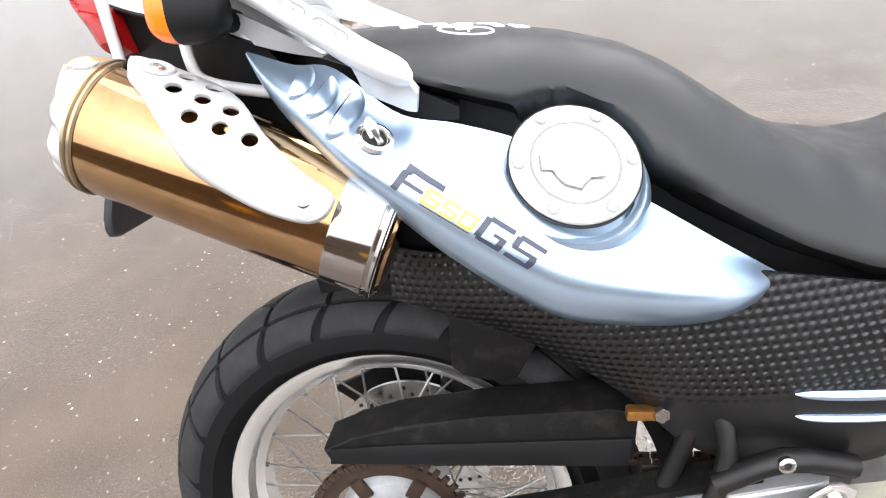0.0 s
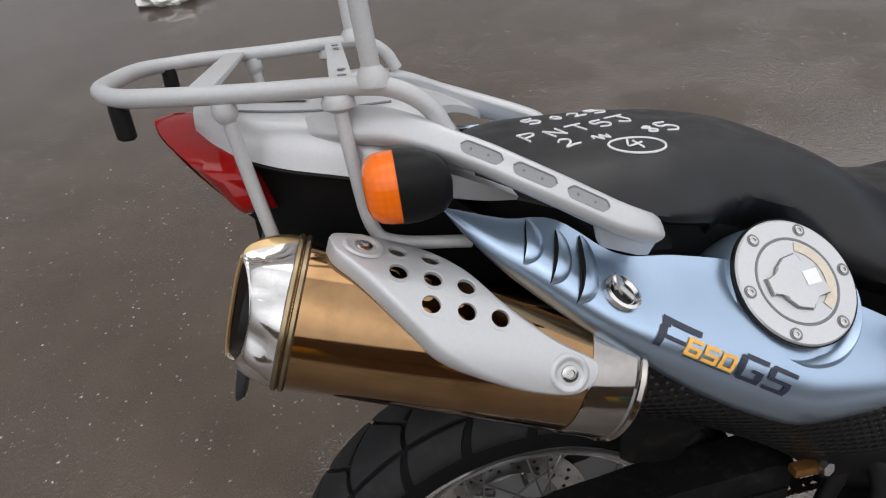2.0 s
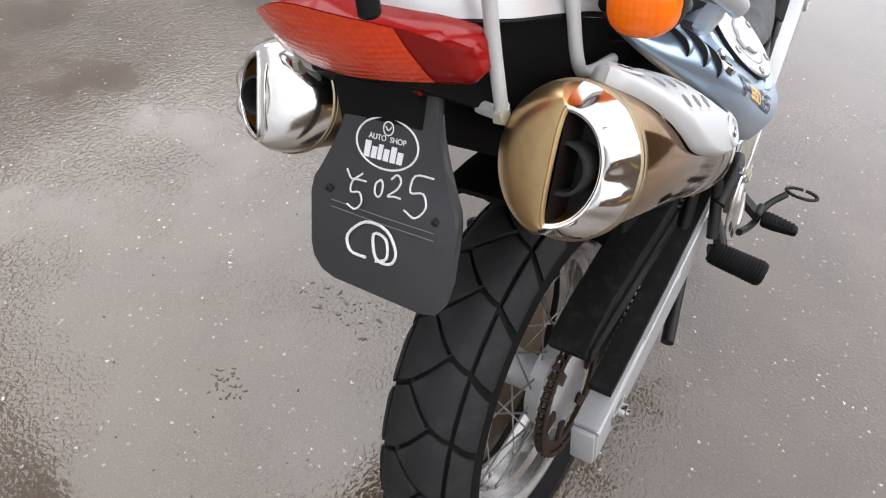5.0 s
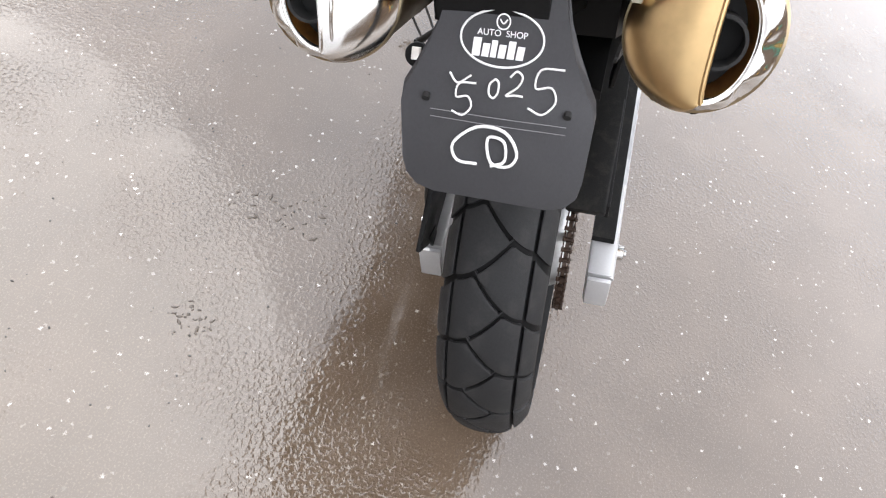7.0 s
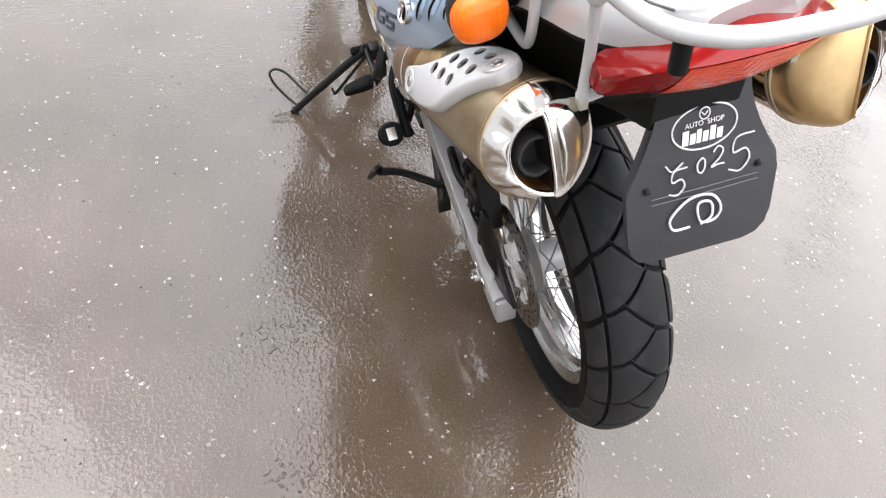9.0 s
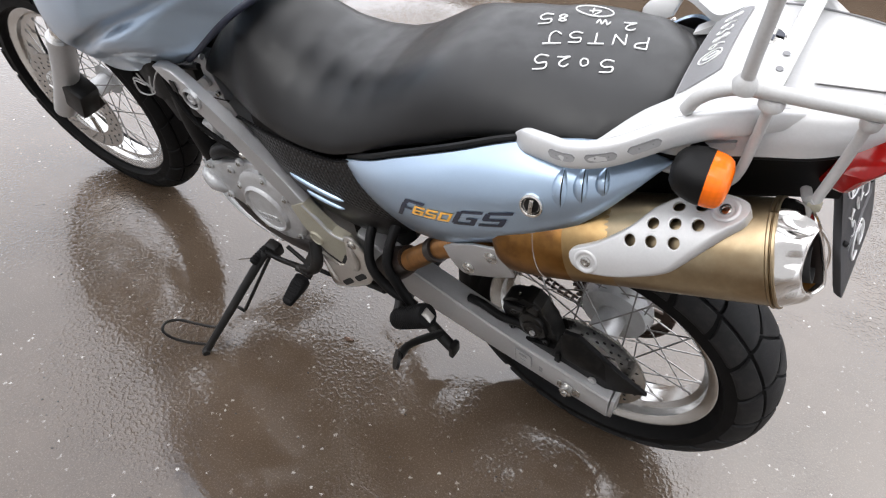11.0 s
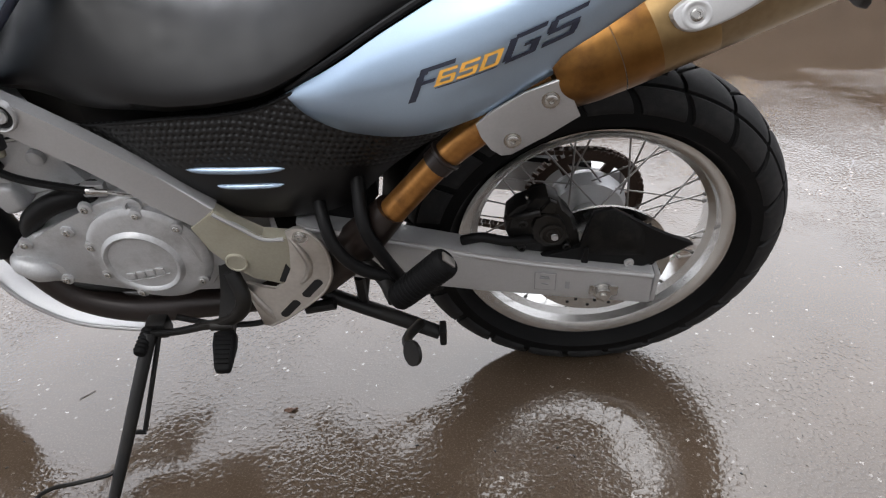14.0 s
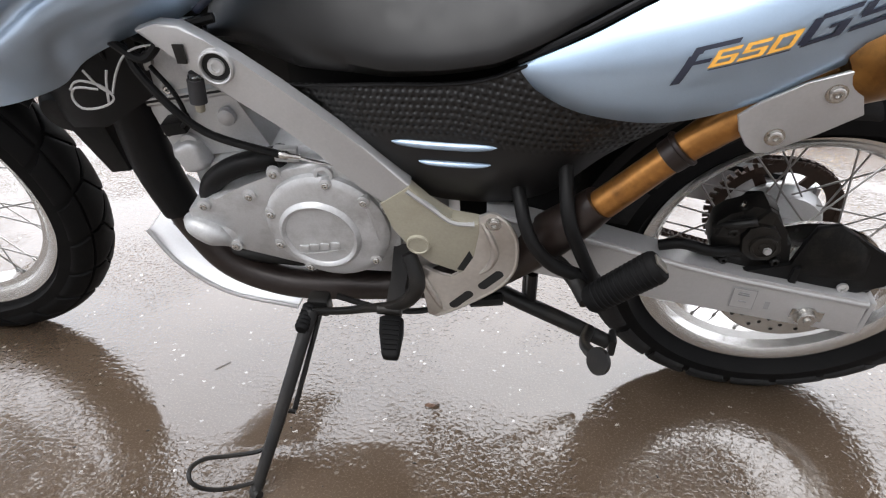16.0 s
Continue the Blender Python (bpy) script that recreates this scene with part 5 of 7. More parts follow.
# ---- luggage rack ----
def rack():
    def at(x, y, z):
        """The rack sits a touch higher on its left-hand side."""
        return V((x, y, z + 0.06 * y))

    r0 = 0.0070
    loop = [(-0.070, 0.131, 0.963), (-0.080, 0.1305, 0.982), (-0.098, 0.127, 0.995), (-0.125, 0.121, 1.0), (-0.20, 0.110, 1.0), (-0.268, 0.100, 1.001), (-0.300, 0.086, 1.001), (-0.319, 0.062, 1.002), (-0.3265, 0.035, 1.002), (-0.328, 0, 1.002)]
    full = loop + [(x, -yy, zz) for x, yy, zz in loop[::-1][1:]]
    r = part("luggage_rack", tube([at(*q) for q in full], r0, 14, 5), RACKM, moto, "grey painted tubular luggage rack")
    part("cross_bar", box(at(-0.240, 0, 1.002), (0.020, 0.196, 0.005), 0.0018, Matrix.Rotation(0.06, 3, "X")), RACKM, r)
    bar = part("cross_bar", box(at(-0.138, 0, 0.999), (0.018, 0.226, 0.005), 0.0018, Matrix.Rotation(0.06, 3, "X")), RACKM, r)
    for yy in (-0.085, -0.060, 0.060, 0.085):
        part("bar_hole", lathe([(0.0, 0.0035), (0.0008, 0.0035)], at(-0.138, yy, 1.0016), (0, 0, 1), 10), STICKER, bar)
    for s in (1, -1):
        part("bar_bracket", box(at(-0.139, s * 0.098, 0.988), (0.016, 0.010, 0.022), 0.002), RACKM, r)
        part("back_post", tube([at(-0.116, s * 0.122, 1.0), at(-0.119, s * 0.122, 1.10), at(-0.124, s * 0.122, 1.36)], r0, 12, 4), RACKM, r)
        part("post_weld", lathe([(0.0, 0.0125), (0.006, 0.0122), (0.011, 0.0095), (0.014, r0)], at(-0.116, s * 0.122, 0.999), (0, 0, 1), 16), RACKM, r)
        part("rear_stay", tube([at(-0.224, s * 0.105, 0.996), at(-0.219, s * 0.104, 0.94), at(-0.212, s * 0.104, 0.882)], 0.0054, 10, 4), RACKM, r)
        part("stay_boss", lathe([(0.004, 0.0085), (0.010, 0.0095), (0.014, 0.0085), (0.018, 0.0056)], at(-0.224, s * 0.105, 0.998), (0, 0, -1), 14), RACKM, r)
        part("stay_lug", tube([at(-0.212, s * 0.105, 0.884), at(-0.206, s * 0.098, 0.874), at(-0.200, s * 0.075, 0.871)], 0.0056, 8, 3), RACKM, r)
        part("lug_bolt", lathe([(0, 0.0075), (0.007, 0.0075), (0.008, 0.006), (0.008, 0.0005)], at(-0.213, s * 0.101, 0.876), (0, s, 0), 6), PLATEM, r)
        part("front_stay", tube([at(-0.143, s * 0.118, 0.994), at(-0.140, s * 0.121, 0.94), at(-0.135, s * 0.124, 0.896), at(-0.118, s * 0.124, 0.880), at(-0.06, s * 0.12, 0.870)], 0.0054, 10, 4), RACKM, r)
        part("stay_clamp", lathe([(0.003, 0.0095), (0.007, 0.0120), (0.012, 0.0120), (0.015, 0.007)], at(-0.143, s * 0.118, 0.998), (0, 0, -1), 16), RACKM, r)
        part("rubber_foot", lathe([(0, 0.0065), (0.006, 0.0072), (0.026, 0.0072), (0.028, 0.005)], at(-0.304, s * 0.080, 0.997), (0, 0, -1), 12), BLACK, r)


rack()


# ---- tail light, plate holder, indicators ----
def tail_light():
    cols = []
    half = ((0.103, ((-0.234, 0.931), (-0.240, 0.930), (-0.240, 0.927), (-0.236, 0.922), (-0.232, 0.912), (-0.230, 0.908))),
            (0.095, ((-0.238, 0.938), (-0.252, 0.937), (-0.251, 0.932), (-0.245, 0.922), (-0.237, 0.906), (-0.230, 0.900))),
            (0.075, ((-0.240, 0.948), (-0.270, 0.948), (-0.268, 0.941), (-0.256, 0.923), (-0.240, 0.902), (-0.226, 0.894))),
            (0.040, ((-0.250, 0.959), (-0.291, 0.960), (-0.289, 0.951), (-0.273, 0.925), (-0.250, 0.901), (-0.230, 0.892))))
    middle = ((-0.255, 0.968), (-0.300, 0.969), (-0.298, 0.958), (-0.279, 0.926), (-0.254, 0.900), (-0.232, 0.891))
    for y, sec in (*half, (0.0, middle), *((-y, sec) for y, sec in half[::-1])):
        cols.append([V((x, y, z)) for x, z in sec])
    m = 14
    secs = [resample(spline(c, 6), m) for c in cols]
    rows = [spline([c[j] for c in secs], 5) for j in range(m)]
    rings = []
    for i in range(len(rows[0])):
        outer = [r[i] for r in rows]
        rings.append(outer + [outer[-1] + V((0.020, 0, 0.003)), outer[0] + V((0.020, 0, -0.003))])
    l = part("tail_light", loft(rings), RED, moto, "red wrap-round tail light")
    part("number_lamp_lens", box((-0.226, -0.012, 0.888), (0.018, 0.070, 0.012), 0.004), RED, l)
    n = len(rows[0])
    # diamond reflector; the light it throws back is put into a brighter red
    glow = [[r[i] + V((-0.0010, 0, -0.0004)) for r in rows[4:12]] for i in range(n // 2 - 7, n // 2 + 10)]
    part("reflector_grid", loft(glow, closed=False), lens("red_reflector_glow", (0.80, 0.065, 0.015), 0.12, 0.6), l, "diamond-patterned reflector, its returned light painted as brighter red")


tail_light()


def plate_holder():
    cy = -0.010

    def px(z):
        return float(np.interp(z, [0.67, 0.72, 0.79, 0.85, 0.89], [-0.296, -0.286, -0.262, -0.236, -0.222]))

    half = [(0.046, 0.888), (0.047, 0.862), (0.049, 0.845), (0.058, 0.826), (0.073, 0.806), (0.080, 0.797), (0.0815, 0.785), (0.0800, 0.738), (0.0775, 0.724), (0.068, 0.713), (0.052, 0.708)]
    out = [V((px(z), cy + y, z)) for y, z in half] + [V((px(z), cy - y, z)) for y, z in half[::-1]]
    bm = slab(out, (0.010, 0, 0.004), 0.003)
    p = part("plate_holder", bm, FLAT, moto, "bare grey plastic number plate holder with chalk marks")

    def at(u, v, lift=0.0012):
        return V((px(v) - lift, cy + u, v))

    for s in (1, -1):
        part("plate_hole", lathe([(0.0008, 0.0033), (-0.004, 0.0033)], at(s * 0.0595, 0.791), (-1, 0, -0.3), 12), DARK, p)
    for v in (0.783, 0.777):
        part("score_line", strokes([[(0.055, v), (0.0, v - 0.001), (-0.06, v)]], at, 0.0004), STICKER, p)
    # oval shop mark: ring, a round emblem, small words and a bold name as plain blocks
    part("oval_print", strokes([[(0.033 * math.cos(t), 0.839 + 0.0195 * math.sin(t)) for t in np.linspace(0, 2 * math.pi, 40)]], at, 0.0009), PRINT, p, "white printed oval")
    part("emblem_print", strokes([[(0.0052 * math.cos(t), 0.8505 + 0.0052 * math.sin(t)) for t in np.linspace(0, 2 * math.pi, 20)], [(0.003, 0.852), (0, 0.849), (-0.003, 0.852)]], at, 0.0006), PRINT, p)
    for u, wd, hh in ((0.0200, 0.0064, 0.0125), (0.0125, 0.0056, 0.0090), (0.0060, 0.0046, 0.0115), (-0.0006, 0.0056, 0.0090), (-0.0080, 0.0056, 0.0120), (-0.0152, 0.0058, 0.0090)):
        part("name_block", slab([at(u + wd / 2, 0.826), at(u - wd / 2, 0.826), at(u - wd / 2 - 0.001, 0.826 + hh), at(u + wd / 2 - 0.001, 0.826 + hh)], (-0.0006, 0, 0)), PRINT, p)
    txt = bpy.data.curves.new("small_words", "FONT")
    txt.body, txt.size, txt.align_x, txt.extrude = "AUTO  SHOP", 0.0068, "CENTER", 0.0002
    tmp = bpy.data.objects.new("small_words", txt)
    scene.collection.objects.link(tmp)
    me = bpy.data.meshes.new_from_object(tmp.evaluated_get(bpy.context.evaluated_depsgraph_get()))
    bpy.data.objects.remove(tmp)
    me.materials.append(PRINT)
    w = new("small_words", me)
    w.parent = p
    w.matrix_basis = Matrix.Translation(at(0, 0.8405)) @ Matrix(((0, 0.39, -0.92, 0), (-1, 0, 0, 0), (0, 0.92, 0.39, 0), (0, 0, 0, 1)))
    # hand-written marks, running uphill
    for ch, u, v, sz in (("5", 0.038, 0.781, 0.025), ("0", 0.009, 0.797, 0.014), ("2", -0.007, 0.800, 0.018), ("5", -0.025, 0.790, 0.033)):
        part("chalk_mark", strokes(GLYPH[ch], lambda a, b, u=u, v=v, sz=sz: at(u - (a + 0.12 * b) * sz * 0.85, v + b * sz), 0.0009), CHALK, p, "white chalk mark")
    part("chalk_mark", strokes([[(0.040, 0.812), (0.033, 0.805), (0.022, 0.8115)]], at, 0.0009), CHALK, p)
    part("chalk_curl", strokes([[(0.0 - 0.0, 0.742), (-0.012, 0.748), (-0.010, 0.764), (0.004, 0.765), (0.000, 0.745), (-0.016, 0.744), (-0.022, 0.756), (-0.010, 0.772), (0.014, 0.773), (0.034, 0.757), (0.030, 0.743), (0.012, 0.742)]], at, 0.0014), CHALK, p, "white chalk curl")
    part("holder_arm", loft([[V((x, y, z)) for y, z in ((w_, zt), (w_, zb), (-w_, zb), (-w_, zt))] for x, w_, zt, zb in ((-0.235, 0.044, 0.905, 0.845), (-0.19, 0.05, 0.90, 0.83), (-0.12, 0.06, 0.89, 0.80))]), BLACK, p)


plate_holder()


def indicator(s):
    c = mir((-0.112, 0.166, 0.931), s)
    prof = lambda x, k: [V((c.x + x, c.y + 0.0275 * k * math.copysign(abs(math.cos(t)) ** 0.78, math.cos(t)), c.z + 0.0245 * k * math.copysign(abs(math.sin(t)) ** 0.78, math.sin(t)))) for t in (2 * math.pi * i / 28 for i in range(28))]
    b = part("indicator", loft([prof(0.000, 1.0), prof(0.010, 0.985), prof(0.020, 0.91), prof(0.029, 0.76), prof(0.035, 0.5), prof(0.037, 0.1)]), BLACK, moto, "turn indicator with orange lens and black housing")
    part("orange_lens", loft([prof(0.000, 0.98), prof(-0.008, 0.965), prof(-0.014, 0.92), prof(-0.019, 0.80), prof(-0.022, 0.55), prof(-0.023, 0.1)]), ORANGE, b, "ribbed orange lens")
    part("lens_screw", lathe([(0, 0.0028), (0.0015, 0.0024), (0.0015, 0.0003)], c + V((0.022, 0.021 * s, 0.002)), (0.6, s, 0), 10), STEEL, b)
    part("stalk", tube([c + V((0.012, -0.02 * s, -0.004)), c + V((0.02, -0.045 * s, -0.008)), c + V((0.03, -0.075 * s, -0.012))], 0.010, 12, 4), BLACK, b)


two(indicator)
# ---- tank and front fairing ----
def fairing(s):
    cols = [[(0.822, 0.135, 0.742), (0.780, 0.137, 0.776), (0.716, 0.118, 0.836), (0.672, 0.090, 0.868), (0.634, 0.057, 0.887)],
            [(0.852, 0.142, 0.727), (0.820, 0.162, 0.785), (0.765, 0.152, 0.872), (0.738, 0.124, 0.922), (0.702, 0.075, 0.954)],
            [(0.905, 0.136, 0.708), (0.870, 0.184, 0.785), (0.825, 0.178, 0.900), (0.797, 0.144, 0.967), (0.768, 0.085, 1.011)],
            [(0.985, 0.130, 0.668), (0.955, 0.199, 0.775), (0.905, 0.188, 0.917), (0.868, 0.150, 0.991), (0.843, 0.093, 1.032)],
            [(1.045, 0.122, 0.622), (1.02, 0.208, 0.770), (0.97, 0.195, 0.930), (0.930, 0.152, 1.005), (0.905, 0.096, 1.046)],
            [(1.16, 0.112, 0.580), (1.17, 0.190, 0.720), (1.14, 0.178, 0.930), (1.10, 0.142, 1.016), (1.08, 0.096, 1.060)],
            [(1.27, 0.100, 0.565), (1.28, 0.130, 0.720), (1.26, 0.130, 0.920), (1.235, 0.112, 1.000), (1.22, 0.085, 1.050)]]
    bm = sheet([[mir(q, s) for q in c] for c in cols], 0.004, 150, 110)
    # a long concave fold across the flank, fading out towards the seat
    line = spline([(1.16, 0, 0.662), (1.08, 0, 0.715), (1.013, 0, 0.760), (0.940, 0, 0.806), (0.855, 0, 0.8535), (0.787, 0, 0.890), (0.727, 0, 0.918)], 12)
    for v in bm.verts:
        d, k = min(((V((v.co.x, 0, v.co.z)) - p).length, i) for i, p in enumerate(line))
        fade = min(1.0, (len(line) - 1 - k) / 34, (k + 6) / 16)
        v.co.y -= s * 0.021 * fade * math.exp(-((d / (0.0105 + 0.006 * fade)) ** 2))
    f = part("side_fairing", bm, BLUE, moto, "pale metallic blue side fairing with a long concave fold")
    seam = [(0.634, 0.0585, 0.8885), (0.702, 0.0765, 0.9555), (0.768, 0.0865, 1.0125), (0.905, 0.0975, 1.0475), (1.08, 0.0975, 1.0615), (1.22, 0.0865, 1.0515)]
    part("panel_gap", tube([mir(q, s) for q in seam], 0.0022, 6, 8), DARK, f)


two(fairing)
# fairing's rolled edge; the dark seat's reflection is put into its colour
part("seat_joint_strip", tube([(0.822, 0.130, 0.740), (0.780, 0.132, 0.774), (0.715, 0.113, 0.833), (0.670, 0.085, 0.866), (0.631, 0.050, 0.886), (0.612, 0.0, 0.899), (0.631, -0.050, 0.886), (0.670, -0.085, 0.866), (0.715, -0.113, 0.833), (0.780, -0.132, 0.774), (0.822, -0.130, 0.740)], 0.0074, 10, 6), INK, moto, "rolled edge between tank and seat, coloured dark blue as if mirroring the seat")
cols = []
for x, w, z, back, rise in ((0.634, 0.0565, 0.8890, 0.020, 0.012), (0.702, 0.0745, 0.9560, 0.016, 0.016), (0.768, 0.0845, 1.0130, 0.014, 0.022), (0.905, 0.0955, 1.0480, 0.012, 0.030), (1.08, 0.0955, 1.0620, 0.0, 0.034), (1.22, 0.0845, 1.0520, 0.0, 0.030)):
    cols.append([(x - back * (1 - k * k), w * k, z + rise * (1 - k * k)) for k in (1, 0.6, 0.0, -0.6, -1)])
part("tank_cover", sheet(cols, 0.004, 30, 20), BLUE, moto, "pale metallic blue tank cover")

# ---- black side covers with dimples, and the blue slips on them ----
def side_cover(s):
    dx = 0.0 if s > 0 else -0.05
    lip = [(0.72, 0.140, 0.650), (0.64, 0.152, 0.659), (0.58, 0.157, 0.6655), (0.52, 0.160, 0.669), (0.465, 0.160, 0.677), (0.415, 0.159, 0.697)] if s > 0 else [(0.72, 0.140, 0.662), (0.60, 0.155, 0.684), (0.48, 0.162, 0.700)]
    upper = lip + [(0.36, 0.158, 0.712), (0.24, 0.150, 0.715), (0.12, 0.128, 0.715), (0.07, 0.105, 0.715)]
    lower = [(0.635, 0.135, 0.560), (0.56, 0.140, 0.495), (0.47, 0.138, 0.480), (0.38, 0.130, 0.495), (0.30, 0.122, 0.560), (0.20, 0.112, 0.615), (0.12, 0.105, 0.640), (0.07, 0.095, 0.650)]
    c = part("side_cover", patch([mir((x + dx, y, z), s) for x, y, z in upper], [mir((x + dx, y, z), s) for x, y, z in lower], 0.020, 50, 18, 0.004, (0, s, 0), 1.8), DIMPLE, moto, "black dimpled plastic side cover")
    if s > 0:
        part("cover_lip", tube([(x, y + 0.001, z - 0.001) for x, y, z in lip], 0.0022, 8, 5), BLACK, c)
    drop = facing(c)
    for x0, x1, z, h in ((0.582, 0.448, 0.5885, 0.0052), (0.548, 0.455, 0.5605, 0.0040)):
        rings = []
        for i in range(21):
            f = i / 20
            x = x0 + (x1 - x0) * f + dx
            e = math.sqrt(max(0.02, 1 - (2 * f - 1) ** 4))
            p, n = drop(x, z, s, 0.0)
            rings.append([p + n * (0.0055 * e * max(0, math.cos(t))) + V((0, 0, h * e * math.sin(t))) for t in np.linspace(-math.pi / 2, math.pi / 2, 7)])
        part("blue_slip", loft(rings, closed=False), BLUE, c, "pale blue inlay")


two(side_cover)

# dark body behind the covers: air box, battery tray, inner mudguard
bm = loft([[V((x, y, z)) for y, z in ((w, zt), (w, zb), (-w, zb), (-w, zt))] for x, w, zt, zb in ((0.72, 0.11, 0.70, 0.60), (0.60, 0.12, 0.71, 0.53), (0.48, 0.118, 0.72, 0.50), (0.36, 0.11, 0.76, 0.53), (0.26, 0.10, 0.80, 0.62), (0.10, 0.10, 0.86, 0.69), (-0.02, 0.10, 0.87, 0.72), (-0.10, 0.09, 0.88, 0.76))])
part("air_box", bm, BLACK, moto, "black plastic inner body")
rings = []
for a in np.linspace(radians(20), radians(100), 16):
    c, s2 = math.cos(a), math.sin(a)
    rings.append([V((c * rr, y, 0.322 + s2 * rr)) for y, rr in ((0.085, 0.335), (0.085, 0.35), (0.05, 0.362), (-0.05, 0.362), (-0.085, 0.35), (-0.085, 0.335), (-0.05, 0.354), (0.05, 0.354))])
part("inner_mudguard", loft(rings), BLACK, moto)
part("mudguard_flap", slab([(0.084, -0.112, 0.705), (0.190, -0.118, 0.690), (0.170, -0.108, 0.610), (0.150, -0.100, 0.560), (0.138, -0.098, 0.552), (0.092, -0.098, 0.560), (0.080, -0.100, 0.572), (0.078, -0.106, 0.640)], (0, 0.006, 0), 0.002), DUSTY, moto, "black plastic mudguard flap")

# ---- silver frame spars and rider's peg plates ----
def frame_side(s):
    y = 0.150
    spar = [(0.888, 0.728), (0.860, 0.738), (0.832, 0.736), (0.802, 0.719), (0.764, 0.695), (0.720, 0.664), (0.674, 0.628), (0.620, 0.583), (0.560, 0.527), (0.596, 0.490), (0.627, 0.517), (0.682, 0.571), (0.722, 0.605), (0.768, 0.637), (0.800, 0.656), (0.817, 0.672), (0.824, 0.684), (0.850, 0.699)]
    f = part("frame_spar", slab([mir((x, y, z), s) for x, z in spar], mir((0, 0.022, 0), s), 0.004), ALLOY, moto, "silver painted frame spar")
    o = mir((0.793, y + 0.0215, 0.687), s)
    part("boss_ring", lathe([(-0.002, 0.0245), (0.005, 0.0225), (0.0062, 0.0205), (0.005, 0.0188), (-0.002, 0.0180)], o, (0, s, 0), 32), ALLOY, f)
    part("boss_recess", lathe([(0.0008, 0.0182), (0.0010, 0.0005)], o, (0, s, 0), 28), DARK, f)
    part("spar_bolt", lathe([(0.0008, 0.0115), (0.0040, 0.0105), (0.0045, 0.0060), (0.0025, 0.0050), (0.0025, 0.0005)], o, (0, s, 0), 20), CAST, f)
    part("cable_tab", slab([mir((x, y + 0.0225, z), s) for x, z in ((0.8443, 0.714), (0.8300, 0.7146), (0.8290, 0.690), (0.842, 0.690))], mir((0, 0.003, 0), s), 0.001), IRON, f)
    plate = [(0.604, 0.494), (0.562, 0.526), (0.536, 0.498), (0.507, 0.473), (0.470, 0.472), (0.455, 0.445), (0.470, 0.400), (0.488, 0.372), (0.540, 0.390), (0.566, 0.414), (0.590, 0.450)]
    g = part("peg_plate", slab([mir((x, y + 0.004, z), s) for x, z in plate], mir((0, 0.020, 0), s), 0.003), PLATEM, moto, "beige cast alloy peg plate")
    part("plate_rim", tube([mir((x, y + 0.0225, z), s) for x, z in ((0.566, 0.519), (0.536, 0.494), (0.507, 0.470), (0.476, 0.468))], 0.0042, 8, 4), ALLOY, g)
    part("pivot_boss", lathe([(0, 0.0175), (0.004, 0.0165), (0.0045, 0.0140), (0.003, 0.0130), (0.003, 0.0005)], mir((0.556, y + 0.0235, 0.426), s), (0, s, 0), 24), PLATEM, g)
    # dark sheet laid on the plate draws the shade of its opening
    part("plate_opening", slab([mir((x, y + 0.0238, z), s) for x, z in ((0.484, 0.420), (0.476, 0.400), (0.492, 0.380), (0.503, 0.383))], mir((0, 0.0008, 0), s)), DARK, g)
    br = [(0.470, 0.485), (0.456, 0.492), (0.446, 0.491), (0.431, 0.475), (0.419, 0.449), (0.417, 0.413), (0.423, 0.384), (0.447, 0.349), (0.508, 0.300), (0.540, 0.281), (0.551, 0.286), (0.557, 0.353), (0.562, 0.376), (0.552, 0.387), (0.530, 0.372), (0.512, 0.367), (0.492, 0.382), (0.476, 0.412), (0.468, 0.455)]
    h = part("heel_guard", slab([mir((x, y + 0.022, z), s) for x, z in br], mir((0, 0.006, 0), s), 0.002), PRESSED, moto, "silver pressed heel guard with two slots")
    for x, z in ((0.4545, 0.3690), (0.4990, 0.3245)):
        d = V((0.62, 0, -0.66)).normalized()
        q = V((d.z, 0, -d.x))
        o = []
        for t in np.linspace(0, 2 * math.pi, 17)[:-1]:
            o.append(mir(V((x, y + 0.0278, z)) + d * (0.017 * math.copysign(1, math.cos(t)) + 0.007 * math.cos(t)) + q * 0.007 * math.sin(t), s))
        # the slot is not cut: a dark sheet paints its shade
        part("slot", slab(o, mir((0, 0.0008, 0), s)), DARK, h)
    part("pressed_rib", tube([mir(v, s) for v in ((0.466, y + 0.026, 0.474), (0.455, y + 0.029, 0.452), (0.448, y + 0.030, 0.425), (0.455, y + 0.028, 0.398), (0.470, y + 0.026, 0.380))], [0.003, 0.005, 0.006, 0.005, 0.003], 8, 4), PRESSED, h)
    part("pressed_rib", tube([mir(v, s) for v in ((0.556, y + 0.026, 0.374), (0.546, y + 0.029, 0.345), (0.535, y + 0.029, 0.318), (0.530, y + 0.026, 0.300))], [0.003, 0.005, 0.005, 0.003], 8, 4), PRESSED, h)
    part("rolled_edge", tube([mir((x, y + 0.026, z), s) for x, z in ((0.446, 0.489), (0.431, 0.474), (0.4195, 0.448), (0.418, 0.413), (0.424, 0.385), (0.447, 0.351), (0.508, 0.302), (0.540, 0.283))], 0.0032, 8, 4), PRESSED, h)
    bolt(h, mir((0.450, y + 0.0285, 0.476), s), (0, s, 0), 0.008, 0.005, STEEL, "guard_bolt", 0.011)


two(frame_side)


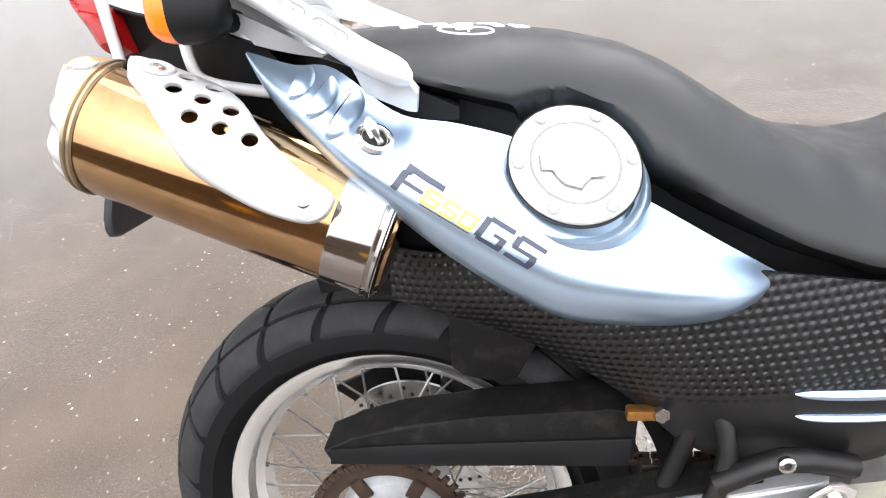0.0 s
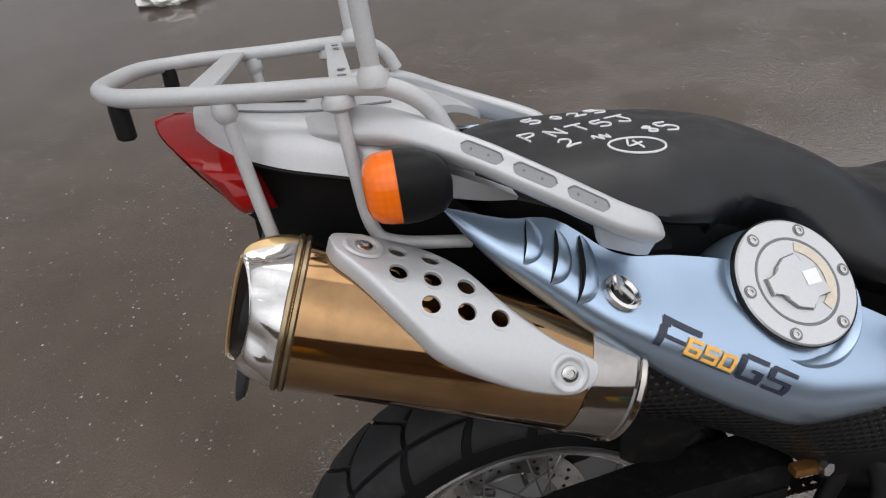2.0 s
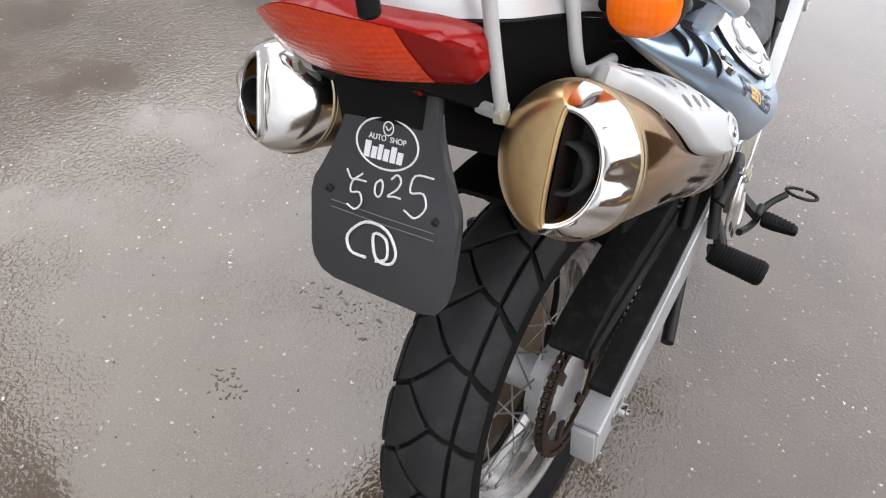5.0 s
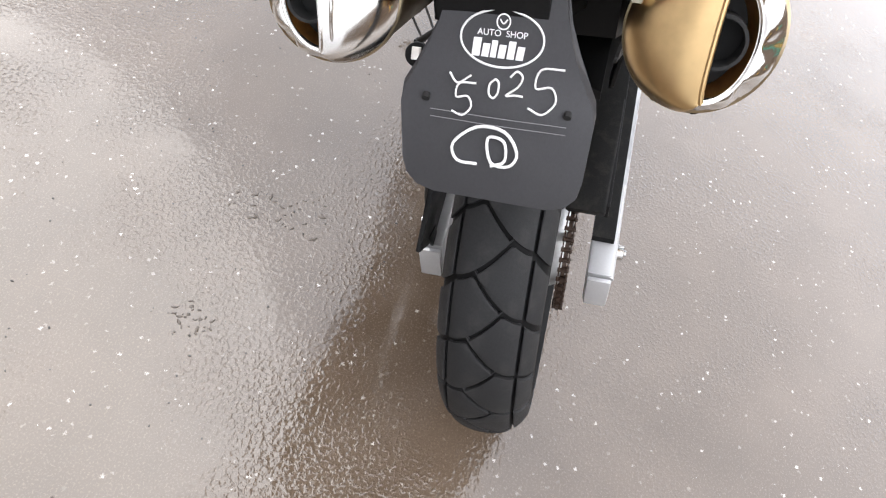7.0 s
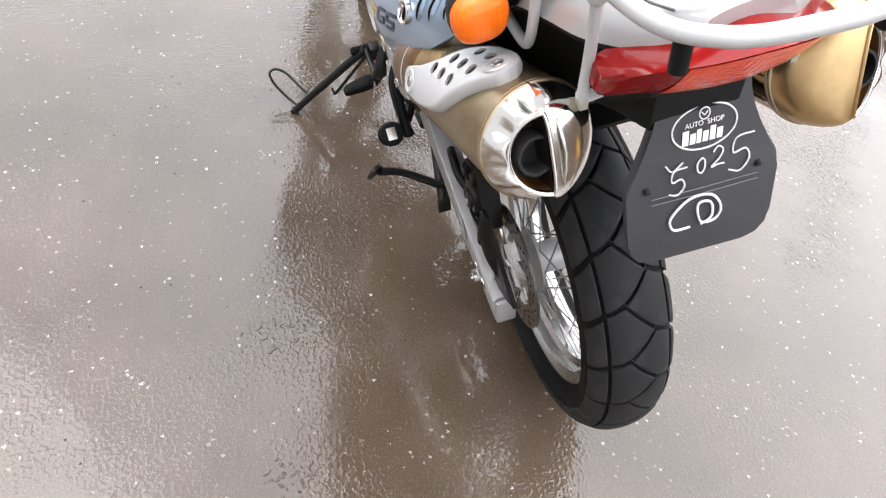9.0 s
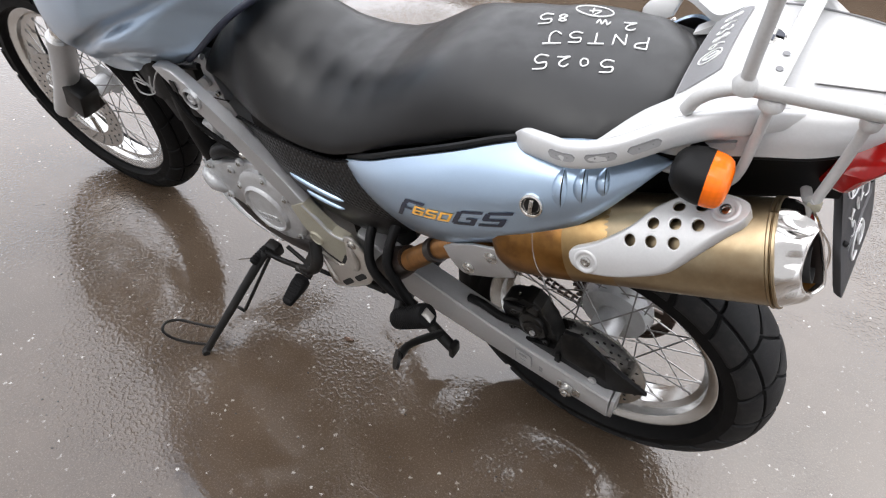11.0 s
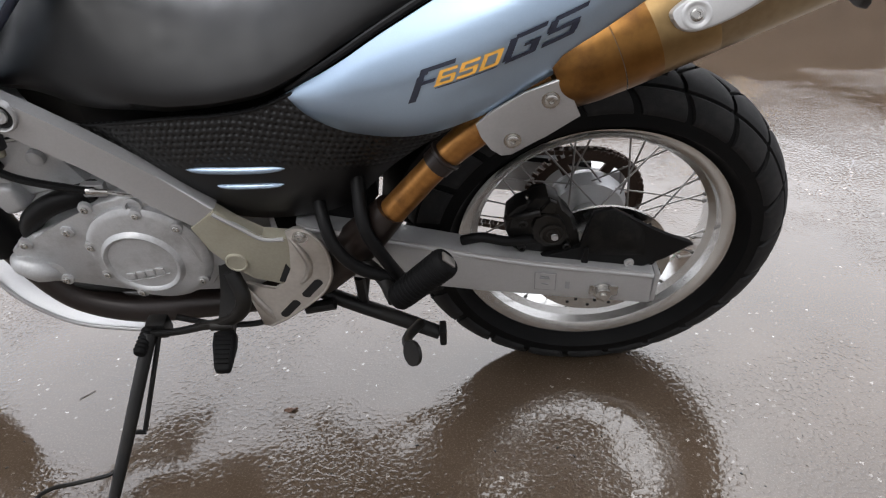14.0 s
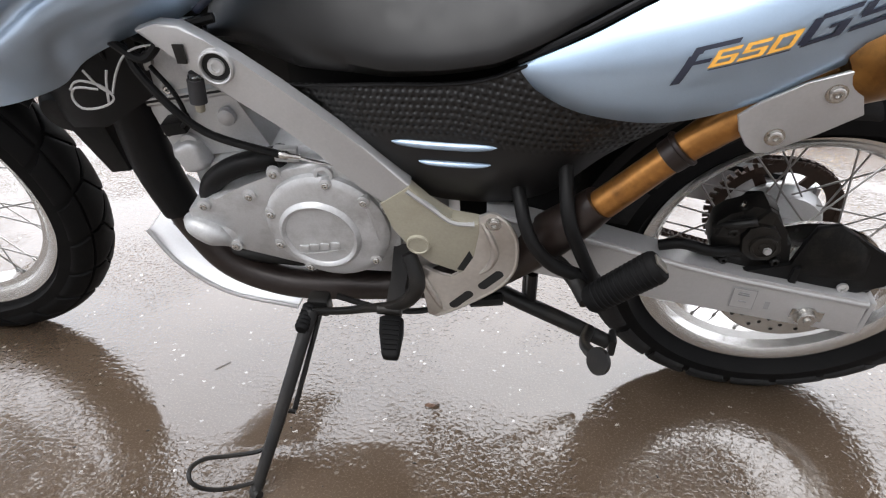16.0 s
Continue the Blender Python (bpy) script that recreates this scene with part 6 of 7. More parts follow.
def lump(c, size, turn, seed, rough=0.006):
    """A cast lump: a rounded block with bosses and hollows."""
    bm = bmesh.new()
    bmesh.ops.create_icosphere(bm, subdivisions=4, radius=1.0)
    m = Matrix.Rotation(radians(turn), 3, "Y")
    for v in bm.verts:
        p = V([math.copysign(abs(q) ** 0.55, q) for q in v.co])
        k = 1 + rough * 14 * noise.noise(p * 2.4 + V((seed, 0, 0)))
        v.co = V(c) + m @ V((p.x * size[0] * k, p.y * size[1] * k, p.z * size[2] * k))
    return bm


# ---- engine, left-hand side in full ----
def engine():
    e = part("engine", loft([[V((x, y, z)) for y, z in ((w, zt), (w, zb), (-w, zb), (-w, zt))] for x, w, zt, zb in ((0.52, 0.09, 0.50, 0.33), (0.56, 0.115, 0.53, 0.31), (0.72, 0.12, 0.53, 0.31), (0.86, 0.105, 0.50, 0.33), (0.92, 0.07, 0.46, 0.36))]), CAST, moto, "cast alloy single-cylinder engine")
    bmesh_case = [(0.62, 0.515), (0.66, 0.535), (0.70, 0.540), (0.74, 0.525), (0.80, 0.490), (0.86, 0.470), (0.905, 0.440), (0.905, 0.395), (0.87, 0.372), (0.80, 0.362), (0.74, 0.345), (0.68, 0.340), (0.62, 0.355), (0.585, 0.40), (0.585, 0.465)]
    part("clutch_housing", slab([(x, 0.10, z) for x, z in bmesh_case], (0, 0.052, 0), 0.006), CAST, e)
    c = (0.690, 0.150, 0.432)
    part("clutch_cover", lathe([(0, 0.092), (0.010, 0.091), (0.014, 0.086), (0.016, 0.080), (0.017, 0.066), (0.017, 0.001)], c, (0, 1, 0), 56), CAST, e, "round cast clutch cover")
    part("cover_dish", lathe([(0, 0.0615), (0.005, 0.0585), (0.0075, 0.0555), (0.0065, 0.0525), (0.003, 0.0500), (0.003, 0.0005)], (0.701, 0.1665, 0.424), (0, 1, 0), 56), CAST, e)
    part("cast_bar", tube([(0.626, 0.163, 0.478), (0.618, 0.163, 0.450), (0.613, 0.163, 0.420)], [0.004, 0.005, 0.004], 8, 4), ALLOY, e)
    for k in (0, 2, 3, 5, 7, 8):
        t = 2 * math.pi * k / 9 + 0.3
        p = V(c) + V((0.083 * math.cos(t), 0.008, 0.083 * math.sin(t)))
        part("cover_lug", lathe([(0, 0.010), (0.008, 0.009), (0.009, 0.007)], p, (0, 1, 0), 12), CAST, e)
        bolt(e, p + V((0, 0.008, 0)), (0, 1, 0), 0.0052, 0.004, STEEL, "cover_bolt")
    # raised plain blocks where the maker's letters are cast
    for x in (0.722, 0.706, 0.690, 0.674):
        part("cast_block", box((x + 0.006, 0.1705, 0.403 + (0.70 - x) * 0.20), (0.013, 0.003, 0.012), 0.001), CAST, e)
    part("cast_rule", tube([(0.742, 0.170, 0.388), (0.705, 0.1705, 0.393), (0.667, 0.170, 0.402)], 0.0015, 6, 4), CAST, e)
    part("water_pump", lathe([(0, 0.034), (0.012, 0.034), (0.020, 0.026), (0.026, 0.014)], (0.862, 0.128, 0.398), (0.15, 1, 0.1), 28), CAST, e)
    part("pump_spout", tube([(0.855, 0.142, 0.385), (0.875, 0.154, 0.402), (0.898, 0.150, 0.412), (0.912, 0.138, 0.414)], [0.014, 0.020, 0.019, 0.014], 14, 5), CAST, e)
    part("oil_filler", lathe([(0, 0.021), (0.006, 0.020), (0.008, 0.014), (0.014, 0.0135), (0.015, 0.009), (0.009, 0.008), (0.009, 0.0005)], (0.682, 0.146, 0.523), (0, 1, 0.15), 24), CAST, e)
    part("cable_bracket", box((0.735, 0.14, 0.545), (0.035, 0.012, 0.022), 0.003), ALLOY, e)
    # leaning cylinder and head
    up = V((0.20, 0, 0.98)).normalized()
    fw = V((up.z, 0, -up.x))
    base = V((0.865, 0, 0.50))
    q = lambda a, b, h: base + fw * a + V((0, b, 0)) + up * h
    part("cylinder", loft([[q(a, b, h) for a, b in ((0.066 * k, 0.085 * k), (back * k, 0.085 * k), (back * k, -0.085 * k), (0.066 * k, -0.085 * k))] for h, k, back in ((0.0, 1.0, -0.088), (0.09, 1.0, -0.066), (0.095, 1.06, -0.066), (0.105, 1.06, -0.062), (0.11, 1.0, -0.062), (0.165, 1.0, -0.055), (0.19, 0.8, -0.045))]), CAST, e, "cast alloy cylinder and head")
    for a, h in ((0.03, 0.03), (-0.03, 0.14), (0.035, 0.16), (-0.045, 0.06)):
        part("casting_boss", lathe([(0, 0.014), (0.008, 0.013), (0.010, 0.008)], q(a, 0.086, h), (0, 1, 0), 14), CAST, e)
    for a, h in ((0.055, 0.05), (0.02, 0.115), (-0.055, 0.115), (0.06, 0.19)):
        bolt(e, q(a, 0.088, h), (0, 1, 0), 0.0065, 0.007, STEEL, "head_bolt")
    part("cooling_hose", tube([(0.883, 0.112, 0.426), (0.873, 0.127, 0.4615), (0.851, 0.134, 0.493), (0.808, 0.134, 0.518), (0.7425, 0.122, 0.530)], 0.0165, 14, 6), BLACK, e, "black rubber cooling hose")
    part("hose_clip", lathe([(-0.006, 0.0175), (0.006, 0.0175)], (0.879, 0.119, 0.442), (-0.3, 0.2, 0.9), 16, cap=False), STEEL, e)
    part("clutch_cable", tube([(0.970, 0.10, 0.735), (0.928, 0.132, 0.687), (0.914, 0.142, 0.661), (0.881, 0.150, 0.618), (0.850, 0.152, 0.588), (0.814, 0.152, 0.570), (0.738, 0.150, 0.549)], 0.0058, 8, 6), BLACK, e)
    part("breather_hose", tube([(0.95, 0.13, 0.70), (0.90, 0.145, 0.68), (0.86, 0.14, 0.715), (0.80, 0.13, 0.73)], 0.0065, 8, 5), BLACK, e)
    part("sensor", lathe([(0, 0.008), (0.010, 0.008), (0.010, 0.0115), (0.042, 0.012), (0.044, 0.007)], (0.845, 0.128, 0.656), (0.05, 0.1, -1), 14), FLAT, e)
    part("sensor_cap", lathe([(0, 0.0095), (0.006, 0.0105), (0.008, 0.008)], (0.845, 0.127, 0.646), (0.05, 0.1, 1), 14), STEEL, e)
    part("sensor_tip", lathe([(0, 0.0075), (0.010, 0.0065), (0.012, 0.004)], (0.847, 0.132, 0.612), (0.05, 0.1, -1), 12), PLATEM, e)
    part("injector_plug", box((0.906, 0.100, 0.558), (0.034, 0.030, 0.020), 0.003, Matrix.Rotation(radians(12), 3, "Y")), BLACK, e)
    part("plug_wire", tube([(0.892, 0.112, 0.563), (0.875, 0.125, 0.585), (0.885, 0.120, 0.620), (0.915, 0.105, 0.650)], 0.0035, 8, 5), BLACK, e)
    part("cam_cover_rib", tube([q(-0.06, 0.088, 0.200), q(0.0, 0.092, 0.205), q(0.06, 0.088, 0.200)], 0.006, 8, 4), CAST, e)
    part("gasket_line", tube([q(-0.078, 0.0895, 0.100), q(0.078, 0.0895, 0.100)], 0.0022, 6, 1, False), DARK, e)
    part("ignition_lead", tube([q(0.02, 0.088, 0.215), q(0.045, 0.125, 0.235), q(0.07, 0.115, 0.20), q(0.075, 0.09, 0.12)], 0.0042, 8, 5), BLACK, e)
    part("plug_cap", lathe([(0, 0.010), (0.030, 0.011), (0.034, 0.007)], q(0.015, 0.082, 0.185), (0.1, 0.8, 0.6), 14), BLACK, e)
    part("thermostat_housing", lump(q(0.036, 0.088, 0.008), (0.024, 0.020, 0.026), 20, 3.0, 0.004), CAST, e)
    part("hose_end_clip", lathe([(-0.004, 0.0168), (-0.003, 0.0180), (0.003, 0.0180), (0.004, 0.0168)], (0.750, 0.1235, 0.529), (0.95, 0.15, -0.15), 20, cap=False), IRON, e)
    part("cable_ferrule", lathe([(0, 0.0062), (0.010, 0.0068), (0.014, 0.0045), (0.030, 0.0035)], (0.741, 0.150, 0.550), (-1, 0, -0.12), 12), STEEL, e)
    part("cable_arm", tube([(0.712, 0.150, 0.546), (0.690, 0.151, 0.541), (0.668, 0.148, 0.536)], 0.0028, 8, 3), STEEL, e)
    for x, z in ((0.755, 0.520), (0.800, 0.478), (0.640, 0.528), (0.600, 0.472), (0.875, 0.455), (0.845, 0.380)):
        part("case_boss", lathe([(0, 0.011), (0.006, 0.010), (0.007, 0.007)], (x, 0.150, z), (0, 1, 0), 14), CAST, e)
        bolt(e, (x, 0.156, z), (0, 1, 0), 0.0055, 0.004, STEEL, "case_bolt")
    part("coil_bracket", box((0.84, 0.12, 0.70), (0.03, 0.02, 0.03), 0.003), IRON, e)


engine()
# loose cream wires under the fairing
part("loose_wire", strokes([[(1.000, 0.646), (0.990, 0.657), (0.975, 0.660), (0.955, 0.650), (0.948, 0.632), (0.965, 0.622), (0.992, 0.620), (1.002, 0.634), (0.990, 0.650), (0.962, 0.648)], [(0.972, 0.675), (0.962, 0.655), (0.950, 0.640)], [(0.947, 0.640), (0.935, 0.668), (0.917, 0.692), (0.885, 0.704), (0.846, 0.708)], [(0.945, 0.672), (0.950, 0.655), (0.955, 0.628)]], lambda u, v: V((u + 0.004, 0.152 + 0.010 * math.sin(40 * u), v - 0.006)), 0.0017), RACKM, moto, "tangle of cream wires")
# radiator, its shroud and oil tank ahead of the engine
part("radiator_shroud", loft([[V((x, y, z)) for y, z in ((w, zt), (w, zb), (-w, zb), (-w, zt))] for x, w, zt, zb in ((0.93, 0.10, 0.74, 0.60), (1.0, 0.12, 0.72, 0.56), (1.06, 0.11, 0.68, 0.55), (1.10, 0.08, 0.64, 0.56))]), BLACK, moto, "black radiator shroud")
part("radiator", slab([(1.105, -0.10, 0.62), (1.088, -0.10, 0.525), (1.055, -0.10, 0.450), (1.020, -0.10, 0.456), (1.035, -0.10, 0.56), (1.045, -0.10, 0.64)], (0, 0.185, 0), 0.006), BLACK, moto, "black radiator")
part("horn", lathe([(0, 0.02), (0.01, 0.036), (0.026, 0.038), (0.036, 0.030), (0.038, 0.01)], (1.09, 0.05, 0.56), (0.1, 1, -0.2), 24), BLACK, moto, "black horn")

part("linkage_cover", loft([[V((x, y, z)) for y, z in ((0.118, zt), (0.118, zb), (0.01, zb), (0.01, zt))] for x, zt, zb in ((0.335, 0.60, 0.50), (0.38, 0.57, 0.44), (0.44, 0.54, 0.40), (0.50, 0.53, 0.40))]), BLACK, moto, "black plastic cover over the suspension linkage")
part("frame_backbone", loft([[V((x, y, z)) for y, z in ((0.045, zt), (0.045, zb), (-0.045, zb), (-0.045, zt))] for x, zt, zb in ((0.66, 0.68, 0.55), (0.78, 0.72, 0.60), (0.90, 0.76, 0.66), (0.98, 0.80, 0.72))]), IRON, moto, "black steel frame backbone")

# ---- exhaust: front pipe under the engine, then up to the left-hand muffler ----
hp = part("header_pipe", tube([(0.950, 0.062, 0.70), (0.968, 0.068, 0.63), (0.980, 0.074, 0.550), (0.976, 0.078, 0.450), (0.952, 0.082, 0.352), (0.900, 0.090, 0.278), (0.80, 0.100, 0.252), (0.68, 0.110, 0.268), (0.56, 0.115, 0.290), (0.47, 0.120, 0.325), (0.41, 0.130, 0.385)], [0.022, 0.022, 0.023, 0.024, 0.026, 0.027, 0.027, 0.026, 0.026, 0.028, 0.033], 18, 7), PIPE, moto, "sooty black front exhaust pipe")
part("heat_sleeve", tube([(0.962, 0.067, 0.655), (0.979, 0.073, 0.57), (0.979, 0.077, 0.47), (0.962, 0.081, 0.385)], [0.036, 0.035, 0.034, 0.031], 16, 5), BLACK, hp)
part("link_pipe", tube([(0.415, 0.130, 0.380), (0.37, 0.148, 0.440), (0.322, 0.166, 0.499), (0.262, 0.180, 0.579), (0.236, 0.181, 0.609), (0.19, 0.182, 0.653), (0.12, 0.176, 0.710), (0.04, 0.166, 0.746)], [0.030, 0.028, 0.0200, 0.0178, 0.0182, 0.0208, 0.026, 0.034], 18, 7), BRONZE, moto, "brown heat-stained link pipe")
part("pipe_clamp", lathe([(-0.011, 0.0180), (-0.010, 0.0200), (0.006, 0.0205), (0.008, 0.0225), (0.012, 0.0225), (0.013, 0.0205)], (0.243, 0.181, 0.602), (-0.66, 0.03, 0.75), 20), PIPE, moto)
part("pipe_sleeve", tube([(0.412, 0.131, 0.384), (0.37, 0.149, 0.440), (0.335, 0.163, 0.487), (0.315, 0.168, 0.514)], [0.033, 0.032, 0.027, 0.0235], 18, 6), PIPE, moto, "sooty sleeve over the pipe joint")
for route in (((0.424, 0.100, 0.530), (0.416, 0.155, 0.502), (0.401, 0.187, 0.461), (0.367, 0.192, 0.420), (0.307, 0.188, 0.394)), ((0.358, 0.090, 0.575), (0.358, 0.150, 0.540), (0.354, 0.188, 0.498), (0.334, 0.193, 0.446), (0.310, 0.190, 0.391))):
    part("rubber_hose", tube(route, 0.0098, 10, 6), BLACK, moto)
joint = [(0.203, 0.672), (0.196, 0.652), (0.184, 0.634), (0.172, 0.625), (0.160, 0.626), (0.120, 0.652), (0.084, 0.678), (0.096, 0.704), (0.108, 0.730), (0.150, 0.712), (0.185, 0.690)]
jc = part("pipe_joint_cover", slab([(x, 0.2075 + 0.05 * (z - 0.67), z) for x, z in joint], (0, 0.005, 0.001), 0.002), ALLOY, moto, "silver heat cover on the exhaust joint")
for x, z in ((0.160, 0.648), (0.120, 0.702)):
    bolt(jc, (x, 0.2125 + 0.05 * (z - 0.67), z + 0.001), (0, 1, 0.05), 0.0075, 0.0045, STEEL, "cover_bolt", 0.0105)
# sump guard
part("sump_guard", sheet([[(1.045, 0.078, 0.328), (1.052, 0.05, 0.318), (1.055, -0.05, 0.318), (1.045, -0.078, 0.328)], [(1.00, 0.094, 0.268), (0.995, 0.055, 0.254), (0.995, -0.055, 0.254), (1.00, -0.094, 0.268)], [(0.92, 0.102, 0.214), (0.915, 0.055, 0.202), (0.915, -0.055, 0.202), (0.92, -0.102, 0.214)], [(0.80, 0.102, 0.190), (0.80, 0.055, 0.184), (0.80, -0.055, 0.184), (0.80, -0.102, 0.190)]], 0.006, 24, 16), ALLOY, moto, "silver alloy sump guard")
part("guard_rim", tube([(1.045, 0.079, 0.329), (1.00, 0.095, 0.269), (0.92, 0.103, 0.215), (0.80, 0.103, 0.191)], 0.0045, 10, 6), ALLOY, moto)
part("cradle_tube", tube([(0.98, 0.08, 0.36), (0.90, 0.085, 0.30), (0.70, 0.09, 0.30), (0.56, 0.10, 0.33)], 0.013, 10, 5), IRON, moto)

# ---- stands, pegs, levers ----
ss = part("side_stand", tube([(0.729, 0.200, 0.297), (0.741, 0.246, 0.258), (0.763, 0.325, 0.187), (0.787, 0.404, 0.115)], [0.011, 0.0105, 0.010, 0.0085], 12, 5), IRON, moto, "black side stand, folded out onto the asphalt")
part("stand_foot", tube([(0.783, 0.390, 0.124), (0.788, 0.407, 0.113), (0.780, 0.414, 0.113)], [0.009, 0.010, 0.008], 10, 3), IRON, ss)
part("stand_loop", tube([(0.776, 0.352, 0.156), (0.792, 0.364, 0.153), (0.825, 0.385, 0.170), (0.848, 0.404, 0.190), (0.856, 0.427, 0.203), (0.850, 0.444, 0.199), (0.838, 0.441, 0.175), (0.822, 0.425, 0.147), (0.800, 0.405, 0.128), (0.784, 0.394, 0.124)], 0.0034, 8, 6), IRON, ss)
part("stand_spring", tube([(0.716, 0.196, 0.294), (0.752, 0.292, 0.166)], 0.0042, 8, 2, False), IRON, ss)
part("spring_stud", tube([(0.749, 0.296, 0.166), (0.768, 0.298, 0.170)], 0.004, 8, 1, False), IRON, ss)
part("stand_pivot", box((0.722, 0.180, 0.292), (0.034, 0.026, 0.034), 0.006), IRON, ss)
lever = part("gear_lever", tube([(0.572, 0.172, 0.405), (0.560, 0.190, 0.372), (0.568, 0.198, 0.345), (0.592, 0.200, 0.325), (0.640, 0.200, 0.312), (0.685, 0.200, 0.301), (0.735, 0.198, 0.2935)], [0.012, 0.013, 0.013, 0.011, 0.008, 0.0075, 0.0075], 10, 5, flat=0.8), IRON, moto, "black gear lever with ribbed rubber")
part("lever_rubber", lathe([(-0.006, 0.007), (-0.004, 0.0100)] + [(0.0035 * i, 0.0112 - 0.0014 * (i % 2)) for i in range(12)] + [(0.041, 0.0085), (0.042, 0.004)], (0.735, 0.194, 0.295), (0.06, 1.0, -0.12), 14), RUBBER, lever)


def front_peg(s):
    a, b = mir((0.600, 0.212, 0.306), s), mir((0.590, 0.280, 0.301), s)
    p = part("rider_peg", loft([[a.lerp(b, f) + V((0.0185 * k * math.copysign(abs(math.cos(t)) ** 0.5, math.cos(t)), 0, 0.011 * k * math.copysign(abs(math.sin(t)) ** 0.5, math.sin(t)))) for t in (2 * math.pi * i / 20 for i in range(20))] for f, k in ((0, 0.80), (0.05, 1.0), (0.35, 1.0), (0.6, 0.86), (0.90, 0.70), (0.97, 0.60), (1, 0.36))]), RUBBER, moto, "black ribbed rubber foot peg")
    for f in np.linspace(0.15, 0.85, 7):
        c = a.lerp(b, f) + V((0, 0, 0.011))
        part("rib", box(c - V((0, 0, 0.003 * max(0.0, f - 0.35))), (0.026 - 0.010 * max(0.0, f - 0.3), 0.0035, 0.0024), 0.0006), RUBBER, p)
    part("peg_bracket", loft([[mir(V((x, y, z)), s) + V((dx, 0, dz)) for dx, dz in ((0.012, 0.008), (-0.012, 0.008), (-0.012, -0.010), (0.012, -0.010))] for x, y, z in ((0.585, 0.150, 0.395), (0.592, 0.172, 0.345), (0.600, 0.206, 0.308))]), IRON, p)
    part("peg_pin", lathe([(0, 0.008), (0.034, 0.008), (0.036, 0.006)], mir((0.622, 0.204, 0.318), s), (-1, 0, 0), 12), IRON, p)


two(front_peg)


def rear_peg(s):
    a, b = mir((0.316, 0.228, 0.399), s), mir((0.243, 0.228, 0.470), s)
    if s < 0:
        a, b = V((0.330, -0.180, 0.395)), V((0.335, -0.262, 0.375))
    ax = (b - a)
    p = part("pillion_peg", lathe([(-0.008, 0.015), (-0.002, 0.0195), (ax.length - 0.006, 0.0215), (ax.length - 0.001, 0.019), (ax.length, 0.014)], a, ax, 20), RUBBER, moto, "folded black rubber pillion peg")
    for i in range(13):
        d = ax.length * (0.08 + 0.067 * i)
        r = 0.0195 + 0.002 * d / ax.length
        part("rib", lathe([(d - 0.0020, r - 0.0005), (d - 0.0008, r + 0.0010), (d + 0.0008, r + 0.0010), (d + 0.0020, r - 0.0005)], a, ax, 20, cap=False), RUBBER, p)
    part("end_plate", box(b + ax.normalized() * 0.0012, (0.003, 0.016, 0.022) if s > 0 else (0.022, 0.003, 0.015), 0.001, Matrix.Rotation(radians(44), 3, "Y") if s > 0 else None), PRESSED, p, "small bare steel end plate")
    part("peg_hinge", tube([a - ax.normalized() * 0.01, V((0.345, s * 0.185, 0.40)), V((0.40, s * 0.15, 0.43))], 0.011, 10, 4), IRON, p)


two(rear_peg)
cs = part("centre_stand", tube([(0.49, 0.105, 0.300), (0.42, 0.118, 0.270), (0.34, 0.132, 0.242), (0.268, 0.145, 0.215)], [0.012, 0.013, 0.013, 0.012], 12, 5), IRON, moto, "black centre stand, folded up")
part("stand_leg", tube([(0.49, -0.105, 0.300), (0.34, -0.132, 0.242), (0.268, -0.145, 0.215)], 0.012, 12, 5), IRON, cs)
part("stand_bridge", tube([(0.40, -0.12, 0.262), (0.40, 0.12, 0.262)], 0.010, 10, 1, False), IRON, cs)
part("stand_lug", tube([(0.395, 0.115, 0.262), (0.395, 0.118, 0.33)], 0.009, 8, 1, False), IRON, cs)
part("stand_tang", tube([(0.30, 0.140, 0.235), (0.315, 0.215, 0.29), (0.305, 0.262, 0.322)], [0.009, 0.008, 0.009], 10, 5), IRON, cs)
part("tang_pad", lathe([(-0.003, 0.019), (0.003, 0.019)], (0.302, 0.272, 0.326), (0.72, 0.52, 0.40), 20), IRON, cs)
part("stand_foot", box((0.262, 0.146, 0.215), (0.012, 0.028, 0.036), 0.004), IRON, cs)
part("brake_linkage", tube([(0.52, 0.13, 0.285), (0.56, 0.15, 0.262), (0.63, 0.165, 0.275), (0.70, 0.16, 0.29)], 0.005, 8, 5), IRON, moto)
part("stand_spring", tube([(0.44, 0.135, 0.285), (0.49, 0.135, 0.275)], 0.010, 8, 1, False), IRON, cs)

# ---- rear brake: caliper, guard and hose ----
cal = part("brake_caliper", slab([(x, 0.092, z) for x, z in ((0.154, 0.428), (0.150, 0.459), (0.136, 0.474), (0.122, 0.480), (0.108, 0.483), (0.092, 0.492), (0.076, 0.482), (0.072, 0.466), (0.064, 0.448), (0.046, 0.428), (0.038, 0.390), (0.060, 0.384), (0.093, 0.376), (0.120, 0.380), (0.142, 0.389))], (0, 0.034, 0), 0.006), IRON, moto, "black rear brake caliper")
part("caliper_bridge", slab([(x, 0.122, z) for x, z in ((0.148, 0.437), (0.144, 0.455), (0.122, 0.471), (0.108, 0.470), (0.112, 0.452), (0.124, 0.436))], (0, 0.010, 0), 0.004), IRON, cal)
part("caliper_body", slab([(x, 0.120, z) for x, z in ((0.116, 0.440), (0.110, 0.458), (0.094, 0.464), (0.076, 0.458), (0.066, 0.442), (0.060, 0.420), (0.072, 0.404), (0.096, 0.402), (0.112, 0.416))], (0, 0.016, 0), 0.005), IRON, cal)
part("caliper_arm", slab([(x, 0.118, z) for x, z in ((0.104, 0.466), (0.090, 0.488), (0.080, 0.482), (0.082, 0.462))], (0, 0.014, 0), 0.003), IRON, cal)
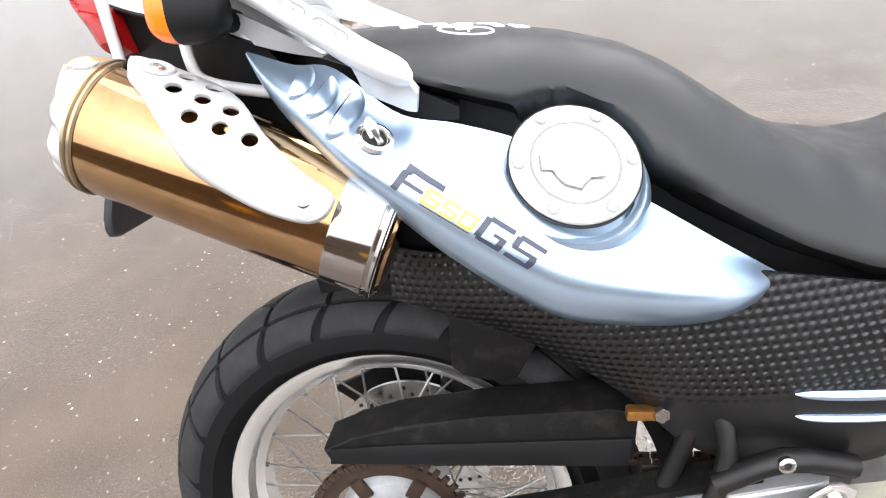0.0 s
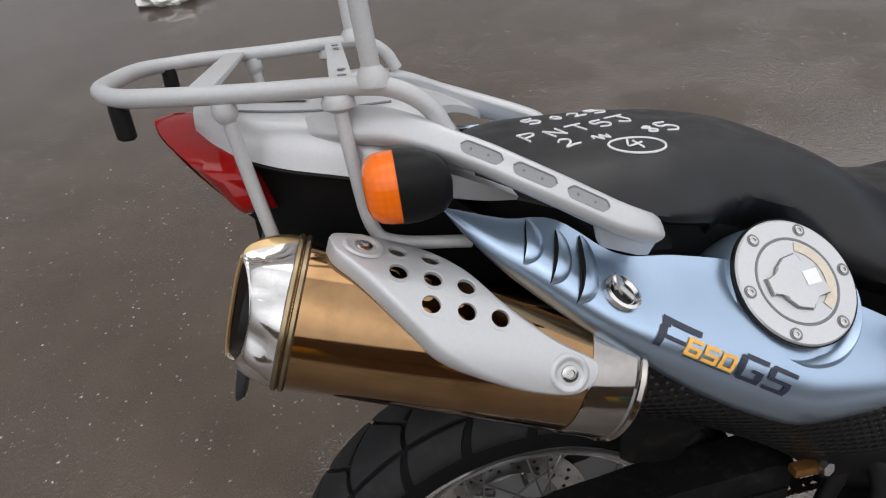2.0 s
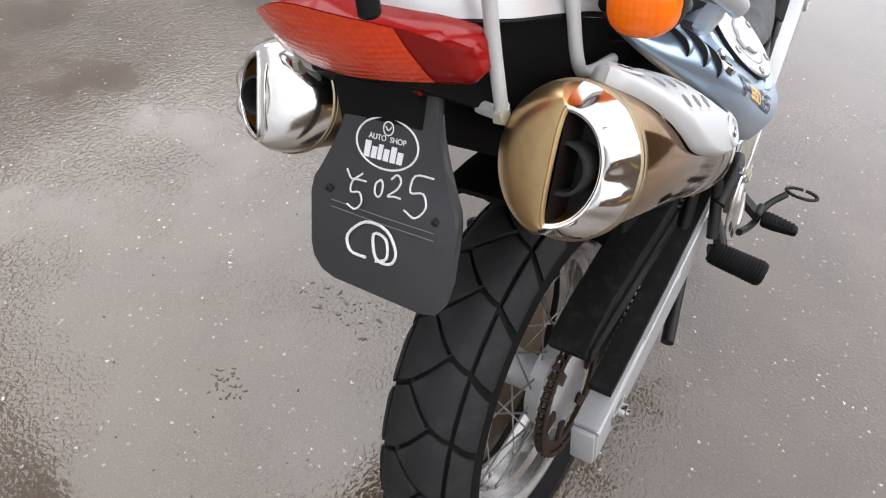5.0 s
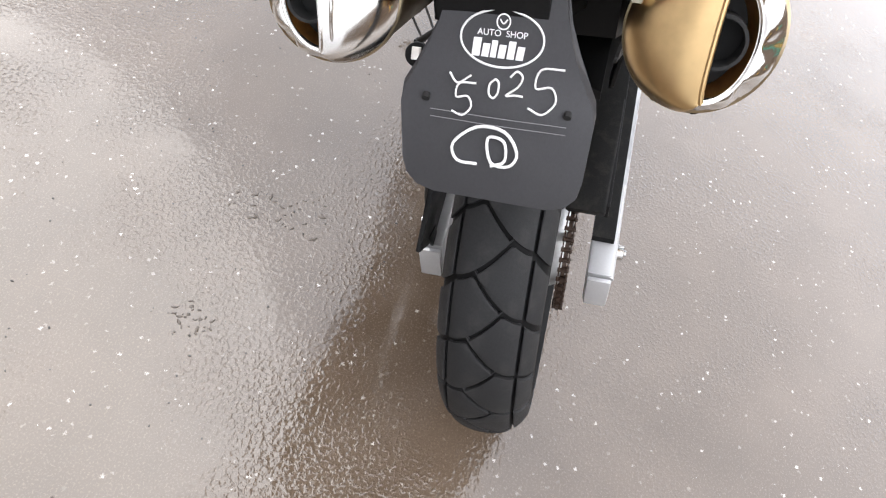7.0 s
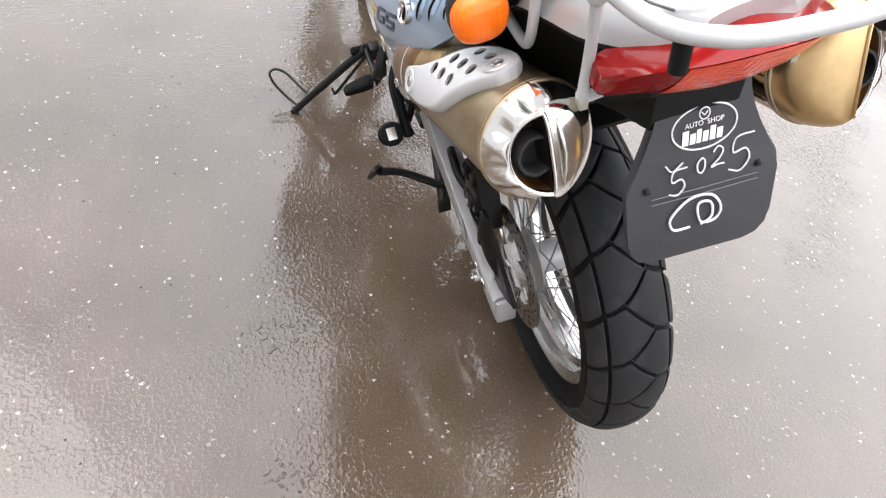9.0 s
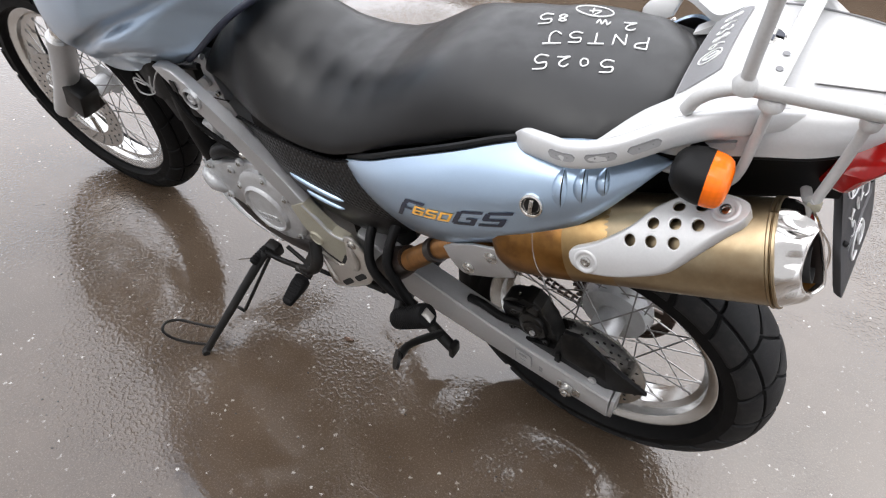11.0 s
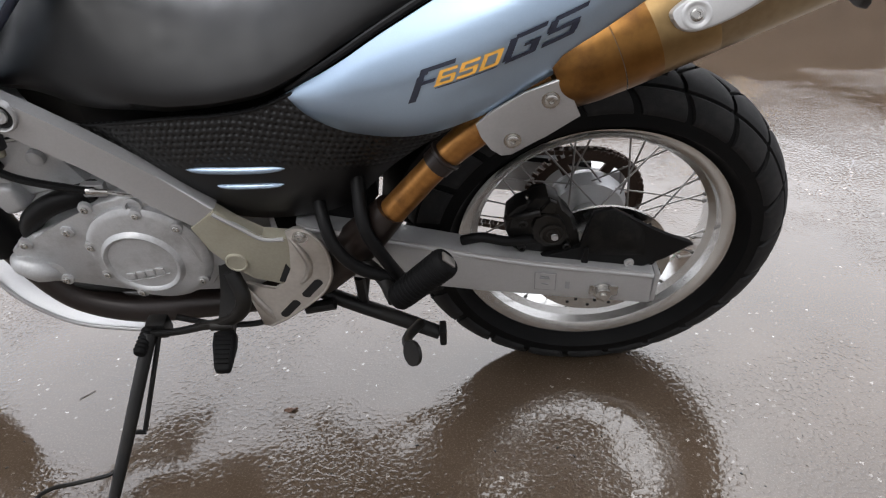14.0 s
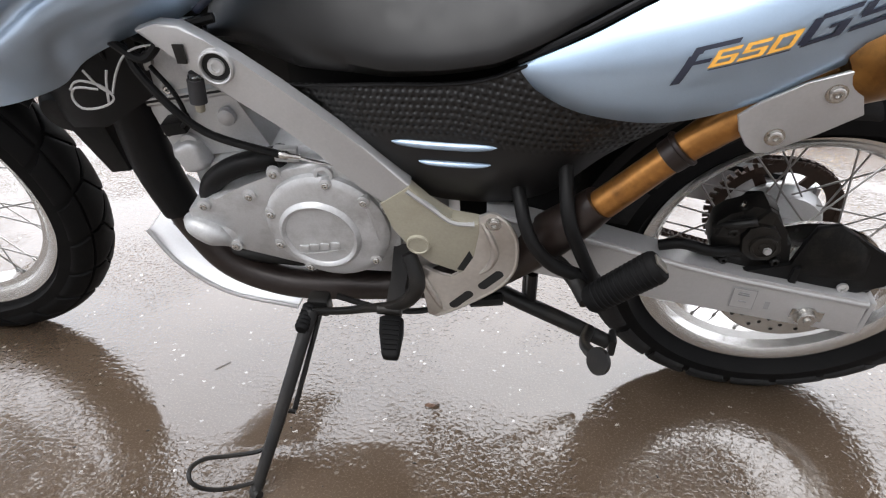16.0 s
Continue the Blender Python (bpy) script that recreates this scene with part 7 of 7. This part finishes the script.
part("caliper_piston", lathe([(0, 0.019), (0.006, 0.018), (0.007, 0.0145), (0.005, 0.0135), (0.005, 0.008), (0.007, 0.007), (0.007, 0.0005)], (0.0867, 0.135, 0.430), (0, 1, 0.05), 24), IRON, cal)
part("caliper_bolt", lathe([(0, 0.0055), (0.004, 0.0055), (0.004, 0.0005)], (0.083, 0.142, 0.428), (0, 1, 0.05), 6), CAST, cal)
for x, z in ((0.128, 0.446), (0.062, 0.398), (0.130, 0.396)):
    bolt(cal, (x, 0.126, z), (0, 1, 0), 0.0065, 0.008, IRON, "caliper_screw", 0.009)
part("slide_pin", tube([(0.150, 0.118, 0.447), (0.128, 0.132, 0.462), (0.104, 0.134, 0.470)], 0.006, 10, 4), IRON, cal)
part("bleed_nipple", lathe([(0, 0.004), (0.010, 0.004), (0.014, 0.0025)], (0.120, 0.115, 0.476), (0, 0.3, 1), 10), STEEL, cal)
guard = [(0.101, 0.384), (0.040, 0.396), (0.034, 0.440), (0.027, 0.466), (0.001, 0.473), (-0.027, 0.454), (-0.051, 0.434), (-0.085, 0.418), (-0.120, 0.404), (-0.128, 0.397), (-0.092, 0.372), (-0.053, 0.350), (0.028, 0.356), (0.084, 0.357)]
g = part("brake_guard", slab([(x, 0.128, z) for x, z in guard], (0, 0.008, 0), 0.003), BLACK, moto, "black plastic brake disc guard")
part("guard_bow", patch([(0.031, 0.136, 0.456), (0.016, 0.136, 0.466), (0.000, 0.136, 0.469), (-0.027, 0.136, 0.450), (-0.050, 0.136, 0.430)], [(0.032, 0.136, 0.386), (0.003, 0.136, 0.381), (-0.028, 0.136, 0.379), (-0.058, 0.136, 0.379)], lambda t: 0.012 * (1 - abs(2 * t - 1) ** 3), 24, 12, 0.003), DUSTY, g, "dusty bowed guard cover")
part("guard_fold", slab([(x, 0.134, z) for x, z in ((0.040, 0.362), (0.038, 0.396), (0.030, 0.400), (0.028, 0.362))], (0, 0.008, 0), 0.003), BLACK, g)
for x, z in ((0.075, 0.370), (-0.035, 0.366)):
    bolt(g, (x, 0.137, z), (0, 1, 0), 0.0075, 0.005, CAPM, "guard_bolt")
part("guard_stay", slab([(x, 0.126, z) for x, z in ((-0.050, 0.372), (-0.088, 0.385), (-0.078, 0.356), (-0.066, 0.336), (-0.052, 0.336))], (0, 0.005, 0), 0.001), BLACK, g)
part("brake_hose", tube([(0.11, 0.125, 0.41), (0.15, 0.135, 0.415), (0.19, 0.135, 0.425), (0.22, 0.13, 0.415)], 0.008, 10, 5), BLACK, moto)

# ---- chain guard and right-hand details ----
cg = [(-0.066, 0.488), (-0.032, 0.503), (0.02, 0.521), (0.12, 0.536), (0.24, 0.546), (0.275, 0.543), (0.275, 0.480), (0.16, 0.477), (0.02, 0.478), (-0.060, 0.475)]
c = part("chain_guard", slab([(x, -0.120, z - 0.012) for x, z in cg], (0, 0.055, 0), 0.004), DUSTY, moto, "dusty black plastic chain guard")
part("guard_lip", slab([(x, -0.124, z - 0.012) for x, z in ((-0.056, 0.492), (0.02, 0.499), (0.27, 0.512), (0.27, 0.476), (0.02, 0.474), (-0.058, 0.472))], (0, 0.005, 0), 0.001), BLACK, c)
part("guard_tab", box((0.272, -0.136, 0.543), (0.030, 0.014, 0.012), 0.003), BRONZE, c)
part("tab_bolt", lathe([(0, 0.008), (0.007, 0.008), (0.007, 0.0005)], (0.288, -0.143, 0.548), (0.2, -1, 0.2), 6), STEEL, c)
part("subframe_strut", tube([(0.285, -0.125, 0.36), (0.312, -0.128, 0.46), (0.335, -0.13, 0.57)], 0.010, 10, 3), IRON, moto)
part("peg_hanger", tube([(0.335, -0.17, 0.42), (0.355, -0.155, 0.51), (0.33, -0.13, 0.58)], 0.010, 10, 3), IRON, moto)
part("peg_hanger", tube([(0.345, -0.165, 0.48), (0.40, -0.170, 0.515), (0.47, -0.16, 0.50)], 0.012, 10, 3), IRON, moto)
bolt(moto, (0.398, -0.178, 0.518), (0, -1, 0.2), 0.008, 0.006, STEEL, "hanger_bolt")
bp = part("brake_pedal", tube([(0.50, -0.19, 0.33), (0.58, -0.20, 0.30), (0.66, -0.21, 0.30), (0.70, -0.235, 0.31)], 0.007, 10, 5), IRON, moto, "black brake pedal with a toothed ring")
part("pedal_ring", tube([V((0.712, -0.262, 0.312)) + V((0.016 * math.cos(t), 0.030 * math.sin(t), 0.004 * math.sin(t))) for t in (2 * math.pi * i / 40 for i in range(40))], [0.0042 if i % 2 else 0.0030 for i in range(40)], 8, 1, False, loop=True), IRON, bp)

# ---- front fork ----
for s in (1, -1):
    f = part("fork_leg", tube([(1.497, 0.045 + s * 0.098, 0.347), (1.40, 0.030 + s * 0.098, 0.48), (1.33, 0.02 + s * 0.098, 0.61)], [0.028, 0.030, 0.030], 16, 3), ALLOY, moto, "silver lower fork leg")
    part("fork_tube", tube([(1.33, 0.02 + s * 0.098, 0.61), (1.20, s * 0.098, 0.85), (1.15, s * 0.098, 0.94)], 0.0205, 14, 3), CHROME, f)
part("front_caliper", box((1.40, 0.125, 0.42), (0.08, 0.06, 0.10), 0.012, Matrix.Rotation(radians(-30), 3, "Y")), IRON, moto, "black front brake caliper")
part("front_mudguard", sheet([[(1.40, y * 0.07, 0.72 - 0.03 * abs(y)) for y in (1, 0.5, 0, -0.5, -1)], [(1.26, y * 0.07, 0.66 - 0.03 * abs(y)) for y in (1, 0.5, 0, -0.5, -1)], [(1.16, y * 0.06, 0.57 - 0.02 * abs(y)) for y in (1, 0.5, 0, -0.5, -1)]], 0.004, 16, 10), BLACK, moto, "black inner front mudguard")
# ---- surroundings ----
PLASTER = material("grey_plaster", (0.50, 0.50, 0.50), 0.85, 0, 0, 0.2, 3, 0.3, 60)
BRICKY = material("brown_wall_paint", (0.12, 0.085, 0.06), 0.85, 0, 0, 0.25, 2, 0.3, 60)
GREENP = material("green_paint", (0.05, 0.33, 0.24), 0.5, 0, 0, 0.15, 12)
YELLOWP = material("yellow_paint", (0.72, 0.42, 0.04), 0.5, 0, 0, 0.15, 12)
FOIL = material("white_plastic_bag", (0.75, 0.74, 0.70), 0.4, 0, 0, 0.08, 20)
LEAF = material("brown_leaf", (0.11, 0.055, 0.03), 0.6, 0, 0, 0.3, 90)
GRIT = material("dark_grit", (0.012, 0.010, 0.008), 0.6, 0, 0, 0.3, 120)
MUD = material("dark_mud", (0.060, 0.046, 0.034), 0.35, 0, 0, 0.3, 120, 0.5, 400)
# out of view: added and sized to darken what the wet ground mirrors
tagged(link("wall_north", box((15.95, 14.0, 4.75), (28.1, 0.4, 9.5), 0.0, bm=box((-14.05, 14.0, 12.5), (31.9, 0.4, 25.0), 0.0)), PLASTER, None, smooth=False), "unseen plain grey wall, added to darken the ground's reflections", "wall", kind="structure")
# out of view: added for the dark brown band reflected in the far water
tagged(link("wall_south", box((0, -9.6, 1.5), (40.0, 0.3, 3.0), 0.0), BRICKY, None, smooth=False), "unseen plain brown wall, added for the dark band mirrored in the ground", "wall", kind="structure")


def crate(name, label, mat, x, y, w, h, legs):
    c = tagged(new(name), label, "crate", "crates by the far wall")
    c.location = (x, y, 0)
    z0 = 0.12 if legs else 0.0
    for k in range(4):
        part("slat", box((0, 0, z0 + (h - z0) * (k + 0.5) / 4), (w, 0.4, (h - z0) / 4 - 0.02), 0.01), mat, c)
    for sx in (-1, 1):
        part("corner_post", box((sx * w * 0.47, 0.21, h / 2), (0.06, 0.05, h), 0.008), mat, c)
    return c


# stand-ins for unknown green and yellow things; only their reflections matter
crate("green_crate", "green slatted stand-in on legs, added for a green reflection in the puddle", GREENP, 2.1, -8.0, 0.62, 0.55, True)
crate("green_crate", "green slatted stand-in on legs, added for a green reflection in the puddle", GREENP, 3.05, -8.0, 0.62, 0.55, True)
crate("yellow_crate", "yellow slatted stand-in, added for a yellow reflection in the wet ground", YELLOWP, 1.25, -8.0, 0.75, 0.48, False)
crate("yellow_crate", "wide yellow slatted stand-in, added for a yellow reflection in the wet ground", YELLOWP, -3.3, -8.0, 0.9, 0.6, False)

bm = bmesh.new()
bmesh.ops.create_icosphere(bm, subdivisions=4, radius=1.0)
for v in bm.verts:
    n = noise.noise(v.co * 2.2) * 0.35 + noise.noise(v.co * 5.0) * 0.18
    v.co = V((v.co.x * 0.20 * (1 + n), v.co.y * 0.13 * (1 + n), max(-0.02, v.co.z * 0.06 * (1 + n) + 0.03)))
bag = tagged(link("plastic_bag", bm, FOIL, None), "crumpled white plastic bag lying on the wet asphalt", "bag")
bag.location = (-1.08, 3.92, 0.015)


def litter(name, label, cat, mat, x, y, length, wide, turn):
    rings = []
    for i in range(9):
        f = i / 8
        e = math.sin(math.pi * min(max(f, 0.03), 0.97)) ** 0.7
        rings.append([V((length * (f - 0.5), wide * e * q, 0.0012 + (0.004 * math.sin(3 * f + q) ** 2 if wide > 0.002 else 0.0) + 0.0008 * h)) for q, h in ((-1, 0), (0, 1), (1, 0), (0, -1))])
    ob = tagged(link(name, loft(rings), mat, None), label, cat)
    ob.matrix_world = Matrix.Translation((x, y, 0.0)) @ Matrix.Rotation(turn, 4, "Z")


litter("fallen_leaf", "small curled brown leaf on wet asphalt", "leaf", LEAF, 0.553, 0.195, 0.026, 0.005, 0.3)
litter("twig", "thin dark twig lying on wet asphalt", "twig", MUD, 0.968, 0.140, 0.032, 0.0011, 0.9)
random.seed(5)
for cx, cy, k, spread in ((0.10, 0.52, 44, 0.055), (-0.19, 0.60, 36, 0.032), (-0.62, 0.42, 22, 0.05), (-0.60, 0.66, 20, 0.06)):
    bm = bmesh.new()
    for _ in range(k):
        x, y, r = random.gauss(0, spread * 0.5), random.gauss(0, spread), random.uniform(0.0006, 0.0034) * random.uniform(0.6, 1.2)
        m = Matrix.Translation((x, y, 0.0)) @ Matrix.Rotation(random.uniform(0, 3), 4, "Z") @ Matrix.Diagonal((r * random.uniform(1.0, 3.6), r, 0.0016, 1))
        bmesh.ops.create_icosphere(bm, subdivisions=2, radius=1, matrix=m)
    ob = tagged(link("mud_crumbs", bm, MUD, None), "scatter of dark mud crumbs on wet asphalt", "mud", kind="stuff")
    ob.location = (cx, cy, 0.0)

bm = bmesh.new()
for _ in range(240):
    x, y, r = random.uniform(-0.4, 1.6), random.uniform(0.25, 1.0), random.choice((0.0008, 0.001, 0.0012, 0.0016, 0.0022))
    bmesh.ops.create_icosphere(bm, subdivisions=1, radius=1, matrix=Matrix.Translation((x, y, 0.0)) @ Matrix.Rotation(random.uniform(0, 3), 4, "Z") @ Matrix.Diagonal((r * random.uniform(1.0, 1.8), r, r * 0.8, 1)))
tagged(link("grit", bm, GRIT, None), "loose dark grit scattered over the wet asphalt", "grit", kind="stuff")

# ---- true up the bodywork: the tail end sits a little larger and higher than first drawn ----
GROW = ((0.0506, 0.0104, 0.0016), (-0.0246, -0.0093, 0.0559), (0.2379, -0.0268, -0.044), (-0.1883, 0.1002, 0.2609), (0.123, 0.0481, -0.4857), (-0.4621, 0.2536, 0.1323), (-0.3284, -0.0365, -0.0765), (-0.2471, -0.0311, -0.0438), (-0.0039, 0.0247, 0.0073), (-0.2434, 0.055, 0.0282), (0.1119, 0.0293, -0.0013), (0.33, -0.3579, -0.002))


def grown(p):
    x, y, z = min(max(p.x, -0.36), 0.85), min(max(p.y, -0.28), 0.28), min(max(p.z - 0.32, 0.0), 0.73)
    f = (z, z * z, x * z, y * z, y * z * z, x * y * z, y * y * z, x * z * z, y, x * x * z, x * x * z * z, x * x * y * z)
    return p + V([sum(a * c[i] for a, c in zip(f, GROW)) for i in range(3)])


seen_meshes = set()
for ob in moto.children_recursive:
    top = ob
    while top.parent is not moto:
        top = top.parent
    if top in (rear, front) or top.name.startswith("drive_chain") or ob.data.name in seen_meshes:
        continue
    seen_meshes.add(ob.data.name)
    m = ob.matrix_basis
    back = m.inverted()
    for v in ob.data.vertices:
        v.co = back @ grown(m @ v.co)
    ob.data.update()
